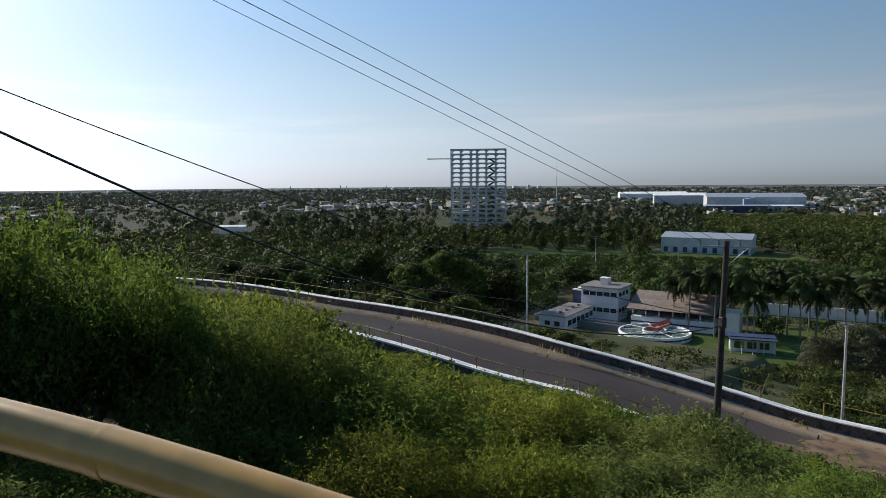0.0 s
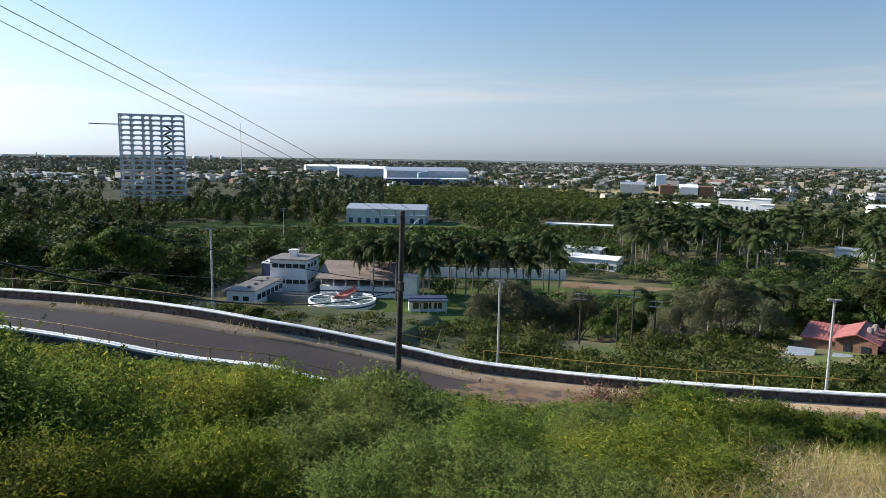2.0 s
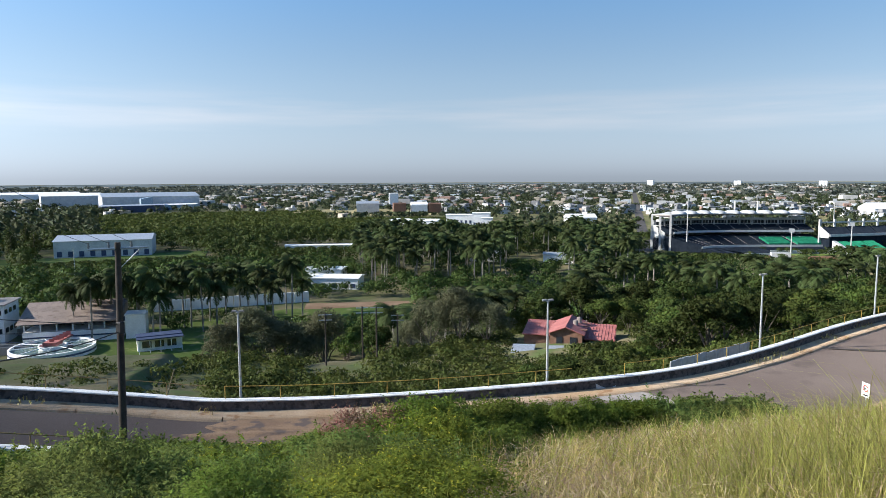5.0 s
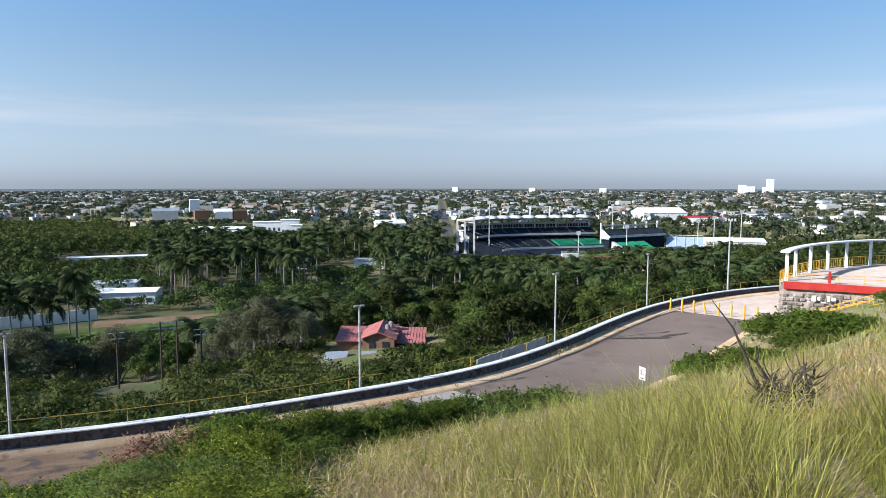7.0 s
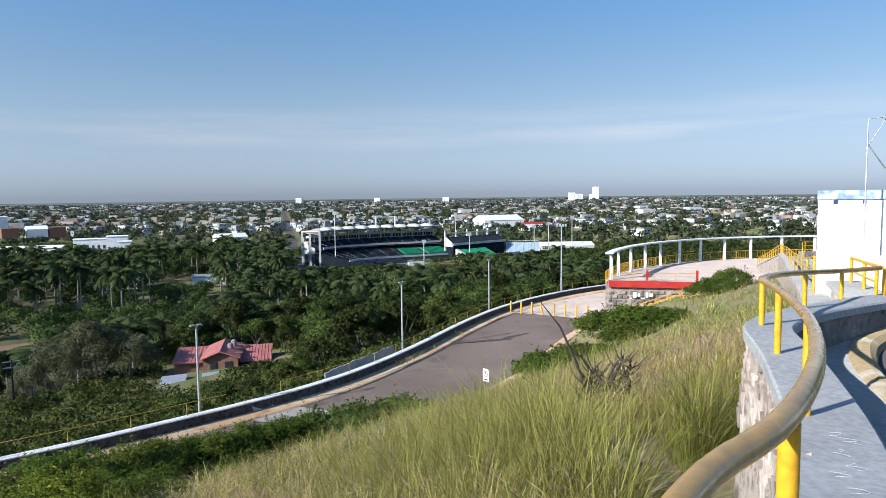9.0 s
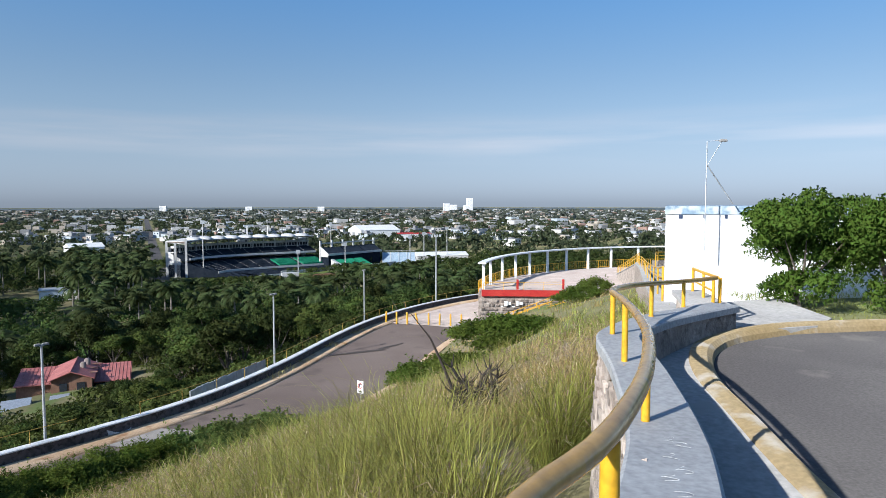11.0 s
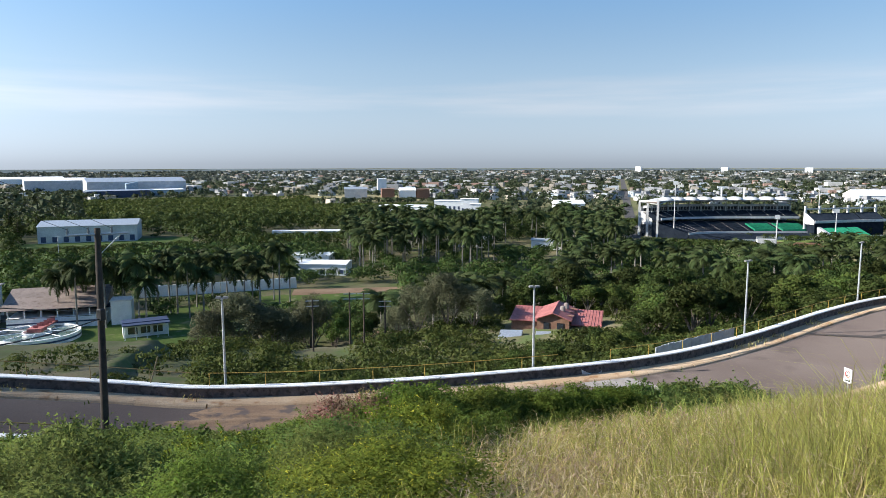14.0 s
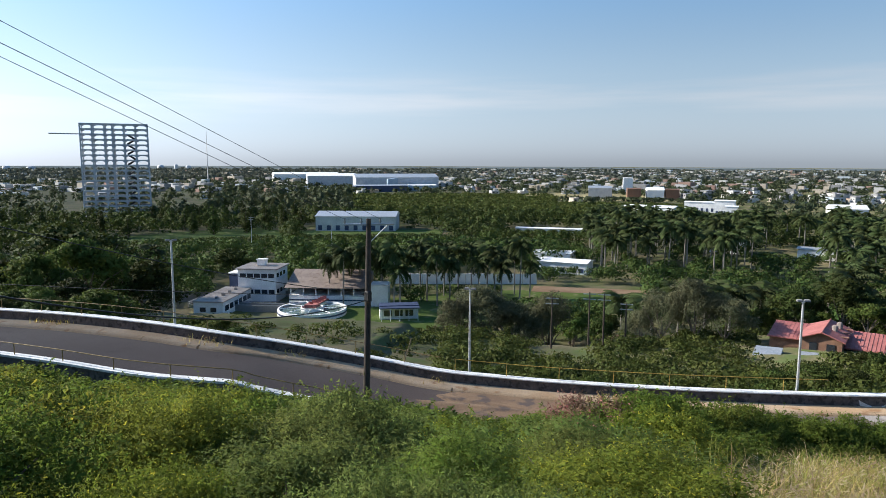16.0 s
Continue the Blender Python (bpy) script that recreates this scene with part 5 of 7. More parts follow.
for k in range(NF - 2):
    part("stair_flight", fl2 if k % 2 else fl3, None, TW).location = (0.5, 0, k * FH)
part("crane_mast", Shape().box(-1.0, DB + 3, 0, 1.2, 1.2, 50), M_STEEL, TW)
part("crane_jib", Shape().tube([(-32, -2, 48.5), (-1, DB + 3, 49), (12, DB + 9, 49.2)], 0.35, 4), M_STEEL, TW)
t = thing("radio_mast", "thin lattice radio mast", "mast", "", pose(260, 1150, 0))
part("mast", Shape().tube([(0, 0, 0), (0, 0, 82)], [0.9, 0.3], 4), M_STEEL, t)
# far plant on the horizon
for k, (az, h, w) in enumerate(((11, 26, 12), (9.5, 40, 5), (8.5, 22, 24), (6.2, 18, 30), (5.4, 46, 4), (4.9, 38, 4), (3.6, 24, 22), (1.6, 42, 4), (0.9, 25, 26), (-0.6, 22, 30), (23, 20, 20), (17, 26, 7), (-9.3, 30, 26), (-10.4, 36, 14), (-11.3, 28, 20))):
    d = 2900
    t = thing("plant_silo", "pale silo and stack of a distant plant on the horizon", "silo", "distant plant", pose(-math.sin(radians(az)) * d, math.cos(radians(az)) * d, 0))
    h *= 0.55
    part("drum", Shape().tube([(0, 0, 0), (0, 0, h * 0.85), (0, 0, h)], [w / 2, w / 2, w * 0.2], 10), M_STEEL, t)

# ---- the baseball stadium ----
ST = thing("stadium", "white concrete baseball stadium with dark blue seats and scalloped roof", "stadium", "", pose(0, 0, 0))
BACK = curve([(*polar(a, d), 0) for a, d in ((-68.75, 331), (-70.2, 342), (-72.5, 351), (-75, 358), (-77.3, 364), (-79.5, 371))], 2.0)
NB = len(BACK)
sb = np.concatenate([[0], np.cumsum(np.linalg.norm(np.diff(BACK[:, :2], axis=0), axis=1))])


def at_back(u, off, z):
    """A place at u metres along the stand's back and off metres in front of it."""
    q = shifted(BACK, off)
    return (float(np.interp(u, sb, q[:, 0])), float(np.interp(u, sb, q[:, 1])), z)


def tiers(rows, o0, o1, z0, z1, base):
    """The stepped profile of a seating bank, from its back row to its front row."""
    pr = []
    for i in range(rows):
        z = z0 + (z1 - z0) * i / rows
        pr += [(o0 + (o1 - o0) * i / rows, z), (o0 + (o1 - o0) * (i + 1) / rows, z)]
    return pr + [(o1, base), (o0, base)]


part("back_wall", Shape().sweep(BACK, [(-1.2, 0), (-1.2, 13.6), (-0.7, 13.6), (-0.7, 0)], True), M_STADIUM, ST)
part("upper_seating_bank", Shape().sweep(BACK, tiers(8, 2.0, 10.4, 11.3, 8.9, 7.6), True), M_SEAT, ST)
part("deck_edge", Shape().sweep(BACK, [(10.4, 7.9), (10.4, 8.9), (10.8, 8.9), (10.8, 7.9)], True), M_STADIUM, ST)
part("suite_floor", Shape().sweep(BACK, [(-0.7, 11.1), (2.6, 11.1), (2.6, 11.5), (-0.7, 11.5)], True), M_STADIUM, ST)
part("suite_glass", Shape().sweep(BACK, [(0.8, 11.5), (0.8, 13.2), (1.0, 13.2), (1.0, 11.5)], True), M_GLASS, ST)
part("suite_fascia", Shape().sweep(BACK, [(0.6, 13.2), (0.6, 14.2), (2.8, 14.2), (2.8, 13.2)], True), M_STADIUM, ST)
part("roof_plate", Shape().sweep(BACK, [(-2.0, 16.0), (9.0, 16.4), (9.0, 16.75), (-2.0, 16.6)], True), M_STADIUM, ST)
part("roof_soffit", Shape().sweep(BACK, [(-1.6, 15.75), (8.6, 15.95), (8.6, 16.3), (-1.6, 15.9)], True), M_BROWNROOF, ST)
part("concourse", Shape().sweep(BACK, [(-0.7, 0), (-0.7, 5.6), (5.6, 5.6), (5.6, 0)], True), M_SEAT, ST)
part("lower_seating_bank", Shape().sweep(BACK, tiers(12, 5.6, 25.0, 6.6, 3.0, 0), True), M_SEAT, ST)
part("aisle_wall", Shape().sweep(BACK, [(25.0, 2.4), (25.0, 3.3), (25.3, 3.3), (25.3, 2.4)], True), M_STADIUM, ST)
part("field_seating_bank", Shape().sweep(BACK[:int(NB * 0.62)], tiers(9, 25.4, 44.0, 2.4, 0.9, 0), True), M_SEAT, ST)
part("field_wall", Shape().sweep(BACK[:int(NB * 0.62)], [(44.0, 0), (44.0, 1.7), (44.4, 1.7), (44.4, 0)], True), M_STADIUM, ST)
part("field_wall", Shape().sweep(BACK[int(NB * 0.62):], [(33.0, 0), (33.0, 1.7), (33.4, 1.7), (33.4, 0)], True), M_STADIUM, ST)
part("field_seating_bank", Shape().sweep(BACK[int(NB * 0.62):], tiers(5, 25.4, 33.0, 2.2, 1.2, 0), True), M_SEAT, ST)
for a, b in ((NB - 14, NB - 9), (NB - 8, NB - 2)):
    part("green_seating_bank", Shape().sweep(BACK[a:b + 1], tiers(7, 13.0, 24.4, 5.9, 3.9, 2.6), True), M_GREEN, ST)
stc = Shape().box(0, 0, 11, 0.5, 0.5, 5.2).mesh("roof_column", M_STADIUM)
for u in np.arange(3, sb[-1], 6.2):
    o = part("roof_column", stc, None, ST)
    o.location = at_back(u, 3.1, 0)
n1, n2 = 5, 14
dv = [(0, 0, 1.0)] + [(math.sin(a * 1.5708 / n1) * math.cos(b * 6.2832 / n2), math.sin(a * 1.5708 / n1) * math.sin(b * 6.2832 / n2), math.cos(a * 1.5708 / n1)) for a in range(1, n1 + 1) for b in range(n2)]
df = [(0, 1 + b, 1 + (b + 1) % n2) for b in range(n2)] + [(1 + (a - 1) * n2 + b, 1 + a * n2 + b, 1 + a * n2 + (b + 1) % n2, 1 + (a - 1) * n2 + (b + 1) % n2) for a in range(1, n1) for b in range(n2)]
scallop = Shape().add([(q[0] * 5.4, q[1] * 3.7, q[2] * 1.5) for q in dv], df, True).mesh("roof_scallop", M_STADIUM)
for u in np.arange(12, sb[-1] - 2, 7.6):
    o = part("roof_scallop", scallop, None, ST)
    x, y, z = at_back(u, 4.4, 16.55)
    o.matrix_basis = pose(x, y, z, 0, 0, 36)
a, b, c, d = at_back(0.3, -1.5, 15.9), at_back(11.5, -1.5, 17.3), at_back(11.5, 8.8, 17.2), at_back(0.3, 8.8, 15.2)
part("roof_awning", Shape().add([a, b, c, d] + [(q[0], q[1], q[2] - 0.25) for q in (a, b, c, d)], [(0, 1, 2, 3), (7, 6, 5, 4), (0, 4, 5, 1), (1, 5, 6, 2), (2, 6, 7, 3), (3, 7, 4, 0)]), M_STADIUM, ST, "white sloping awning")
for u in np.arange(1.5, sb[-1], 1.6):
    x, y, z = at_back(u, 1.2, 11.5)
    part("suite_mullion", Shape().box(x, y, z, 0.2, 0.2, 1.75, 40), M_STADIUM, ST)
for u in np.arange(4, sb[-1] - 3, 7.5):
    part("aisle", Shape().tube([at_back(u, 5.8, 6.75), at_back(u, 24.8, 3.15)], 0.11, 4), M_CONCRETE, ST)
    part("aisle", Shape().tube([at_back(u, 2.2, 11.4), at_back(u, 10.2, 9.1)], 0.16, 4), M_CONCRETE, ST)
for o, h in ((-1.6, 16.0), (3.0, 15.6), (8.6, 17.8)):
    x, y, z = at_back(-0.4, o, 0)
    part("corner_pillar", Shape().box(x, y, 0, 0.95, 0.95, h, 20), M_STADIUM, ST)
part("corner_wall", Shape().prism([at_back(0.0, -1.6, 0)[:2], at_back(0.8, -1.6, 0)[:2], at_back(0.8, 5.6, 0)[:2], at_back(0.0, 5.6, 0)[:2]], 0, [12.0, 12.0, 8.4, 8.4]), M_STADIUM, ST)
for u in (sb[-1] * 0.58, sb[-1] * 0.72):
    x, y, z = at_back(u, 0, 16)
    part("roof_mast", Shape().box(x, y, z, 0.7, 0.7, 6.2), M_STADIUM, ST)
SB = thing("side_stand", "smaller stadium stand with teal seats under white posts", "grandstand", "", pose(356, 41.5, 0, 0, 0, -37))
def bank(x0, x1, y0, y1, z0, z1, zb):
    """A sloping bank of seats over a closed base."""
    return Shape().add([(x0, y0, z0), (x1, y0, z0), (x1, y1, z1), (x0, y1, z1), (x0, y1, zb), (x1, y1, zb), (x0, y0, zb), (x1, y0, zb)], [(0, 1, 2, 3), (3, 2, 5, 4), (6, 7, 1, 0), (0, 3, 4, 6), (1, 7, 5, 2)])


for k in range(3):
    part("seating_bank", bank(-19.5 + 13.4 * k, -7.1 + 13.4 * k, -1.0, 4.0, 8.3, 11.2, 7.6), M_SEAT, SB)
part("front_wall", Shape().box(0, -1.3, 7.2, 40, 0.4, 1.1), M_STADIUM, SB)
part("base", Shape().box(0, 1.6, 0, 39, 4.6, 7.5), M_SEAT, SB)
for k in range(3):
    part("green_seating_bank", bank(-18 + 7.0 * k, -12 + 7.0 * k, -12.0, -3.0, 1.6, 5.2, 0.0), M_GREEN, SB)
part("stair", bank(-20.2, -18.3, -12.0, -3.0, 1.9, 5.6, 0.0), M_STADIUM, SB)
part("lower_wall", Shape().box(4.0, -12.4, 0, 30, 0.4, 2.4), M_STADIUM, SB)
for k in range(6):
    part("post", Shape().box(-20 + 8 * k, 4.6, 0, 0.8, 0.8, 14.6), M_STADIUM, SB)
part("beam", Shape().box(0, 4.6, 12.9, 40, 0.4, 0.6), M_STADIUM, SB)
part("end_wall", Shape().prism([(-20.4, -1), (-20.1, -1), (-20.1, 4), (-20.4, 4)], 6.5, [8.5, 8.5, 11.6, 11.6]), M_STADIUM, SB)
SC = thing("bleachers", "pale teal bleachers with a white back rail", "grandstand", "", pose(373, 19, 0, 0, 0, -86))
part("seating_bank", Shape().add([(-9, -6, 1), (9, -6, 1), (9, 4, 6.2), (-9, 4, 6.2), (-9, 4, 0), (9, 4, 0), (-9, -6, 0), (9, -6, 0)], [(0, 1, 2, 3), (3, 2, 5, 4), (6, 7, 1, 0), (0, 3, 4, 6), (1, 7, 5, 2)]), M_BLUE, SC)
part("rail", Shape().tube([(-9, 4, 7), (9, 4, 7)], 0.15, 5), M_STADIUM, SC)
for k in range(5):
    part("aisle", Shape().tube([(-9 + 4.5 * k, -6, 1.2), (-9 + 4.5 * k, 4, 6.4)], 0.15, 4), M_STADIUM, SC)
WL = thing("field_wall", "low brown and white wall round the playing field", "wall", "", pose(302, 56, 0, 0, 0, -65))
part("wall", Shape().box(0, 0, 0, 28, 0.6, 1.9), M_BRICK, WL)
part("wall", Shape().box(-9, -3, 0, 7, 2.5, 3.4), M_STADIUM, WL)
for x, y, h in ((305, 103.6, 26), (322, 42, 15), (349, 12, 17), (300, 60, 13), (366, 5, 18), (392, -8, 20), (410, 62, 22)):
    t = thing("floodlight_tower", "tall white floodlight pole of the stadium", "floodlight pole", "stadium floodlights", pose(x, y, 0))
    part("pole", Shape().tube([(0, 0, 0), (0, 0, h)], [0.26, 0.17], 8), M_STADIUM, t)
    part("lamp_panel", Shape().box(0, 0, h - 1.6, 0.35, 1.9, 1.6, 10), M_GALV, t)
t = thing("white_hangar", "long white low shed beside the field", "shed", "", pose(395, -5, 0, 0, 0, -80))
part("wall", Shape().box(0, 0, 0, 30, 8, 3.2), M_STADIUM, t)
part("roof", Shape().prism([(-15.4, -4.4), (15.4, -4.4), (15.4, 4.4), (-15.4, 4.4)], 3.2, [3.3, 3.3, 5, 5]), M_COPING, t)
# avenue, lawns, fields
def sheet(name, pts, z, mat, label, category):
    return structure(name, Shape().add([(x, y, z) for x, y in pts], [tuple(range(len(pts)))]), mat, label, category)


sheet("avenue", [(252, 103), (261, 100), (1500, 630), (1500, 639)], 0.12, M_CIRCLE, "straight grey avenue running off into the city", "road")
sheet("field_lawn", [(296, 92), (300, 60), (340, 45), (345, 70), (325, 105)], 0.22, M_LAWN, "green playing field of the stadium", "lawn")
sheet("park_lawn", [(98, 128), (118, 112), (128, 122), (120, 134), (106, 142)], 0.22, M_LAWN, "sunlit park lawn", "lawn")
sheet("park_path", [(112, 136), (136, 116), (140, 120), (118, 142)], 0.26, M_DIRT, "pale dirt path across the park", "path")
sheet("waterworks_lawn", [(46, 118), (72, 104), (98, 128), (92, 146), (60, 148), (44, 132)], 0.22, M_LAWN, "green lawn round the waterworks", "lawn")
sheet("shed_lawn", [(110, 272), (162, 262), (178, 285), (150, 300), (112, 318)], 0.22, M_LAWN, "bright lawn before the warehouse", "lawn")
sheet("golf_lawn", [(20, 300), (92, 272), (112, 300), (100, 345), (30, 330)], 0.22, M_LAWN, "bright lawn between trees", "lawn")
sheet("dry_field", [(395, 480), (470, 395), (560, 430), (520, 560), (430, 580)], 0.15, M_DRYFIELD, "wide dry field with low halls", "field")
sheet("earth_bank", [(86, 84), (100, 70), (108, 78), (96, 96)], gz(97, 82) + 0.3, M_DIRT, "bare reddish earth under the trees", "earth")

# ---- plants ----
def quads_mesh(name, P, A, B, mats, pick=None, out=None, sides=4, soften=0.75, lift=0.12):
    """A mesh of loose leaves: middles P, half length A, half width B; out: the soft way out of the crown at each."""
    n = len(P)
    if sides == 3:
        V = np.stack([P - A * 0.8 + B, P + A, P - A * 0.8 - B], 1).reshape(-1, 3)
    else:
        V = np.stack([P - A, P + B - A * 0.15, P + A, P - B - A * 0.15], 1).reshape(-1, 3)
    me = bpy.data.meshes.new(name)
    me.vertices.add(sides * n)
    me.vertices.foreach_set("co", V.ravel())
    me.loops.add(sides * n)
    me.loops.foreach_set("vertex_index", np.arange(sides * n))
    me.polygons.add(n)
    me.polygons.foreach_set("loop_start", np.arange(0, sides * n, sides))
    for m in mats:
        me.materials.append(m)
    if pick is not None:
        me.polygons.foreach_set("material_index", pick)
    me.update(calc_edges=True)
    if out is not None:
        face = np.cross(B, A)
        face /= np.linalg.norm(face, axis=1)[:, None] + 1e-9
        soft = out * soften + face * 0.4 + np.array([0, 0, lift])
        soft /= np.linalg.norm(soft, axis=1)[:, None] + 1e-9
        me.normals_split_custom_set_from_vertices(np.repeat(soft, sides, 0))
    return me


def leaf_axes(rng, N, size, aspect, droop=0.0, flat=0.5):
    """Directions of leaves that lie roughly across the way N out of the crown."""
    n = len(N)
    R = rng.normal(size=(n, 3))
    U = N * (1 - flat) + rng.normal(size=(n, 3)) * flat
    U /= np.linalg.norm(U, axis=1)[:, None]
    A = np.cross(U, R)
    A[:, 2] -= droop
    A /= np.linalg.norm(A, axis=1)[:, None]
    B = np.cross(A, U)
    B /= np.linalg.norm(B, axis=1)[:, None]
    B *= np.where((np.cross(B, A) * N).sum(1) < 0, -1.0, 1.0)[:, None]
    return A * size[:, None], B * (size * aspect)[:, None]


def crown_points(rng, lobes, n, inner=0.75):
    """Points spread over the skins of overlapping lobes (x, y, z, radius, squash), with the way out at each."""
    L = np.array(lobes, float)
    w = L[:, 3] ** 2
    k = rng.choice(len(L), n, p=w / w.sum())
    D = rng.normal(size=(n, 3))
    D /= np.linalg.norm(D, axis=1)[:, None]
    D[:, 2] = np.abs(D[:, 2]) * np.where(rng.random(n) < 0.75, 1, -1)
    r = L[k, 3] * (inner + (1.08 - inner) * rng.random(n) ** 0.6) * (1 + 0.12 * np.sin(D[:, 0] * 7 + k) * np.sin(D[:, 1] * 6))
    P = L[k, :3] + D * r[:, None] * np.column_stack([np.ones(n), np.ones(n), L[k, 4]])
    return P, D


def make_lobes(rng, radius, height, count, base, squash=0.8, spread=0.62):
    out = []
    for i in range(count):
        a, q = rng.uniform(0, 6.283), math.sqrt(rng.random())
        r = radius * rng.uniform(0.30, 0.52)
        z = base + (height - base) * (0.30 + 0.55 * (1 - q ** 2) * rng.uniform(0.6, 1.0))
        out.append((radius * spread * q * math.cos(a), radius * spread * q * math.sin(a), min(z, height - r * squash), r, squash))
    return out


def sprays(rng, lobe, n):
    """Smaller lobes over the upper skin of a lobe."""
    x, y, z, r, q = lobe
    out = [(x, y, z, r * 0.72, q)]
    for i in range(n):
        d = rng.normal(size=3)
        d /= np.linalg.norm(d)
        d[2] = abs(d[2]) * 0.9 - 0.1
        out.append((x + d[0] * r * 0.75, y + d[1] * r * 0.75, z + d[2] * r * 0.75 * q, r * rng.uniform(0.28, 0.48), 0.8))
    return out


def limbs(rng, height, base, radius, trunk_r, n=5):
    s = Shape()
    lean = rng.uniform(-0.3, 0.3, 2)
    top = (lean[0], lean[1], base + (height - base) * 0.35)
    s.tube([(0, 0, -0.6), (lean[0] * 0.3, lean[1] * 0.3, base * 0.5), top], [trunk_r * 1.3, trunk_r, trunk_r * 0.6], 7)
    for k in range(n):
        a = 6.283 * k / n + rng.uniform(-0.4, 0.4)
        e = radius * rng.uniform(0.5, 0.8)
        st = base * rng.uniform(0.55, 0.95)
        s.tube([(lean[0] * 0.4, lean[1] * 0.4, st), (e * 0.45 * math.cos(a), e * 0.45 * math.sin(a), st + (height - st) * 0.3), (e * math.cos(a), e * math.sin(a), st + (height - st) * rng.uniform(0.45, 0.75))],
               [trunk_r * 0.5, trunk_r * 0.34, trunk_r * 0.1], 5, False)
    return s


def bush_proto(seed, radius, height, n, size, mat, twigs=7, aspect=0.3, feather=0.0):
    """A bush: small leaves in sprays over its skin, larger leaves and twigs in the shade within."""
    rng = np.random.default_rng(seed)
    lobes = make_lobes(rng, radius, height, 16, 0.0, 0.8, 0.8)
    lobes = [q for l in lobes for q in sprays(rng, l, 6)]
    m = n // 5
    P, D = crown_points(rng, lobes, n + m, 0.62)
    deep = np.arange(n + m) >= n
    P[deep] -= D[deep] * rng.uniform(0.12, 0.4, m)[:, None]
    P += rng.normal(size=P.shape) * 0.045
    # feathery shoots: strings of leaves that lean out and up
    k = rng.choice(n, n // 4, replace=False)
    sp = rng.choice(n, max(1, n // 60), replace=False)
    own = rng.integers(0, len(sp), len(k))
    way = D[sp] * 0.8 + np.array([0, 0, 0.45]) + rng.normal(size=(len(sp), 3)) * 0.45
    P[k] = P[sp][own] + way[own] * (rng.random(len(k)) * rng.uniform(0.10, 0.34, len(sp))[own])[:, None] + rng.normal(size=(len(k), 3)) * 0.02
    D[k] = D[sp][own]
    P[:, 2] *= height / np.percentile(P[:, 2], 98.8)
    keep = P[:, 2] > -0.25
    P, D, deep = P[keep], D[keep], deep[keep]
    sz = size * rng.uniform(0.6, 1.35, len(P)) * np.where(deep, 1.8, 1.0)
    A, B = leaf_axes(rng, D, sz, aspect, feather, 0.8)
    leaf = quads_mesh("foliage", P, A, B, [mat], None, D, 3, 0.5, 0.34)
    s = Shape()
    for t in range(twigs):
        l = lobes[rng.integers(len(lobes))]
        s.tube([(0.1 * rng.normal(), 0.1 * rng.normal(), -0.3), (l[0] * 0.5, l[1] * 0.5, l[2] * 0.6), (l[0] * 1.1, l[1] * 1.1, l[2] + l[3] * 0.6)], [0.035, 0.022, 0.005], 5, False)
    return leaf, s.mesh("trunk", M_BARK)


def tree_proto(seed, radius, height, base, n, size, mat, count=12, squash=0.8, trunk=0.22, spread=0.62, aspect=0.6):
    rng = np.random.default_rng(seed)
    lobes = make_lobes(rng, radius, height, count, base, squash, spread)
    lobes = [q for l in lobes for q in sprays(rng, l, 4)]
    P, D = crown_points(rng, lobes, n, 0.55)
    sz = size * rng.uniform(0.55, 1.3, len(P))
    A, B = leaf_axes(rng, D, sz, aspect, 0.2, 0.5)
    return quads_mesh("crown", P, A, B, [mat], None, D, 3), limbs(rng, height, base, radius, trunk).mesh("trunk", M_BARK)


def spire_proto(seed, radius, height, base, n, size, mat):
    """A tall narrow feathery crown."""
    rng = np.random.default_rng(seed)
    lobes = [(rng.normal() * radius * 0.25, rng.normal() * radius * 0.25, base + (height - base) * (0.08 + 0.86 * t), radius * (1.0 - 0.72 * t) * rng.uniform(0.6, 1.0), 1.2) for t in np.linspace(0, 1, 11)]
    P, D = crown_points(rng, lobes, n, 0.5)
    sz = size * rng.uniform(0.6, 1.3, n)
    A, B = leaf_axes(rng, D, sz, 0.35, 0.5, 0.7)
    return quads_mesh("crown", P, A, B, [mat], None, D, 3), Shape().tube([(0, 0, -0.6), (0.1, 0, height * 0.6), (0.15, 0.1, height * 0.92)], [0.25, 0.15, 0.04], 6).mesh("trunk", M_BARK)


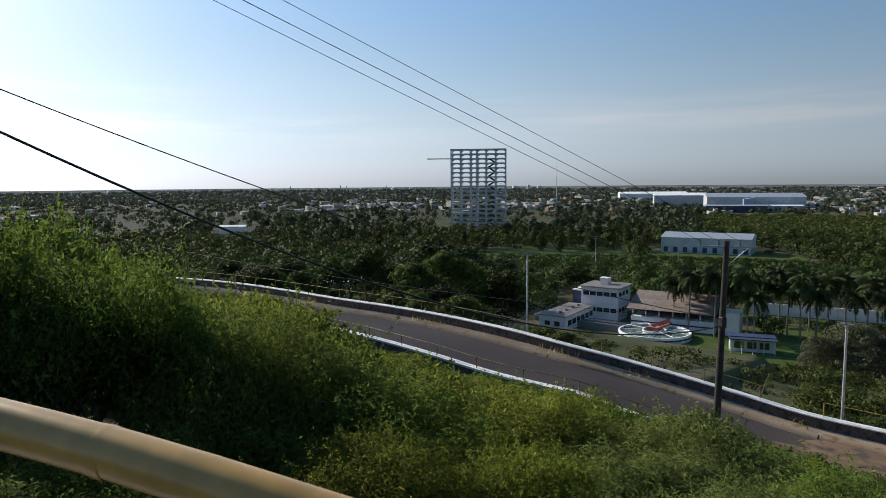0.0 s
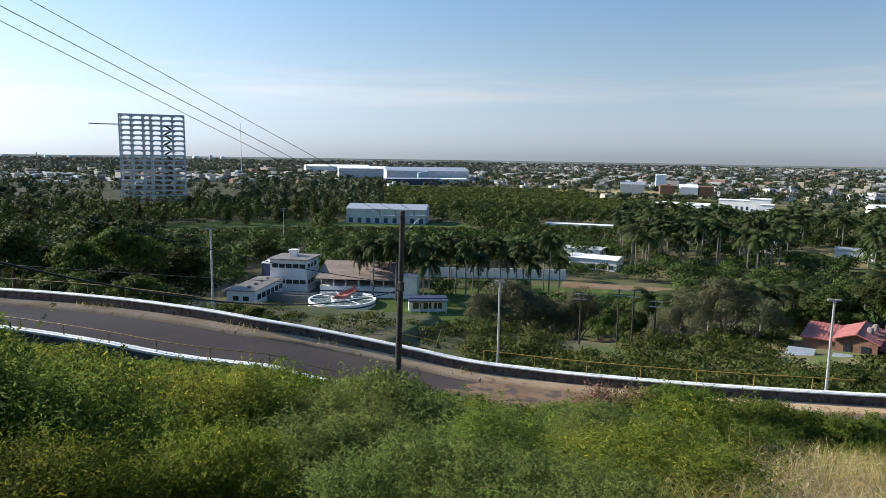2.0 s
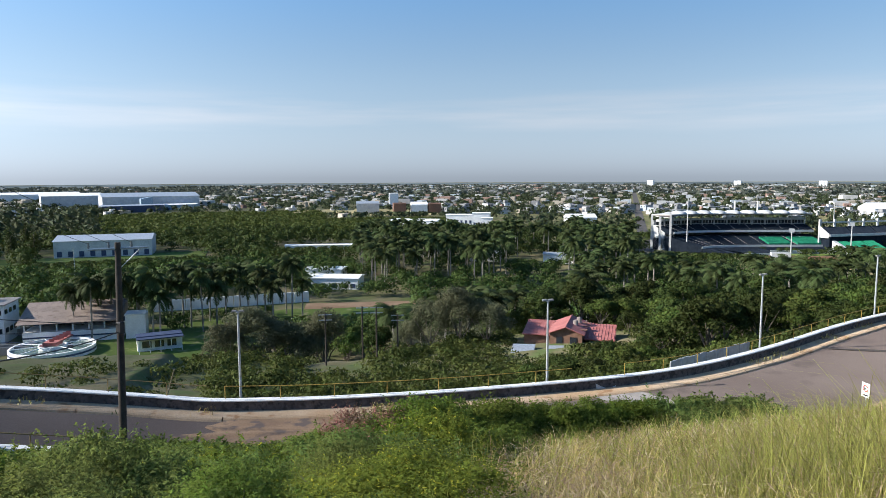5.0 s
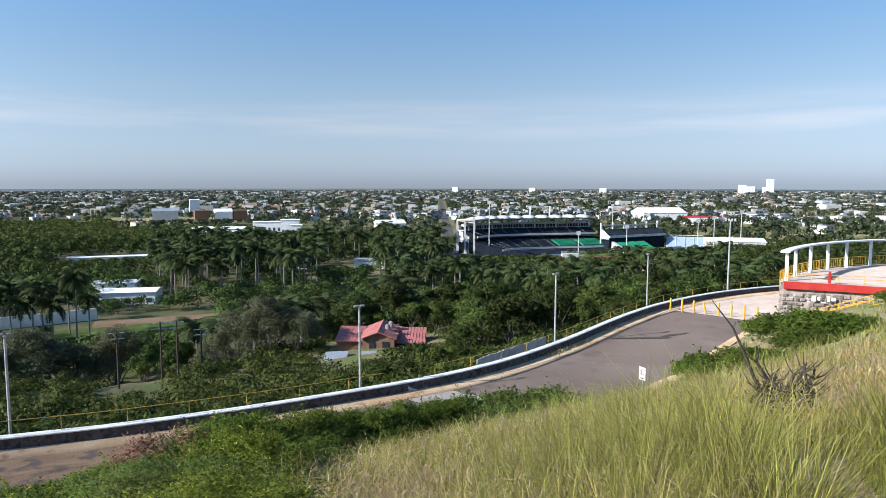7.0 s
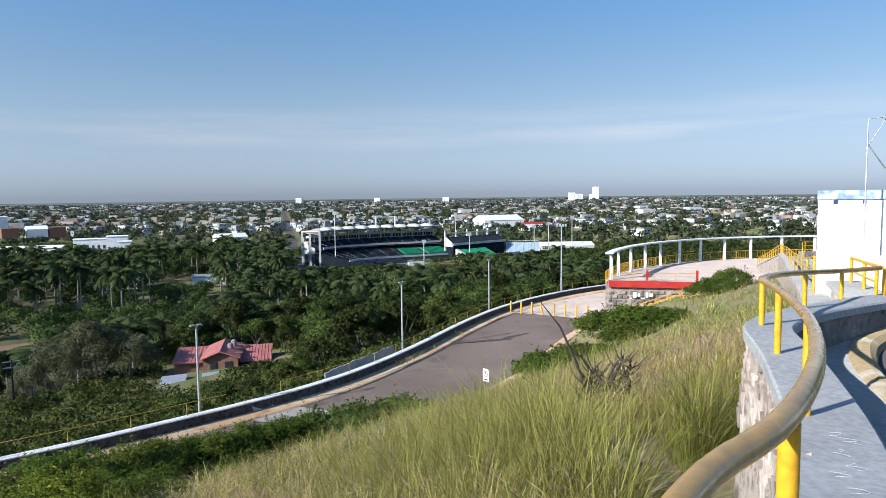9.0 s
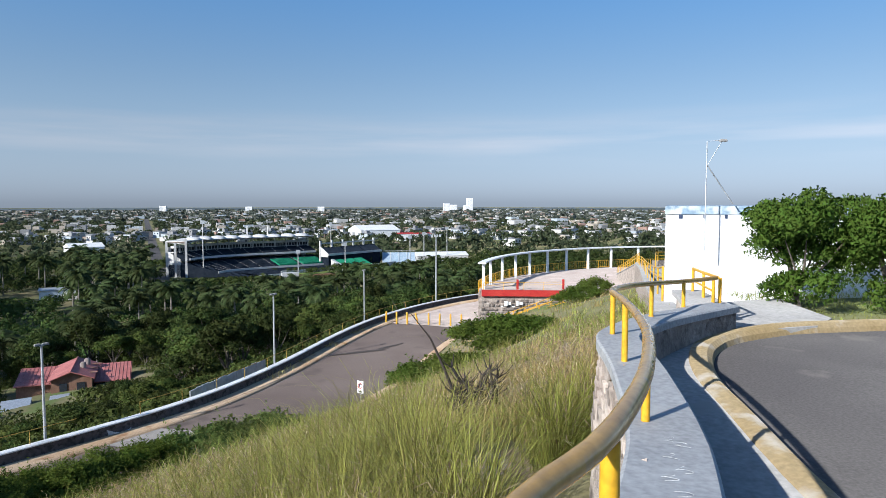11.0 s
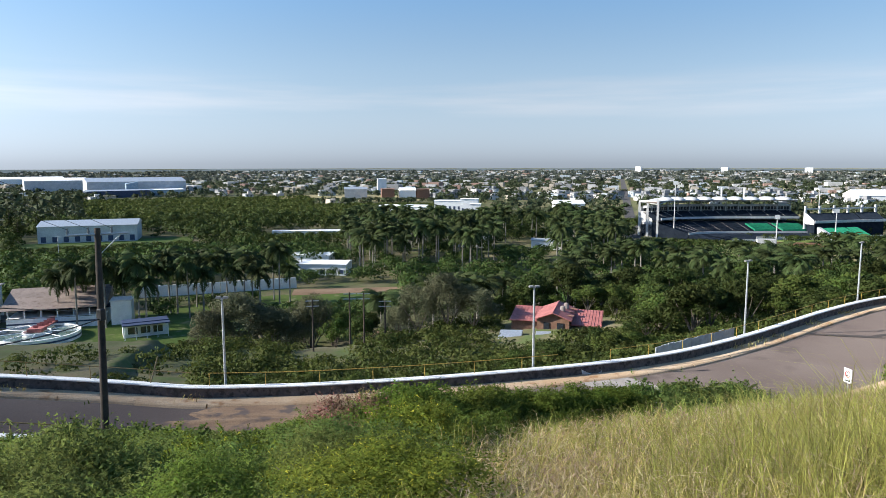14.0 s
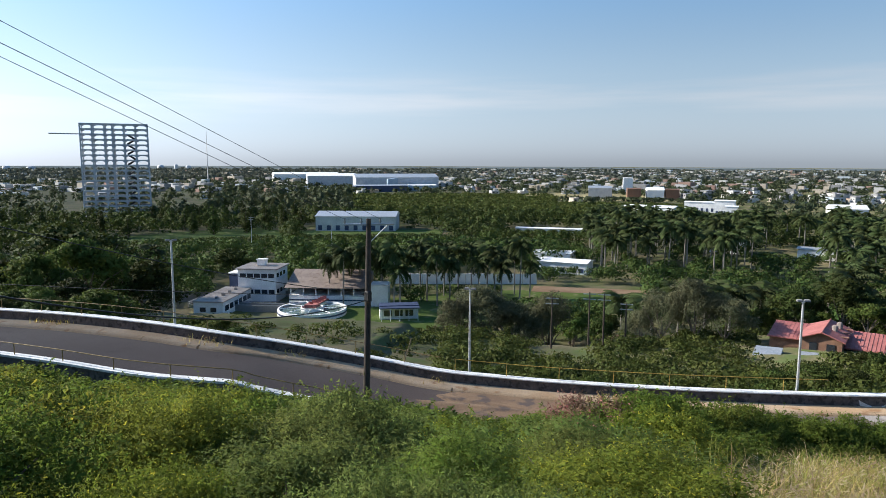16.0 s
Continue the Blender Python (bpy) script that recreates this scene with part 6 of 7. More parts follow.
def palm_proto(seed, height, nf=22, length=4.1):
    """A royal palm: pale trunk, and drooping fronds of many leaflets."""
    rng = np.random.default_rng(seed)
    P, A, B = [], [], []
    for f in range(nf):
        az = 6.283 * f / nf + rng.uniform(-0.2, 0.2)
        up = rng.uniform(-0.25, 1.4)
        L = length * rng.uniform(0.8, 1.1)
        o = np.array([math.cos(az), math.sin(az), 0.0])
        side = np.array([-math.sin(az), math.cos(az), 0.0])
        p = np.array([0, 0, height])
        for s in range(11):
            t = s / 10
            ang = up - 1.55 * t
            d = o * math.cos(ang) + np.array([0, 0, 1.0]) * math.sin(ang)
            p = p + d * L / 11
            ll = L * 0.30 * (0.45 + 0.9 * math.sin(math.pi * min(1, t * 0.9 + 0.12)))
            for sg in (-1, 1):
                lf = side * sg * 0.8 + d * 0.55 + np.array([0, 0, -0.42 - 0.3 * rng.random()])
                lf /= np.linalg.norm(lf)
                P.append(p + lf * ll * 0.45)
                A.append(lf * ll * 0.55)
                B.append(d * L * 0.055)
    me = quads_mesh("crown", np.array(P), np.array(A), np.array(B), [L_PALM])
    tr = Shape().tube([(0, 0, -0.6), (0, 0, 0.8), (0.05, 0.02, height * 0.5), (0.0, 0.0, height - 1.0)], [0.26, 0.2, 0.17, 0.13], 8)
    sh = Shape().tube([(0, 0, height - 1.2), (0, 0, height - 0.7), (0, 0, height + 0.3)], [0.15, 0.2, 0.06], 8).mesh("crownshaft", L_PALM)
    return me, tr.mesh("trunk", M_PALMBARK), sh


def plant(name, meshes, names, x, y, z, s, rz, label, category, group, tilt=0.0):
    t = thing(name, label, category, group, pose(x, y, z, tilt, 0, rz) @ Matrix.Diagonal((s[0], s[0], s[1], 1)))
    for nm, me in zip(names, meshes):
        part(nm, me, None, t)
    return t


def azim(x, y):
    return math.degrees(math.atan2(-x, y))


# bushes on the slope between lookout and road
LEAVES = (L_BUSH, L_BUSHY, L_BUSHG, L_BUSH, L_BOUG)
NEARB = [bush_proto(20 + i, 1.75, 2.1, 32000, 0.028, m, 14, 0.36, 0.2) for i, m in enumerate(LEAVES)]
MIDB = [bush_proto(40 + i, 1.75, 2.1, 14500, 0.044, m, 8, 0.38, 0.2) for i, m in enumerate(LEAVES)]
FARB = [bush_proto(50 + i, 1.75, 2.1, 5200, 0.072, m, 5, 0.45, 0.2) for i, m in enumerate(LEAVES)]
rb = random.Random(77)
placed = []


def bush_zone(x, y):
    """Whether bushes, not grass, cover the slope here."""
    d, a = math.hypot(x, y), azim(x, y)
    lim = np.interp(d, [4, 9, 14, 20, 26, 33, 40, 60], [-47, -51, -55, -61, -69, -75, -78, -80])
    return a > lim


# how high the thicket stands against the road and plain, as seen from the lookout: azimuth, degrees over the horizon
THICKET = np.array([(-62, -19.2), (-58, -17.9), (-55, -18.3), (-51, -17.8), (-47, -18.7), (-44, -21.2), (-41, -21.6), (-38, -20.4), (-35, -20.0), (-31, -19.5), (-27, -18.6), (-22, -18.3), (-18, -18.0), (-14, -17.3),
                    (-11, -16.8), (-8.8, -16.3), (-6.8, -15.5), (-2.8, -15.4), (1, -13.6), (4.6, -12.9), (6, -12.2), (8.6, -10.1), (11.3, -8.5), (14, -8.4), (19, -7.6), (23, -4.9), (26.7, -2.7), (30, -0.6), (36, 1.0)])


def thicket_top(az, d):
    """Height that the thicket reaches at most, here."""
    return 34 + math.tan(radians(np.interp(az, THICKET[:, 0], THICKET[:, 1]))) * d


for tries in range(9000):
    az, d = rb.uniform(-82, 62), math.sqrt(rb.uniform(3.4 ** 2, 46 ** 2))
    x, y = polar(az, d)
    k, dd, sd = nearest(OUTER, np.array([(x, y)]))
    r, dr, rs = nearest(RIDGE, np.array([(x, y)]))
    if sd[0] < WIDE[k[0]] + 0.9 or rs[0] > -1.9 or not bush_zone(x, y) or (-60 < az < -39 and d > 15.5):
        continue
    gap = 0.9 if d < 14 else 1.35
    if any((x - p) ** 2 + (y - q) ** 2 < gap ** 2 for p, q in placed):
        continue
    if len(placed) > 290:
        break
    z = gz(x, y)
    most = thicket_top(az, d) - z - (0.2 if d < 14 else 0.6)
    if az > 36:
        most = 3.4
    if d < 8:
        most = min(most, 0.9 if az > 4 else 1.15)
    if most < 0.3 or (az > 4 and d < 5.2):
        continue
    placed.append((x, y))
    tall = most * rb.uniform(0.86, 1.0) if most < 3.6 else rb.uniform(2.2, 3.6)
    if az < 8:
        tall = min(tall, rb.uniform(1.7, 2.5))
    s = rb.uniform(0.85, 1.2) if d > 7 else rb.uniform(0.6, 0.8)
    grey = -46 < az < -14 + 4 * math.sin(d)
    v = 2 if grey and rb.random() < 0.75 else (1 if -16 < az < 4 and d < 18 and rb.random() < 0.5 else rb.choice((0, 3, 0, 1)))
    kind = {0: "dense green mesquite bush on the slope", 1: "yellowing mesquite bush on the slope", 2: "feathery grey-green bush on the slope", 3: "dense green mesquite bush on the slope"}[v]
    plant("bush", (NEARB if d < 10 else MIDB if d < 20 else FARB)[v], ("foliage", "trunk"), x, y, z - 0.15, (s, (tall + 0.15) / 2.1), rb.uniform(0, 360), kind, "bush", "bushes on the slope")
# the flowering bush and its neighbours at the edge of the grass
for az, d, s, top, v, lab in ((-41.5, 20.0, 1.0, 26.5, 3, "dense green bush beside the bougainvillea"), (-45.6, 20.3, 0.95, 26.95, 4, "bush with faded pink bougainvillea flowers"), (-44.2, 18.6, 0.8, 26.7, 4, "bush with faded pink bougainvillea flowers"), (-49.3, 21.0, 1.2, 27.0, 3, "dense green bush beside the bougainvillea"),
                              (-52.6, 21.6, 1.2, 26.85, 0, "dense green bush beside the bougainvillea"), (-55.6, 22.4, 1.1, 26.55, 3, "dense green bush beside the bougainvillea"), (-58.7, 23.6, 0.95, 26.1, 0, "bright green bush at the edge of the grass"), (-61.6, 24.2, 0.9, 25.95, 3, "bright green bush at the edge of the grass"),
                              (-64.4, 25.0, 0.9, 25.8, 0, "bright green bush at the edge of the grass"), (-67.4, 26.2, 0.9, 25.55, 3, "bright green bush at the edge of the grass"), (-70.4, 28.5, 1.0, 25.0, 2, "low green bush at the edge of the grass"), (-73.5, 30.5, 1.0, 24.6, 2, "low green bush at the edge of the grass"), (-76.5, 32.5, 0.9, 24.2, 2, "low green bush at the edge of the grass"),
                              (-87.8, 32.5, 0.7, 26.0, 0, "low green bush by the road"), (-89.4, 32, 0.9, 26.6, 3, "low green bush by the road"), (-91.2, 31.5, 0.9, 27.0, 0, "low green bush by the road"), (-92.8, 31, 0.8, 27.2, 3, "low green bush by the road"),
                              (-94.2, 43, 1.2, 26.6, 3, "dark green bush below the terrace"), (-95.8, 43.5, 1.25, 26.9, 0, "dark green bush below the terrace"), (-97.3, 43, 1.2, 26.9, 3, "dark green bush below the terrace"), (-98.6, 43, 0.9, 26.9, 0, "dark green bush below the terrace"), (-95.0, 40, 1.1, 26.4, 0, "dark green bush below the terrace"),
                              (-101.2, 56, 0.8, 26.9, 0, "dark green bush beside the stairs"), (-102.4, 57, 0.8, 27.3, 3, "dark green bush beside the stairs"), (-103.4, 58, 0.8, 27.8, 3, "dark green bush beside the stairs")):
    x, y = polar(az, d)
    g = gz(x, y)
    plant("bush", MIDB[v] if d < 27 else FARB[v], ("foliage", "trunk"), x, y, g - 0.1, (s * 1.12, max(0.3, (top + 0.05 - g) / 2.1)), az * 7, lab, "bush", "bushes on the slope")
# bushes on the outer slope below the parapet
OUTB = [bush_proto(60 + i, 1.6, 1.7, 2300, 0.095, m, 3, 0.5) for i, m in enumerate((L_SCRUB, L_BUSHG, L_SCRUB))]
cnt = 0
spots = []
for tries in range(6000):
    az, d = rb.uniform(-88, 20), rb.uniform(30, 95)
    x, y = polar(az, d)
    k, dd, sd = nearest(OUTER, np.array([(x, y)]))
    s = -sd[0]
    if not 1.4 < s < 30 or (-31 < az < -14 and s > 9) or any((x - p) ** 2 + (y - q) ** 2 < 1.8 ** 2 for p, q in spots) or rb.random() < s / 50:
        continue
    if abs(x - 45) < 7 and abs(y - 14) < 4:
        continue
    spots.append((x, y))
    sc = rb.uniform(0.5, 0.8) if s < 5 else rb.uniform(0.8, 1.35)
    if cnt < 290:
        plant("shrub", OUTB[cnt % 3], ("foliage", "trunk"), x, y, gz(x, y) - 0.2, (sc, sc * rb.uniform(0.6, 1.0)), rb.uniform(0, 360), "green shrub on the slope below the parapet", "shrub", "shrubs below the parapet")
        cnt += 1

# sight lines kept free of tall trees: x, y, half width, lowest part that shows
CLEAR = [(37, 156, 14, -0.8), (50, 164, 9, 1.5), (62, 151, 14, -0.3), (53.6, 141, 11, -1.2), (68, 126, 9, -1.0), (104, 155, 22, 0.0), (85.6, 45.5, 8, 11.2), (76.4, 45.0, 3, 11.0), (143, 310, 26, 2), (218, 252, 18, 1.2), (143, 157, 9, 2.0),
         (338, 95, 38, 1.0), (306, 90, 32, 0.8), (354, 41, 22, 2.5), (373, 19, 10, 2), (357, 312, 20, 2.5), (392, 282, 22, 2), (432, 222, 11, 3), (372, 752, 75, 4), (490, 450, 45, 1.0), (112, 126, 11, 0.2), (128, 128, 10, 0.2), (60, 310, 40, 0.5), (140, 288, 32, 0.2),
         (70, 125, 22, 0.3), (46, 424, 18, 9), (302, 56, 14, 2), (470, 490, 60, 0.5), (-12, 128, 3, 1.2), (-15, 215, 12, 2), (97, 82, 7, 8), (235, 140, 10, 1.5), (395, -5, 16, 2.5), (-118, 468, 12, 1)]
for u in np.arange(0.12, 1.0, 0.06):
    CLEAR.append((256 + 1244 * u, 102 + 532 * u, 2.5 + 2.5 * u, 0))
SCRUBF = [(-41.5, -24, 405, 700), (-52, -38, 400, 560)]
CL_AZ = [(azim(x, y), math.hypot(x, y), math.degrees(math.atan2(w, math.hypot(x, y))), zb) for x, y, w, zb in CLEAR]


def room(az, d, r):
    """How tall a tree may stand here; negative: inside something."""
    h = 99.0
    for a, dd, w, zb in CL_AZ:
        if abs(az - a) < w + math.degrees(r / d):
            if abs(d - dd) < 8 + r and abs(az - a) < w:
                return -1
            if d < dd:
                h = min(h, 34 + (zb - 34) * d / dd)
    return h


TREES = [tree_proto(80 + i, 4.2, 8.6, 1.6, 5200, 0.185, m, 13, 0.8) for i, m in enumerate((L_TREE, L_TREE, L_LIGHT, L_TREE))]
TAMA = [tree_proto(90 + i, 4.5, 8.2, 0.5, 14000, 0.125, L_TAMA, 17, 0.85, 0.2, 0.7, 0.4) for i in range(2)]
SPIRE = [spire_proto(95 + i, 2.6, 14, 1.5, 1100, 0.45, L_TREE) for i in range(2)]
PALMS = [palm_proto(100 + i, h) for i, h in enumerate((8.6, 10.2, 11.6))]
taken, seen, cells = [], [], {}


def free(x, y, gap):
    while len(seen) < len(taken):
        t = taken[len(seen)]
        seen.append(t)
        cells.setdefault((int(t[0] // 25), int(t[1] // 25)), []).append(t)
    i, j = int(x // 25), int(y // 25)
    return all((x - p) ** 2 + (y - q) ** 2 > (gap * g) ** 2 for a in (i - 1, i, i + 1) for b in (j - 1, j, j + 1) for p, q, g in cells.get((a, b), ()))


def put_tree(kind, x, y, s, h, label):
    z = gz(x, y)
    n = ("crown", "trunk")
    plant("tree", kind, n, x, y, z - 0.1, (s, h), rb.uniform(0, 360), label, "tree", "trees of the park and plain")
    taken.append((x, y, 0.8 * s))


def put_palm(x, y, s, h, i):
    plant("palm_tree", PALMS[i % 3], ("crown", "trunk", "crownshaft"), x, y, gz(x, y) - 0.1, (s, h), rb.uniform(0, 360), "tall royal palm with a pale trunk", "palm tree", "royal palms", rb.uniform(-2, 2))
    taken.append((x, y, 0.5))


# trees that can be told apart
for az, d, s, h, v in ((-35.6, 104, 1.55, 1.32, 0), (-33.3, 101, 1.0, 1.0, 1), (-37.9, 102, 1.1, 1.05, 1), (-41.0, 105, 1.2, 1.3, 0), (-50.2, 99, 0.95, 1.0, 1), (-52.8, 98, 1.1, 1.12, 0), (-55.0, 97, 0.95, 0.9, 1), (-48.6, 101, 0.7, 0.75, 1)):
    x, y = polar(az, d)
    put_tree(TAMA[v], x, y, s, h, "grey-green feathery tamarisk tree")
for az, d, s, h, v in ((-3.0, 128, 2.9, 2.25, 0), (-7.5, 138, 2.3, 1.9, 1), (1.5, 140, 2.2, 1.85, 3), (-4.0, 104, 1.5, 1.5, 2), (-8.8, 160, 1.5, 1.4, 0), (5.5, 135, 1.8, 1.6, 1), (-14.5, 190, 1.7, 1.4, 3), (9, 150, 1.7, 1.5, 0), (-1, 96, 1.1, 1.2, 2), (3.5, 104, 1.3, 1.3, 1)):
    x, y = polar(az, d)
    put_tree(TREES[v], x, y, s, h, "large spreading dark green tree")
# royal palms: the row behind the waterworks, the grove, the ones before the stadium
npalm = 0
for az in np.arange(-22, -40, -0.72):
    d = 150 + 16 * rb.random() + (6 if az < -30 else 0)
    x, y = polar(az + rb.uniform(-0.3, 0.3), d)
    put_palm(x, y, rb.uniform(0.85, 1.1), rb.uniform(1.0, 1.22), npalm)
    npalm += 1
for tries in range(2500):
    if npalm > 150:
        break
    az, d = rb.uniform(-68, -44), rb.uniform(205, 330)
    x, y = polar(az, d)
    if free(x, y, 8.0) and room(az, d, 1) > 12:
        put_palm(x, y, rb.uniform(0.95, 1.2), rb.uniform(1.05, 1.25), npalm)
        npalm += 1
for tries in range(2200):
    if npalm > 240:
        break
    az, d = rb.uniform(-94, -62), rb.uniform(140, 285)
    x, y = polar(az, d)
    if free(x, y, 8.0) and room(az, d, 1) > 10.5:
        put_palm(x, y, rb.uniform(0.95, 1.2), rb.uniform(0.82, 1.06), npalm)
        npalm += 1
for az, d, h in ((-49.5, 112, 0.75), (-53.5, 118, 0.9), (-55.3, 108, 0.8), (-47.0, 128, 0.85), (-57.5, 125, 0.85), (-60.5, 118, 0.8), (-51.5, 135, 0.95), (-63.5, 122, 0.85), (-59.0, 138, 0.9), (-8.5, 205, 0.9)):
    x, y = polar(az, d)
    put_palm(x, y, 1.15, h, npalm)
    npalm += 1
dp = palm_proto(111, 1.3, 18, 2.0)
x, y = polar(-21.6, 118)
plant("palm_bush", dp, ("crown", "trunk", "crownshaft"), x, y, gz(x, y), (1.3, 1.3), 0, "low date palm beside the clarifier", "palm tree", "royal palms")
for tries in range(400):
    az, d = rb.uniform(-25, 12), rb.uniform(325, 410)
    x, y = polar(az, d)
    if len(taken) > 330:
        break
    if free(x, y, 7.0) and room(az, d, 1.5) > 9:
        h = min(rb.uniform(0.7, 1.1), room(az, d, 1.5) / 14)
        put_tree(SPIRE[tries % 2], x, y, rb.uniform(1.0, 1.5), h, "tall narrow dark casuarina tree")
# the nearest woods, tree by tree; those behind as woodland
ntree, far_list = 0, []
cand = []
for tries in range(15000):
    az, d = rb.uniform(-112, 45), math.sqrt(rb.uniform(62 ** 2, 420 ** 2))
    cand.append((d, az))
cand.sort()
for d, az in cand:
    x, y = polar(az, d)
    k, dd, sd = nearest(OUTER, np.array([(x, y)]))
    if sd[0] > -16:
        continue
    gap = 5.4 if d < 200 else 7.2
    if any(a1 < az < a2 and d1 < d < d2 for a1, a2, d1, d2 in SCRUBF):
        continue
    if -59 < az < -15 and d < 118 or not free(x, y, gap):
        continue
    g = gz(x, y)
    h = rb.uniform(0.55, 1.1)
    if d < 110:
        h *= 0.8
    elif az < -42 and d > 140:
        h *= 0.72
    hm = room(az, d, 3.5)
    if hm < 0 or hm - g < 2.2:
        continue
    h = min(h, (hm - g) / 8.6)
    s = max(0.45, min(h * rb.uniform(0.9, 1.25), 1.35))
    if ntree < 268:
        v = rb.choice((0, 1, 2, 3, 2)) if az < -56 or az > -14 else rb.randrange(4)
        put_tree(TREES[v], x, y, s, h, "dark green broadleaved tree in the park woods" if v != 2 else "lighter green broadleaved tree in the park woods")
        ntree += 1
    else:
        taken.append((x, y, s))
        far_list.append((x, y, g, 4.2 * s, 8.6 * h))


# ---- the far woods, scrub and city ----
def woods(name, spec, per, mat, label, seed, leaf=0.22, squash=0.9):
    """Many far trees in one mesh: each a cloud of leaf clumps; spec rows: x, y, ground, radius, height."""
    rng = np.random.default_rng(seed)
    S = np.array(spec, float)
    n = len(S)
    if not n:
        return
    D = rng.normal(size=(n, per, 3))
    D /= np.linalg.norm(D, axis=2)[:, :, None]
    D[:, :, 2] = np.abs(D[:, :, 2]) * np.where(rng.random((n, per)) < 0.7, 1, -0.8)
    lob = rng.integers(0, 4, (n, per))
    lobe_c = rng.normal(size=(n, 4, 3)) * np.array([0.34, 0.34, 0.16])
    C = np.take_along_axis(lobe_c, lob[:, :, None].repeat(3, 2), 1)
    half = S[:, 4] * 0.42
    P = C * np.stack([S[:, 3], S[:, 3], half], 1)[:, None, :] + D * (0.62 + 0.2 * rng.random((n, per, 1))) * np.stack([S[:, 3], S[:, 3], half], 1)[:, None, :]
    P += np.stack([S[:, 0], S[:, 1], S[:, 2] + S[:, 4] * 0.56], 1)[:, None, :]
    sz = (np.maximum(S[:, 3], S[:, 4] * 0.4) * leaf)[:, None] * rng.uniform(0.6, 1.4, (n, per))
    A, B = leaf_axes(rng, D.reshape(-1, 3), sz.ravel(), 0.62, 0.1, 0.38)
    tagged(new(name, quads_mesh(name, P.reshape(-1, 3), A, B, [mat], None, D.reshape(-1, 3), 3)), label, "woodland", "", "stuff")


rf = random.Random(123)
woods("park_woodland", [q for q in far_list if math.hypot(q[0], q[1]) < 260], 330, L_TREE, "dark broadleaved woodland of the park", 1, 0.115)
woods("park_woodland", [q for q in far_list if math.hypot(q[0], q[1]) >= 260], 150, L_TREE, "dark broadleaved woodland beyond the park", 5, 0.16)
far1, far2, far3, scrub = [], [], [], []
for i in range(16000):
    az, d = rf.uniform(-116, 46), math.sqrt(rf.uniform(400 ** 2, 1300 ** 2))
    x, y = polar(az, d)
    hm = room(az, d, 4)
    if hm < 2.5:
        continue
    if any(a1 < az < a2 and d1 < d < d2 for a1, a2, d1, d2 in SCRUBF):
        continue
    dens = 0.62 + 0.3 * noise.noise((x * 0.006, y * 0.006, 3.0))
    if d > 650 and az < -30:
        dens *= 0.85
    if az > -14 and d > 520:
        dens *= 0.45
    if rf.random() > dens:
        continue
    h = rf.uniform(5, 10) * (1.5 if az > -34 and 380 < d < 620 and rf.random() < 0.5 else 1)
    far1.append((x, y, 0, rf.uniform(2.2, 4.6), min(h * (0.72 if d > 650 else 1), hm)))
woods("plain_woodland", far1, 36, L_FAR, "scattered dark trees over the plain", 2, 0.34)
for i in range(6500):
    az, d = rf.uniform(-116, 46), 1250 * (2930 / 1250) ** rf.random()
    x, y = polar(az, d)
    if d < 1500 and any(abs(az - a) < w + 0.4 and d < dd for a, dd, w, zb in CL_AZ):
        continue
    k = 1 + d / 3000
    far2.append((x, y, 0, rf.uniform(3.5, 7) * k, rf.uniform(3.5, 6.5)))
woods("horizon_woodland", far2, 14, L_HAZE, "belts of trees running to the horizon", 3, 0.5)
for i in range(9000):
    a1, a2, d1, d2 = SCRUBF[rf.random() < 0.35]
    az, d = rf.uniform(a1, a2), rf.uniform(d1, d2)
    x, y = polar(az, d)
    if room(az, d, 2) < 1.5:
        continue
    scrub.append((x, y, 0, rf.uniform(1.5, 3.2), rf.uniform(1.2, 2.6)))
woods("scrubland", scrub[:4800], 18, L_SCRUB, "low green scrub on the open field", 4, 0.4)

lows = []
for i in range(9000):
    az, d = rf.uniform(-92, 20), rf.uniform(34, 135)
    x, y = polar(az, d)
    k, dd, sd = nearest(OUTER, np.array([(x, y)]))
    o = -sd[0]
    if not 1.5 < o < 85 or abs(x - 45) < 7 and abs(y - 14) < 4 or math.hypot(x - 85, y - 45) < 8 or room(az, d, 1.5) < gz(x, y) + 0.5 or 45 < o and -45 < az < -40:
        continue
    if noise.noise((x * 0.09, y * 0.09, 5.0)) < -0.5 or (-31 < az < -14 and o > 9 and rf.random() < 0.8):
        continue
    r = rf.uniform(0.7, 1.9)
    lows.append((x, y, gz(x, y) - 0.5, r, min(r * rf.uniform(0.9, 1.4), max(0.8, room(az, d, 1.5) - gz(x, y) + 0.4))))
woods("slope_scrub", lows[:3300], 150, L_SCRUB, "low green scrub covering the slope below the road", 6, 0.115)

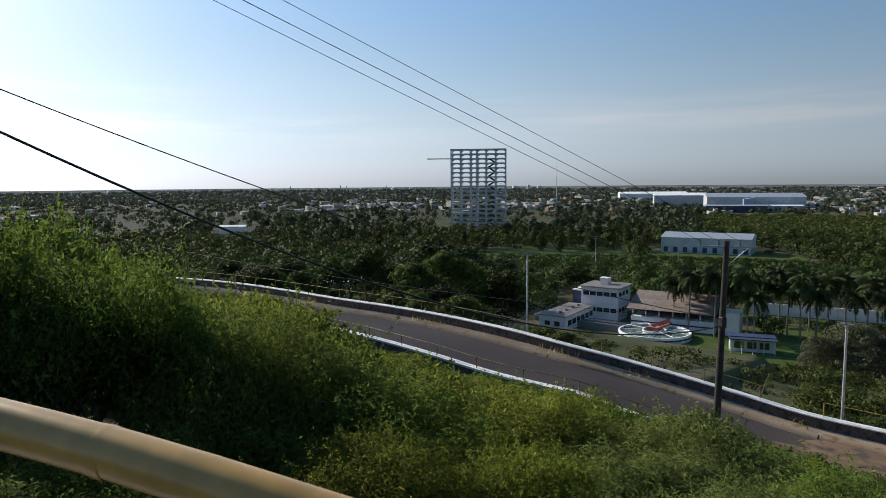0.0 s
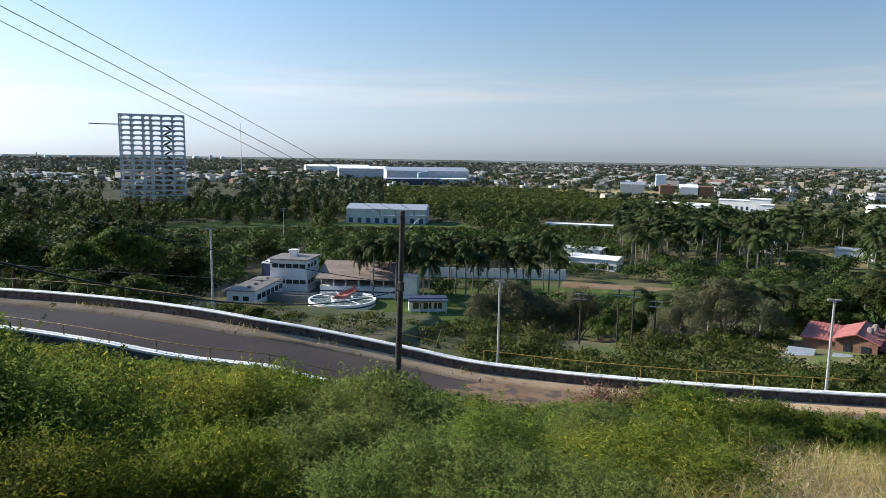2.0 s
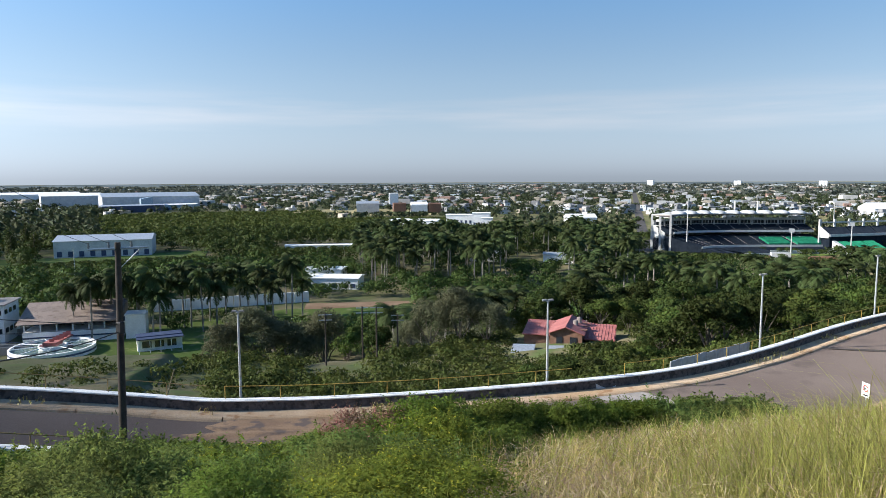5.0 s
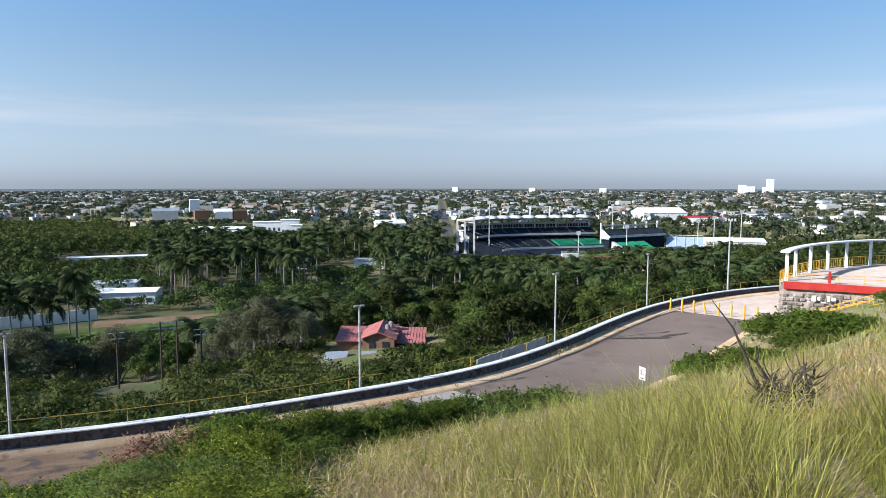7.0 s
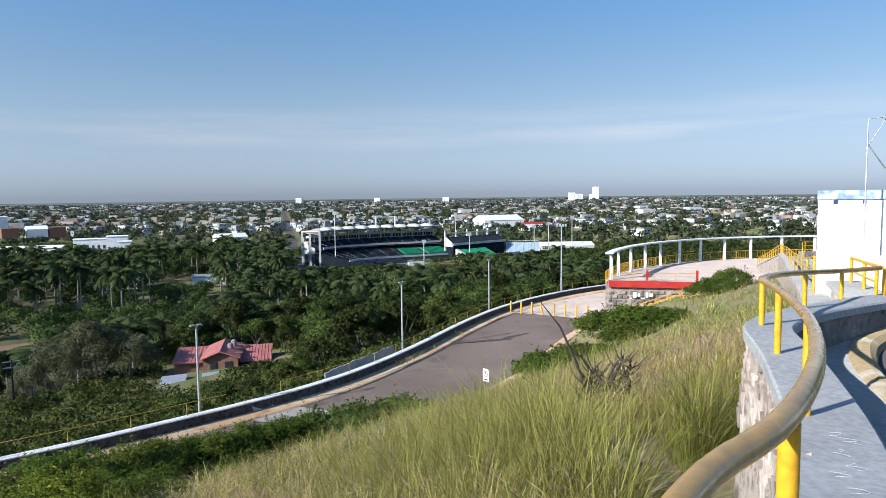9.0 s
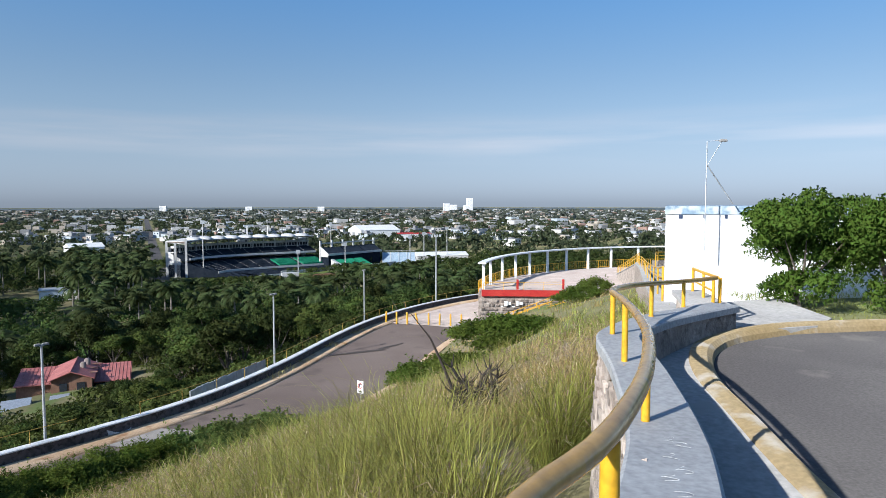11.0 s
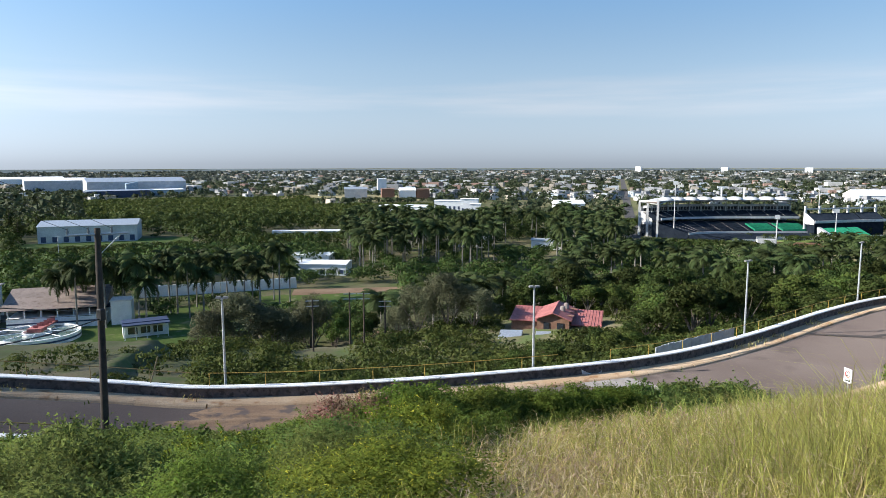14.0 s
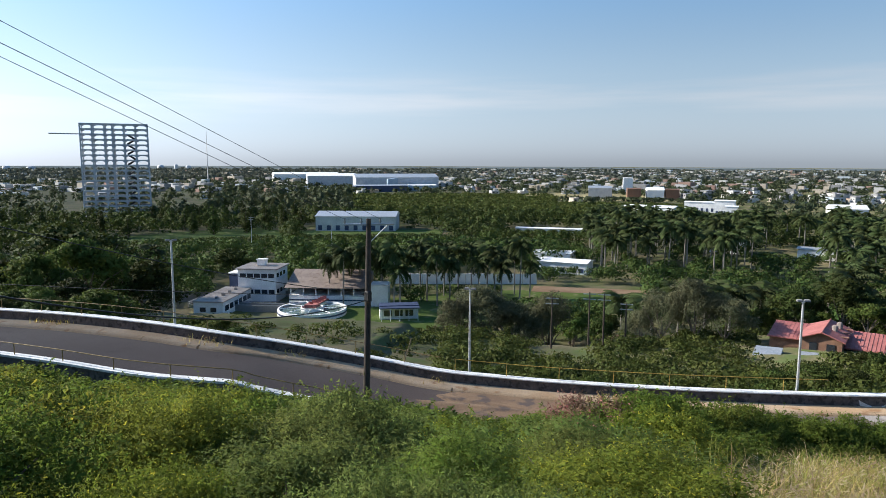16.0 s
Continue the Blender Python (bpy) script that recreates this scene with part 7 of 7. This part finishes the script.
# city houses: the nearer ones singly, the rest joined
CITY = [surf("house_paint_%s" % n, c, tuple(v * 1.08 for v in c), 0.05, 0.8, 0.05, 20, tuple(v * 0.8 for v in c), vary=0.12) for n, c in
        (("white", (0.47, 0.46, 0.44)), ("cream", (0.40, 0.35, 0.28)), ("grey", (0.22, 0.22, 0.22)), ("terracotta", (0.29, 0.19, 0.15)), ("pale_blue", (0.36, 0.40, 0.43)))]
HOUSES = []
for k in range(10):
    m = CITY[(0, 0, 1, 0, 2, 0, 3, 1, 0, 4)[k]]
    w, l, h = rf.uniform(7, 11), rf.uniform(8, 14), rf.choice((3.2, 3.4, 5.8, 3.6))
    wall = Shape().box(0, 0, 0, w, l, h).mesh("wall", m)
    roof = Shape().box(0, 0, h + 0.01, w + 0.4, l + 0.4, 0.3).box(w * 0.2, l * 0.15, h + 0.3, w * 0.4, l * 0.3, 0.0 + (2.4 if k % 3 == 0 else 0.5)).mesh("roof", CITY[2] if k % 4 == 1 else m)
    win = Shape().box(0, -l / 2 - 0.03, h - 2.2, 1.6, 0.1, 1.2).mesh("window", M_GLASS)
    HOUSES.append((w, wall, roof, win))
nh, rest = 0, {i: Shape() for i in range(5)}
hc = []
for i in range(14500):
    az, d = rf.uniform(-116, 40), math.sqrt(rf.uniform(430 ** 2, 2900 ** 2)) if rf.random() < 0.6 else rf.uniform(600, 2700)
    x, y = polar(az, d)
    dens = 0.75 + 0.6 * noise.noise((x * 0.0025, y * 0.0025, 9.0))
    if d < 640:
        dens *= 0.14
    if az > -34:
        dens *= 0.55 if 780 < d < 1250 and az < 14 else 0.10
    elif d < 900 and az > -60:
        dens *= 0.5
    if rf.random() > dens or room(az, d, 5) < 3 or any(a1 < az < a2 and d1 < d < d2 for a1, a2, d1, d2 in SCRUBF):
        continue
    hc.append((d, x, y, az))
hc.sort()
for d, x, y, az in hc:
    rz = 22 + rf.choice((0, 90)) + rf.uniform(-4, 4)
    if nh < 260:
        k = rf.randrange(10)
        w, wall, roof, win = HOUSES[k]
        t = thing("city_house", "small flat-roofed house in the distant town", "house", "houses of the town", pose(x, y, 0, 0, 0, -90 + az * 0.5 + rf.choice((0, 90))))
        part("wall", wall, None, t)
        part("roof", roof, None, t)
        part("window", win, None, t).location = (-w * 0.25, 0, 0)
        part("window", win, None, t).location = (w * 0.22, 0, 0)
        nh += 1
    else:
        g = rf.choice((0, 0, 0, 1, 1, 2, 2, 3, 4))
        big = rf.random() < 0.03
        rest[g].box(x, y, 0, rf.uniform(6, 10) * (2.2 if big else 1), rf.uniform(7, 12) * (1.8 if big else 1), rf.choice((3.2, 3.5, 3.8, 6.3)) * (1.3 if big else 1), rz)
for g, s in rest.items():
    tagged(part("town_houses", s, CITY[g]), "joined low houses of the distant town", "houses", "", "stuff")


# ---- tall grass on the hillside ----
def grass(name, P, h, w, mat, label, seed, bend=0.85, head=False):
    """Bent blades of grass in one mesh: roots P, height h, width w."""
    rng = np.random.default_rng(seed)
    n = len(P)
    a = rng.uniform(0, 6.283, n)
    lean = bend * rng.uniform(0.15, 1.9, n)
    dirv = np.stack([np.cos(a), np.sin(a), np.zeros(n)], 1)
    wind = np.array([0.12, -0.08, 0])
    sd = np.stack([-np.sin(a + rng.uniform(-1, 1, n)), np.cos(a), np.zeros(n)], 1) * w[:, None] * 0.5
    up = np.array([0, 0, 1.0])
    m1 = P + up * (h * 0.5)[:, None] + (dirv * lean[:, None] * 0.25 + wind * 0.12) * h[:, None]
    m2 = P + up * (h * 0.86)[:, None] + (dirv * lean[:, None] * 0.62 + wind * 0.35) * h[:, None]
    tip = P + up * (h * (1.0 - 0.15 * lean))[:, None] + (dirv * lean[:, None] + wind * 0.55) * h[:, None]
    if head:
        V = np.stack([m1 - sd * 0.3, m1 + sd * 0.3, m2 + sd * 0.4, m2 - sd * 0.4, m2 * 0.6 + tip * 0.4 + sd * 2.2, m2 * 0.6 + tip * 0.4 - sd * 2.2, tip * 1.0], 1)
        F = [(0, 1, 2, 3), (3, 2, 4, 5), (5, 4, 6)]
    else:
        V = np.stack([P - sd, P + sd, m1 + sd * 0.85, m1 - sd * 0.85, m2 + sd * 0.5, m2 - sd * 0.5, tip], 1)
        F = [(0, 1, 2, 3), (3, 2, 4, 5), (5, 4, 6)]
    me = bpy.data.meshes.new(name)
    k = V.shape[1]
    me.vertices.add(n * k)
    me.vertices.foreach_set("co", V.ravel())
    idx = np.array([i for f in F for i in f])
    L = (np.arange(n)[:, None] * k + idx[None, :]).ravel()
    me.loops.add(len(L))
    me.loops.foreach_set("vertex_index", L)
    st = np.array([0, 4, 8])
    me.polygons.add(3 * n)
    me.polygons.foreach_set("loop_start", (np.arange(n)[:, None] * len(idx) + st[None, :]).ravel())
    me.materials.append(mat)
    me.update(calc_edges=True)
    tagged(new(name, me), label, "grass", "", "stuff")


rg = np.random.default_rng(31)


def grass_roots(n, d0, d1, az0, az1, tuft):
    """Roots on the open slope, gathered in tufts: place, and the tuft's own chance number."""
    m = n // 46
    ca, cd = rg.uniform(az0, az1, m), np.sqrt(rg.uniform(d0 ** 2, d1 ** 2, m))
    k, mark, wide = rg.integers(0, m, n), rg.random(m), rg.uniform(0.5, 1.5, m)
    loose = rg.random(n) < 0.2
    x = -np.sin(np.radians(ca[k])) * cd[k] + rg.normal(size=n) * tuft * np.where(loose, 3.0, wide[k])
    y = np.cos(np.radians(ca[k])) * cd[k] + rg.normal(size=n) * tuft * np.where(loose, 3.0, wide[k])
    xy = np.column_stack([x, y])
    q, dd, sd = nearest(OUTER, xy)
    r, dr, rs = nearest(RIDGE, xy)
    dist, azs = np.hypot(x, y), np.degrees(np.arctan2(-x, y))
    lim = np.interp(dist, [4, 9, 14, 20, 26, 33, 40, 60], [-47, -51, -54, -60, -68, -76, -80, -83])
    ok = (sd > WIDE[q] + 0.8) & (rs < -np.where((x > 1.5) & (x < 6.5), 0.42, 0.15)) & (azs < lim) & ~((x > 58) & (y < -3)) & (dist > 1.6)
    ok &= ((x - 7.3) / 1.5) ** 2 + ((y + 0.36) / 0.5) ** 2 > rg.uniform(0.5, 1.1, n)
    xy = xy[ok]
    return np.column_stack([xy, ground_z(xy) - 0.03, mark[k][ok]])


for i, (n, d0, d1, w, hh, tuft) in enumerate(((125000, 2.2, 9, 0.0052, 0.52, 0.10), (95000, 8, 17, 0.0085, 0.5, 0.16), (56000, 15, 30, 0.015, 0.46, 0.24), (26000, 28, 62, 0.028, 0.4, 0.34))):
    P = grass_roots(n, d0, d1, -118, -44, tuft)
    bare = np.array([noise.noise((p[0] * 0.9, p[1] * 0.9, 8.0)) + 0.6 * noise.noise((p[0] * 0.3, p[1] * 0.3, 2.0)) for p in P])
    P = P[bare > rg.uniform(-0.5, -0.06, len(P))]
    cut = rg.random(len(P))
    patchy = np.array([noise.noise((p[0] * 0.22, p[1] * 0.22, 4.0)) for p in P])
    mark, P = P[:, 3], P[:, :3]
    green = 0.35 * cut + 0.65 * mark < np.clip(0.56 + 1.0 * patchy, 0.15, 0.92)
    near_h = np.interp(np.hypot(P[:, 0], P[:, 1]), [2, 5, 8], [0.7, 1.0, 1.0])
    h = hh * rg.uniform(0.3, 1.3, len(P)) * near_h * (1 + 0.9 * patchy) * (0.55 + 0.9 * np.abs(np.modf(mark * 7.3)[0]))
    grass("green_grass", P[green], h[green], w * 1.1 * rg.uniform(0.6, 1.4, green.sum()), L_GRASSG, "tall green grass on the hillside", 50 + i)
    grass("ripe_grass", P[~green], h[~green], w * rg.uniform(0.6, 1.4, (~green).sum()), L_GRASS, "tall straw-coloured grass on the hillside", 60 + i)
    hd = P[rg.random(len(P)) < (0.15, 0.16, 0.15, 0.1)[i]]
    grass("grass_heads", hd, hh * 1.15 * rg.uniform(0.7, 1.25, len(hd)), np.full(len(hd), w * 0.85), L_SEED, "purplish seed heads above the grass", 70 + i, 0.55, True)

# thin grass at the foot of the lookout wall
az, d = rg.uniform(-50, 70, 9000), np.sqrt(rg.uniform(1.3 ** 2, 5.5 ** 2, 9000))
wf = np.column_stack([-np.sin(np.radians(az)) * d, np.cos(np.radians(az)) * d])
wf = wf[nearest(RIDGE, wf)[2] < -0.35]
grass("wall_foot_grass", np.column_stack([wf, ground_z(wf) - 0.03]), rg.uniform(0.1, 0.38, len(wf)), np.full(len(wf), 0.008), L_GRASSG, "thin green grass at the foot of the lookout wall", 90)

# sparse weeds: along the kerb and at the edge of the walkway
kp = shifted(OUTER, 0.5, -0.52)
wp = []
for p in kp[(OUTER[:, 0] > -20) & (OUTER[:, 0] < 60)]:
    if noise.noise((p[0] * 0.35, p[1] * 0.35, 1.0)) > 0.16:
        for q in range(26):
            wp.append((p[0] + rg.normal() * 0.3, p[1] + rg.normal() * 0.3, p[2]))
wp = np.array(wp)
grass("kerb_weeds", wp, rg.uniform(0.08, 0.32, len(wp)), np.full(len(wp), 0.03), L_GRASS, "dry weeds growing along the kerb", 81)
tp = np.column_stack([rg.uniform(9.3, 12.5, 5000), rg.uniform(-9, -4.9, 5000)])
tp = tp[(tp[:, 0] - 9.0) > 0.12 * (tp[:, 1] + 9)]
tp = np.column_stack([tp, np.full(len(tp), 32.36)])
sheet("verge", [(9.05, -4.95), (11.5, -5.3), (12.2, -9.5), (8.6, -9.5)], 32.4, M_GROUND, "grassy verge before the cistern", "verge")
grass("verge_grass", tp, rg.uniform(0.03, 0.1, len(tp)), np.full(len(tp), 0.008), L_GRASSG, "short grass under the small tree", 82)

# small broad-leaved tree before the cistern
rng = np.random.default_rng(9)
lob = [q for _ in range(16) for q in sprays(rng, (rng.uniform(-0.75, 0.75), rng.uniform(-0.8, 0.8), rng.uniform(0.25, 1.4), rng.uniform(0.35, 0.55), 0.85), 4)]
P, D = crown_points(rng, lob, 24000, 0.45)
keep = P[:, 2] > 0.02
P, D = P[keep], D[keep]
A, B = leaf_axes(rng, D, 0.036 * rng.uniform(0.6, 1.3, len(P)), 0.45, 0.4, 0.7)
st = quads_mesh("foliage", P, A, B, [L_TREEN], None, D, 3, 0.5, 0.3)
plant("small_tree", (st, limbs(rng, 1.7, 0.35, 0.9, 0.05, 7).mesh("trunk", M_BARK)), ("foliage", "trunk"), 10.65, -5.3, 32.36, (1.0, 1.0), 20, "small leafy green tree before the white cistern", "tree", "")
plant("small_tree", (st, limbs(rng, 1.7, 0.35, 0.9, 0.05, 7).mesh("trunk", M_BARK)), ("foliage", "trunk"), 10.4, -6.6, 32.36, (1.05, 1.1), 140, "small leafy green tree before the white cistern", "tree", "")

# dead branches sticking out of the grass, rocks beside them
db = thing("dead_bush", "charred leafless bush standing in the grass", "dead bush", "", pose(11.4, -0.55, gz(11.4, -0.55)))
rr = random.Random(4)
for k in range(26):
    a, e = rr.uniform(0, 6.28), rr.uniform(0.05, 0.42) + (0.35 if k % 6 == 0 else 0)
    h = rr.uniform(0.45, 1.15)
    p = [(rr.uniform(-.3, .3), rr.uniform(-.3, .3), -0.1)]
    for t in (0.3, 0.55, 0.8, 1.0):
        p.append((p[0][0] + e * t * math.cos(a) + rr.uniform(-.09, .09), p[0][1] + e * t * math.sin(a) + rr.uniform(-.09, .09), h * t * (1 - 0.15 * t) + rr.uniform(-.04, .04)))
    sh = Shape().tube(p, [0.05, 0.042, 0.032, 0.022, 0.006], 6, False)
    for q in (2, 3, 3):
        b = a + rr.choice((-1.2, 1.2))
        sh.tube([p[q], (p[q][0] + 0.13 * math.cos(b), p[q][1] + 0.13 * math.sin(b), p[q][2] + 0.08), (p[q][0] + 0.24 * math.cos(b), p[q][1] + 0.24 * math.sin(b), p[q][2] + 0.22)], [0.014, 0.009, 0.004], 5, False)
    part("branch", sh, M_DEADWOOD, db)
part("branch", Shape().tube([(0, 0.2, 0), (-0.1, 0.55, 0.9), (-0.15, 0.75, 1.35), (-0.2, 1.05, 1.75)], [0.03, 0.022, 0.016, 0.006], 6, False), M_DEADWOOD, db)


def rock(x, y, s, seed):
    r = np.random.default_rng(seed)
    bm = bmesh.new()
    bmesh.ops.create_icosphere(bm, subdivisions=2, radius=1.0)
    for v in bm.verts:
        q = 1 + 0.32 * noise.noise(v.co * 1.7 + Vector((seed, 0, 0))) + 0.1 * noise.noise(v.co * 5)
        v.co = Vector((v.co.x * s * q, v.co.y * s * 0.8 * q, v.co.z * s * 0.6 * q))
    me = bpy.data.meshes.new("rock")
    bm.to_mesh(me)
    bm.free()
    me.materials.append(M_PALESTONE)
    o = tagged(new("rock", me), "rough pinkish rock lying in the grass", "rock", "rocks in the grass")
    o.matrix_basis = pose(x, y, gz(x, y) + s * 0.15, 0, 0, seed * 40)


for i, (x, y, s) in enumerate(((7.9, -0.3, 0.2), (7.35, -0.42, 0.14), (8.2, -0.5, 0.13), (7.0, -0.3, 0.09), (7.6, -0.6, 0.1), (8.5, -0.2, 0.12), (6.3, 1.1, 0.16), (5.7, 0.7, 0.2), (8.2, 0.3, 0.1), (12.5, -1.5, 0.2), (16.5, -3.0, 0.25), (14.4, 1.8, 0.3), (21, -4.0, 0.3), (6.9, -0.1, 0.15))):
    rock(x, y, s, i + 1)
# shallow earth scrape by the rocks
bl = blob(7.4, -0.36, 1.35, 0.5, -8, 8)
rings = [(7.4 + (x - 7.4) * q, -0.36 + (y + 0.36) * q) for q in (0.25, 0.5, 0.75, 1.0) for x, y in bl]
nb = len(bl)
structure("earth_scrape", Shape().add([(x, y, gz(x, y) + 0.012 + 0.03 * noise.noise((x * 4, y * 4, 0))) for x, y in rings], [tuple(range(nb))] + [(r * nb + i, (r + 1) * nb + i, (r + 1) * nb + (i + 1) % nb, r * nb + (i + 1) % nb) for r in range(3) for i in range(nb)]), M_EARTH, "bare earth between the grass tufts", "earth")

# cactus columns
for x, y, n, h in ((19.5, 41.5, 4, 2.6), (-9.5, 16.5, 3, 2.4)):
    c = thing("columnar_cactus", "dark green columnar cactus with several stems", "cactus", "cacti", pose(x, y, gz(x, y)))
    for k in range(n):
        part("stem", Shape().tube([(0.25 * k - 0.3, 0.12 * (k % 2), -0.2), (0.26 * k - 0.3, 0.12 * (k % 2), h * (0.7 + 0.12 * (k * 2 % 3))), (0.26 * k - 0.3, 0.12 * (k % 2), h * (0.75 + 0.12 * (k * 2 % 3)))], [0.1, 0.11, 0.03], 8), L_TREE, c)
# chalk scribbles on the wall's top
for k in range(7):
    x = 2.75 + 0.15 * k + 0.03 * (k % 3)
    y = np.interp(x, LOOK[:, 0], LOOK[:, 1]) - 0.12 - 0.05 * (k % 2)
    z = np.interp(x, LOOK[:, 0], LOOK[:, 2]) + 0.003
    a = [(x + 0.012 * q + 0.008 * math.sin(q * 2.1 + k), y + 0.028 * math.sin(q * (1.4 + 0.2 * (k % 3)) + k), z) for q in np.linspace(0, 5, 14)]
    tagged(part("chalk_mark", Shape().tube(a, 0.0005, 4), M_CHALK), "white chalk scribble on the concrete wall top", "chalk mark", "chalk scribbles")
# distribution poles and small masts in the park
for az, d, h in ((-41.3, 88, 7.0), (-44.4, 92, 7.5), (-47.4, 92, 6.0), (-45.6, 90, 7.5), (-36.2, 118, 7), (-16.0, 240, 15), (-22.5, 225, 14)):
    x, y = polar(az, d)
    t = thing("utility_pole", "thin grey utility pole with a cross arm among trees", "utility pole", "poles in the park", pose(x, y, gz(x, y)))
    part("pole", Shape().tube([(0, 0, -0.5), (0, 0, h)], [0.13, 0.09], 8), M_WOOD if d < 130 else M_GALV, t)
    for q in (0.3, 1.0):
        part("cross_arm", Shape().box(0, 0, h - q, 1.7, 0.1, 0.1, az), M_GALV, t)
